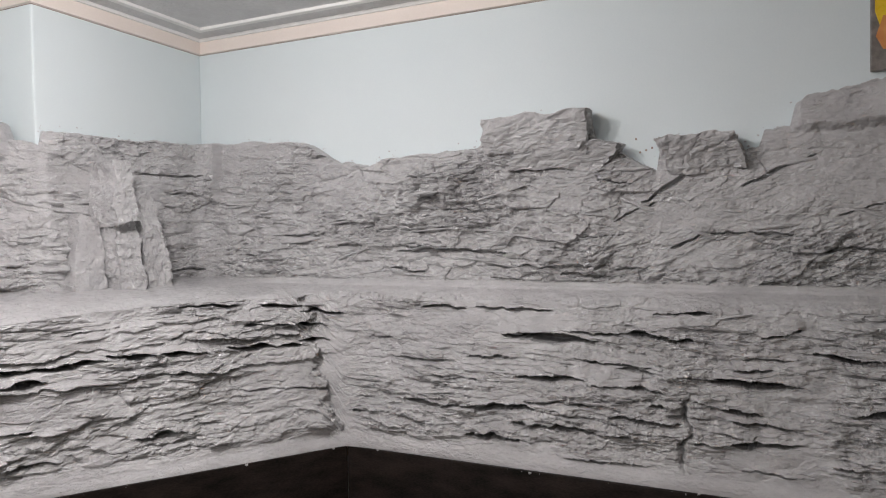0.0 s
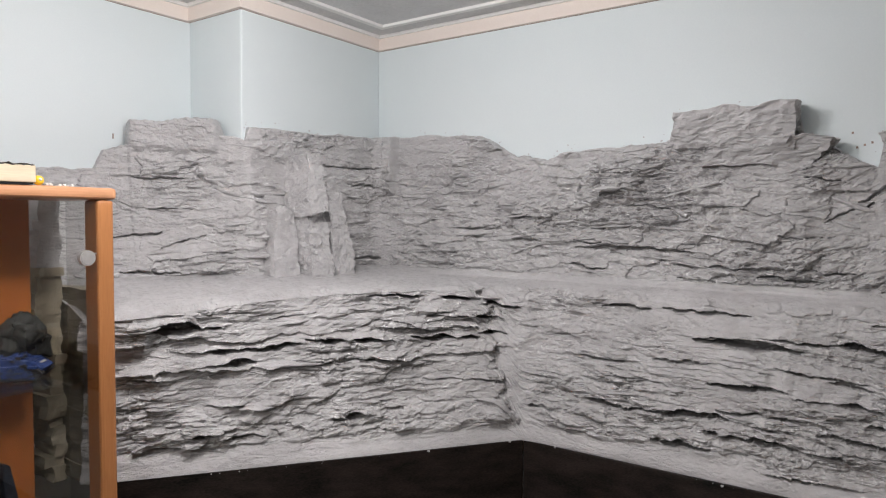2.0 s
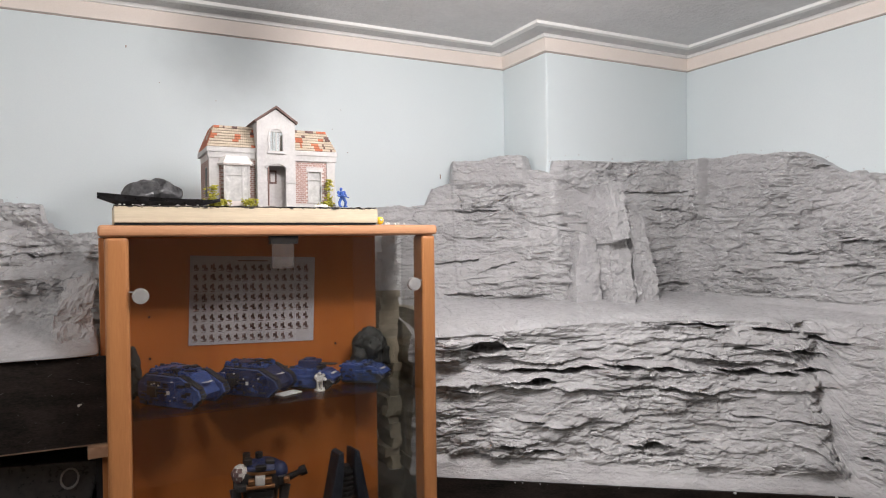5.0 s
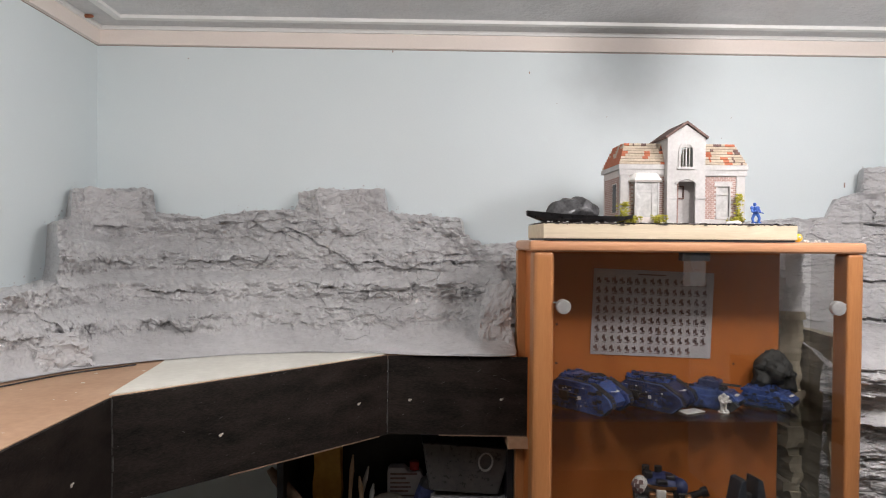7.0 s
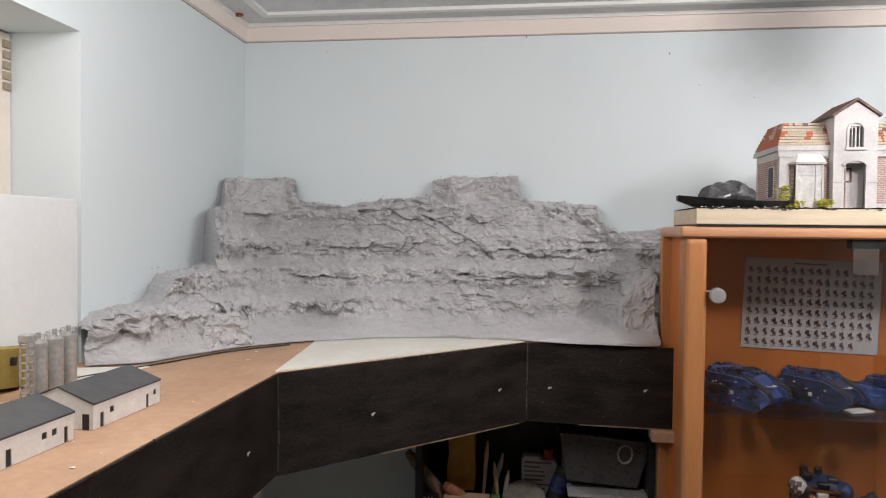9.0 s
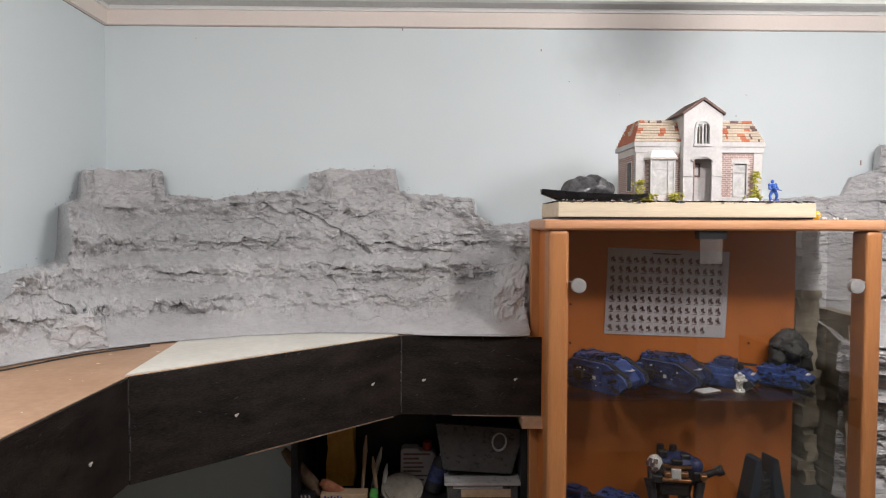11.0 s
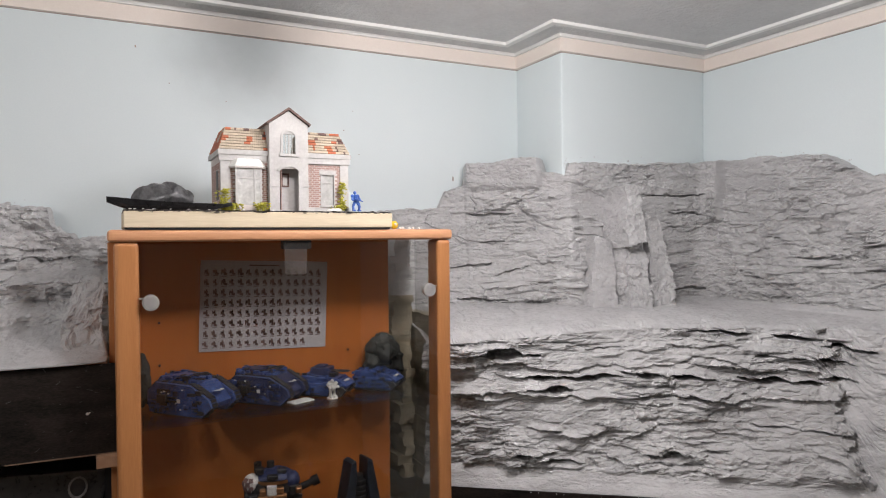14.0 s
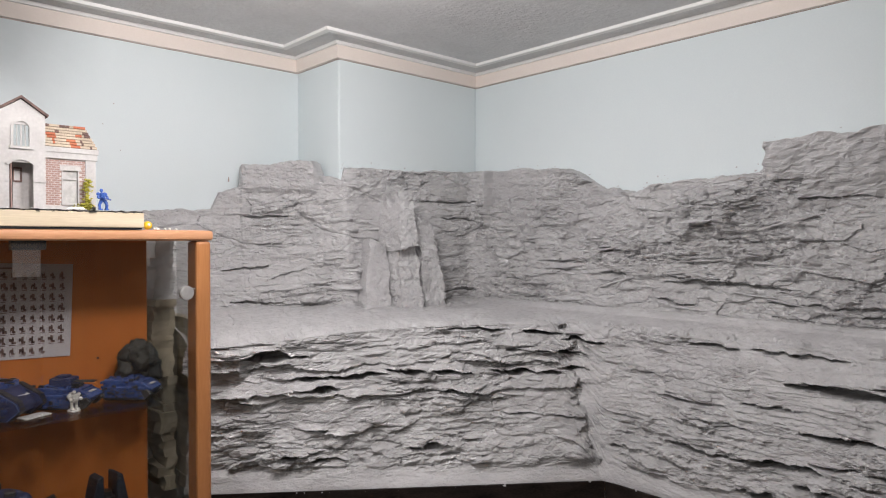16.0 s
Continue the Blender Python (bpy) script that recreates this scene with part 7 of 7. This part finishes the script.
bevel(bm, 0.001, 1)
part("body", bm, M["card"], bx)
for k in range(6):
    part("print_bar", bms((-0.045 + 0.008 * k, -0.0405 + 0.008 * k, -0.0208, -0.0198, 0.003, 0.023 - 0.003 * (k % 2))), M["navy_pack"], bx)
st = thing("striped_pack", "black packet with slanting white stripes", "packet", at=(0.612, -0.236, SZ))
part("body", bms((-0.018, 0.018, -0.018, 0.018, 0, 0.026)), M["dark_plastic"], st)
for k in range(3):
    bm = bmesh.new()
    prism(bm, [(-0.014 + 0.010 * k, 0.004), (-0.010 + 0.010 * k, 0.004), (-0.013 + 0.010 * k, 0.023), (-0.017 + 0.010 * k, 0.023)], -0.0188, -0.0178, "y")
    part("stripe", bm, M["paper"], st)
bm = bms((-0.010, 0.010, -0.016, 0.016, 0, 0.028))
bevel(bm, 0.002, 1)
ob = piece("green_pack", bm, M["green"], "bright green small packet", "packet")
ob.location = (0.778, -0.236, SZ)
bm = bmesh.new()
cyl(bm, (0, 0, 0), 0.050, 0.004, 28, 0.054)
cyl(bm, (0, 0, 0.004), 0.046, 0.004, 28)
ob = piece("clear_lid", bm, M["dull_lid"], "cloudy round plastic lid leaning in the shelf", "lid")
ob.matrix_basis = pose(0.850, -0.215, SZ + 0.022, 24, -10, 25)
for k, (x, lean, h) in enumerate(((0.742, 4, 0.15), (0.766, 13, 0.125), (0.782, -6, 0.10), (0.796, 9, 0.085))):
    bm = bmesh.new()
    cyl(bm, (0, 0, 0), 0.004, h * 0.7, 8, 0.006)
    cyl(bm, (0, 0, h * 0.7), 0.007, h * 0.3, 8, 0.002)
    ob = piece("hobby_brush", bm, M["clear_plastic"] if k % 2 else M["card"], "thin hobby brush leaning in the shelf", "brush", group="hobby brushes")
    ob.matrix_basis = pose(x, -0.17 - 0.01 * k, SZ, 0, lean, 0)


# ---- picture on the east wall, marks and chips ----
pic = thing("poster", "yellow, orange and grey printed picture on the wall", "poster")
bm = bms((EAST - 0.016, EAST - 0.002, -2.80, -2.247, 2.068, 2.349))
bevel(bm, 0.002, 1)
part("canvas", bm, M["grey_art"], pic)
bm = bmesh.new()
prism(bm, [(-2.79, 2.16), (-2.265, 2.165), (-2.2545, 2.20), (-2.2545, 2.342), (-2.79, 2.342)], EAST - 0.0172, EAST - 0.0165, "x")
part("yellow_area", bm, M["yellow"], pic)
bm = bmesh.new()
prism(bm, [(-2.79, 2.11), (-2.27, 2.115), (-2.256, 2.145), (-2.27, 2.19), (-2.79, 2.19)], EAST - 0.0185, EAST - 0.0175, "x")
part("orange_area", bm, M["orange_art"], pic)

bm = bmesh.new()
rng = random.Random(77)
for _ in range(6):
    box(bm, -0.0010, 0.0010, -0.0012, 0.0012, -0.0011, 0.0011, pose(rng.uniform(0.2, 2.2), -0.0008, rng.uniform(2.0, 2.33), 0, rng.uniform(0, 90), 0))
for x, z, h in ((2.165, 1.975, 0.007), (1.235, 2.29, 0.003), (0.84, 2.345, 0.003)):
    box(bm, -0.0015, 0.0015, -0.0012, 0.001, -h, h, pose(x, -0.0008, z))
for y, z in ((-1.73, 1.955), (-1.755, 1.925), (-1.77, 1.93), (-1.74, 1.92)):
    box(bm, EAST - 0.0012, EAST + 0.001, y - 0.0022, y + 0.0022, z - 0.003, z + 0.002)
piece("wall_flecks", bm, M["joint_line"], "small dark nail holes and plaster flecks", "flecks", "stuff")
bm = bmesh.new()
ball(bm, (0.03, -0.112, CEIL - 0.004), 0.012, 2, (1.3, 0.6, 0.5))
roughen(bm, 0.003, 60)
piece("loose_chip", bm, M["rust"], "rusty brown chip at the bead moulding", "chip")

# dabs of rock paint on the walls above the skyline, plaster crumbs along the foot of the cliff
rng = random.Random(404)
bm = bmesh.new()
for _ in range(150):
    q_ = rng.uniform(2.10, 5.1)
    z_ = float(np.interp(q_, *np.array(SKY).T)) + rng.uniform(0.002, 0.012) + 0.022 * rng.random() ** 4
    if q_ < 2.40:
        at_, thin = (q_, -0.0015, z_), (1.0, 0.25, 0.7)
    elif 2.62 < q_ < 3.22:
        at_, thin = (q_ - 0.21, PIL_Y - 0.0015, z_), (1.0, 0.25, 0.7)
    elif q_ > 3.3:
        at_, thin = (EAST - 0.0015, 3.01 - q_, z_), (0.25, 1.0, 0.7)
    else:
        continue
    ball(bm, at_, rng.uniform(0.0008, 0.0042) * (0.4 + 0.6 * rng.random()), 1, thin)
for _ in range(90):
    q_ = rng.uniform(0.12, 1.9)
    z_ = float(np.interp(q_, *np.array(L_SKY).T)) + rng.uniform(0.002, 0.012) + 0.02 * rng.random() ** 4
    at_, thin = ((q_ - 0.8, -0.0015, z_), (1.0, 0.25, 0.7)) if q_ > 0.83 else ((0.0015, q_ - 0.8, z_), (0.25, 1.0, 0.7))
    ball(bm, at_, rng.uniform(0.0008, 0.004) * (0.4 + 0.6 * rng.random()), 1, thin)
roughen(bm, 0.0012, 240)
piece("paint_dabs", bm, M["rock"], "flecks of grey rock paint on the walls", "paint", "stuff")
bm = bmesh.new()
for k in range(26):
    u_ = rng.random()
    x_, y_ = (1.905 + 0.83 * u_, -0.385 - 0.623 * u_) if k % 2 else (2.738 + 0.005 * u_, -1.01 - 1.4 * u_)
    ball(bm, (x_ - 0.002, y_ - 0.002, 1.149 + rng.uniform(-0.004, 0.002)), 0.0008 + 0.0036 * rng.random() ** 3, 1, (1, 1, 0.8))
roughen(bm, 0.0015, 200)
piece("plaster_crumbs", bm, M["rock"], "crumbs of painted plaster along the fascia edge", "crumbs", "stuff")

# cable along the foot of the rock
cu = bpy.data.curves.new("cable", "CURVE")
cu.dimensions, cu.bevel_depth = "3D", 0.0016
sp = cu.splines.new("BEZIER")
way = [(0.060, -0.93), (0.125, -0.80), (0.170, -0.715), (0.235, -0.585), (0.325, -0.485)]
sp.bezier_points.add(len(way) - 1)
for p, (x, y) in zip(sp.bezier_points, way):
    p.co = (x, y - 0.012, TZ + 0.0018)
    p.handle_left_type = p.handle_right_type = "AUTO"
cu.materials.append(M["dark_plastic"])
tagged(new("cable", cu), "thin black cable lying along the rock foot", "cable")
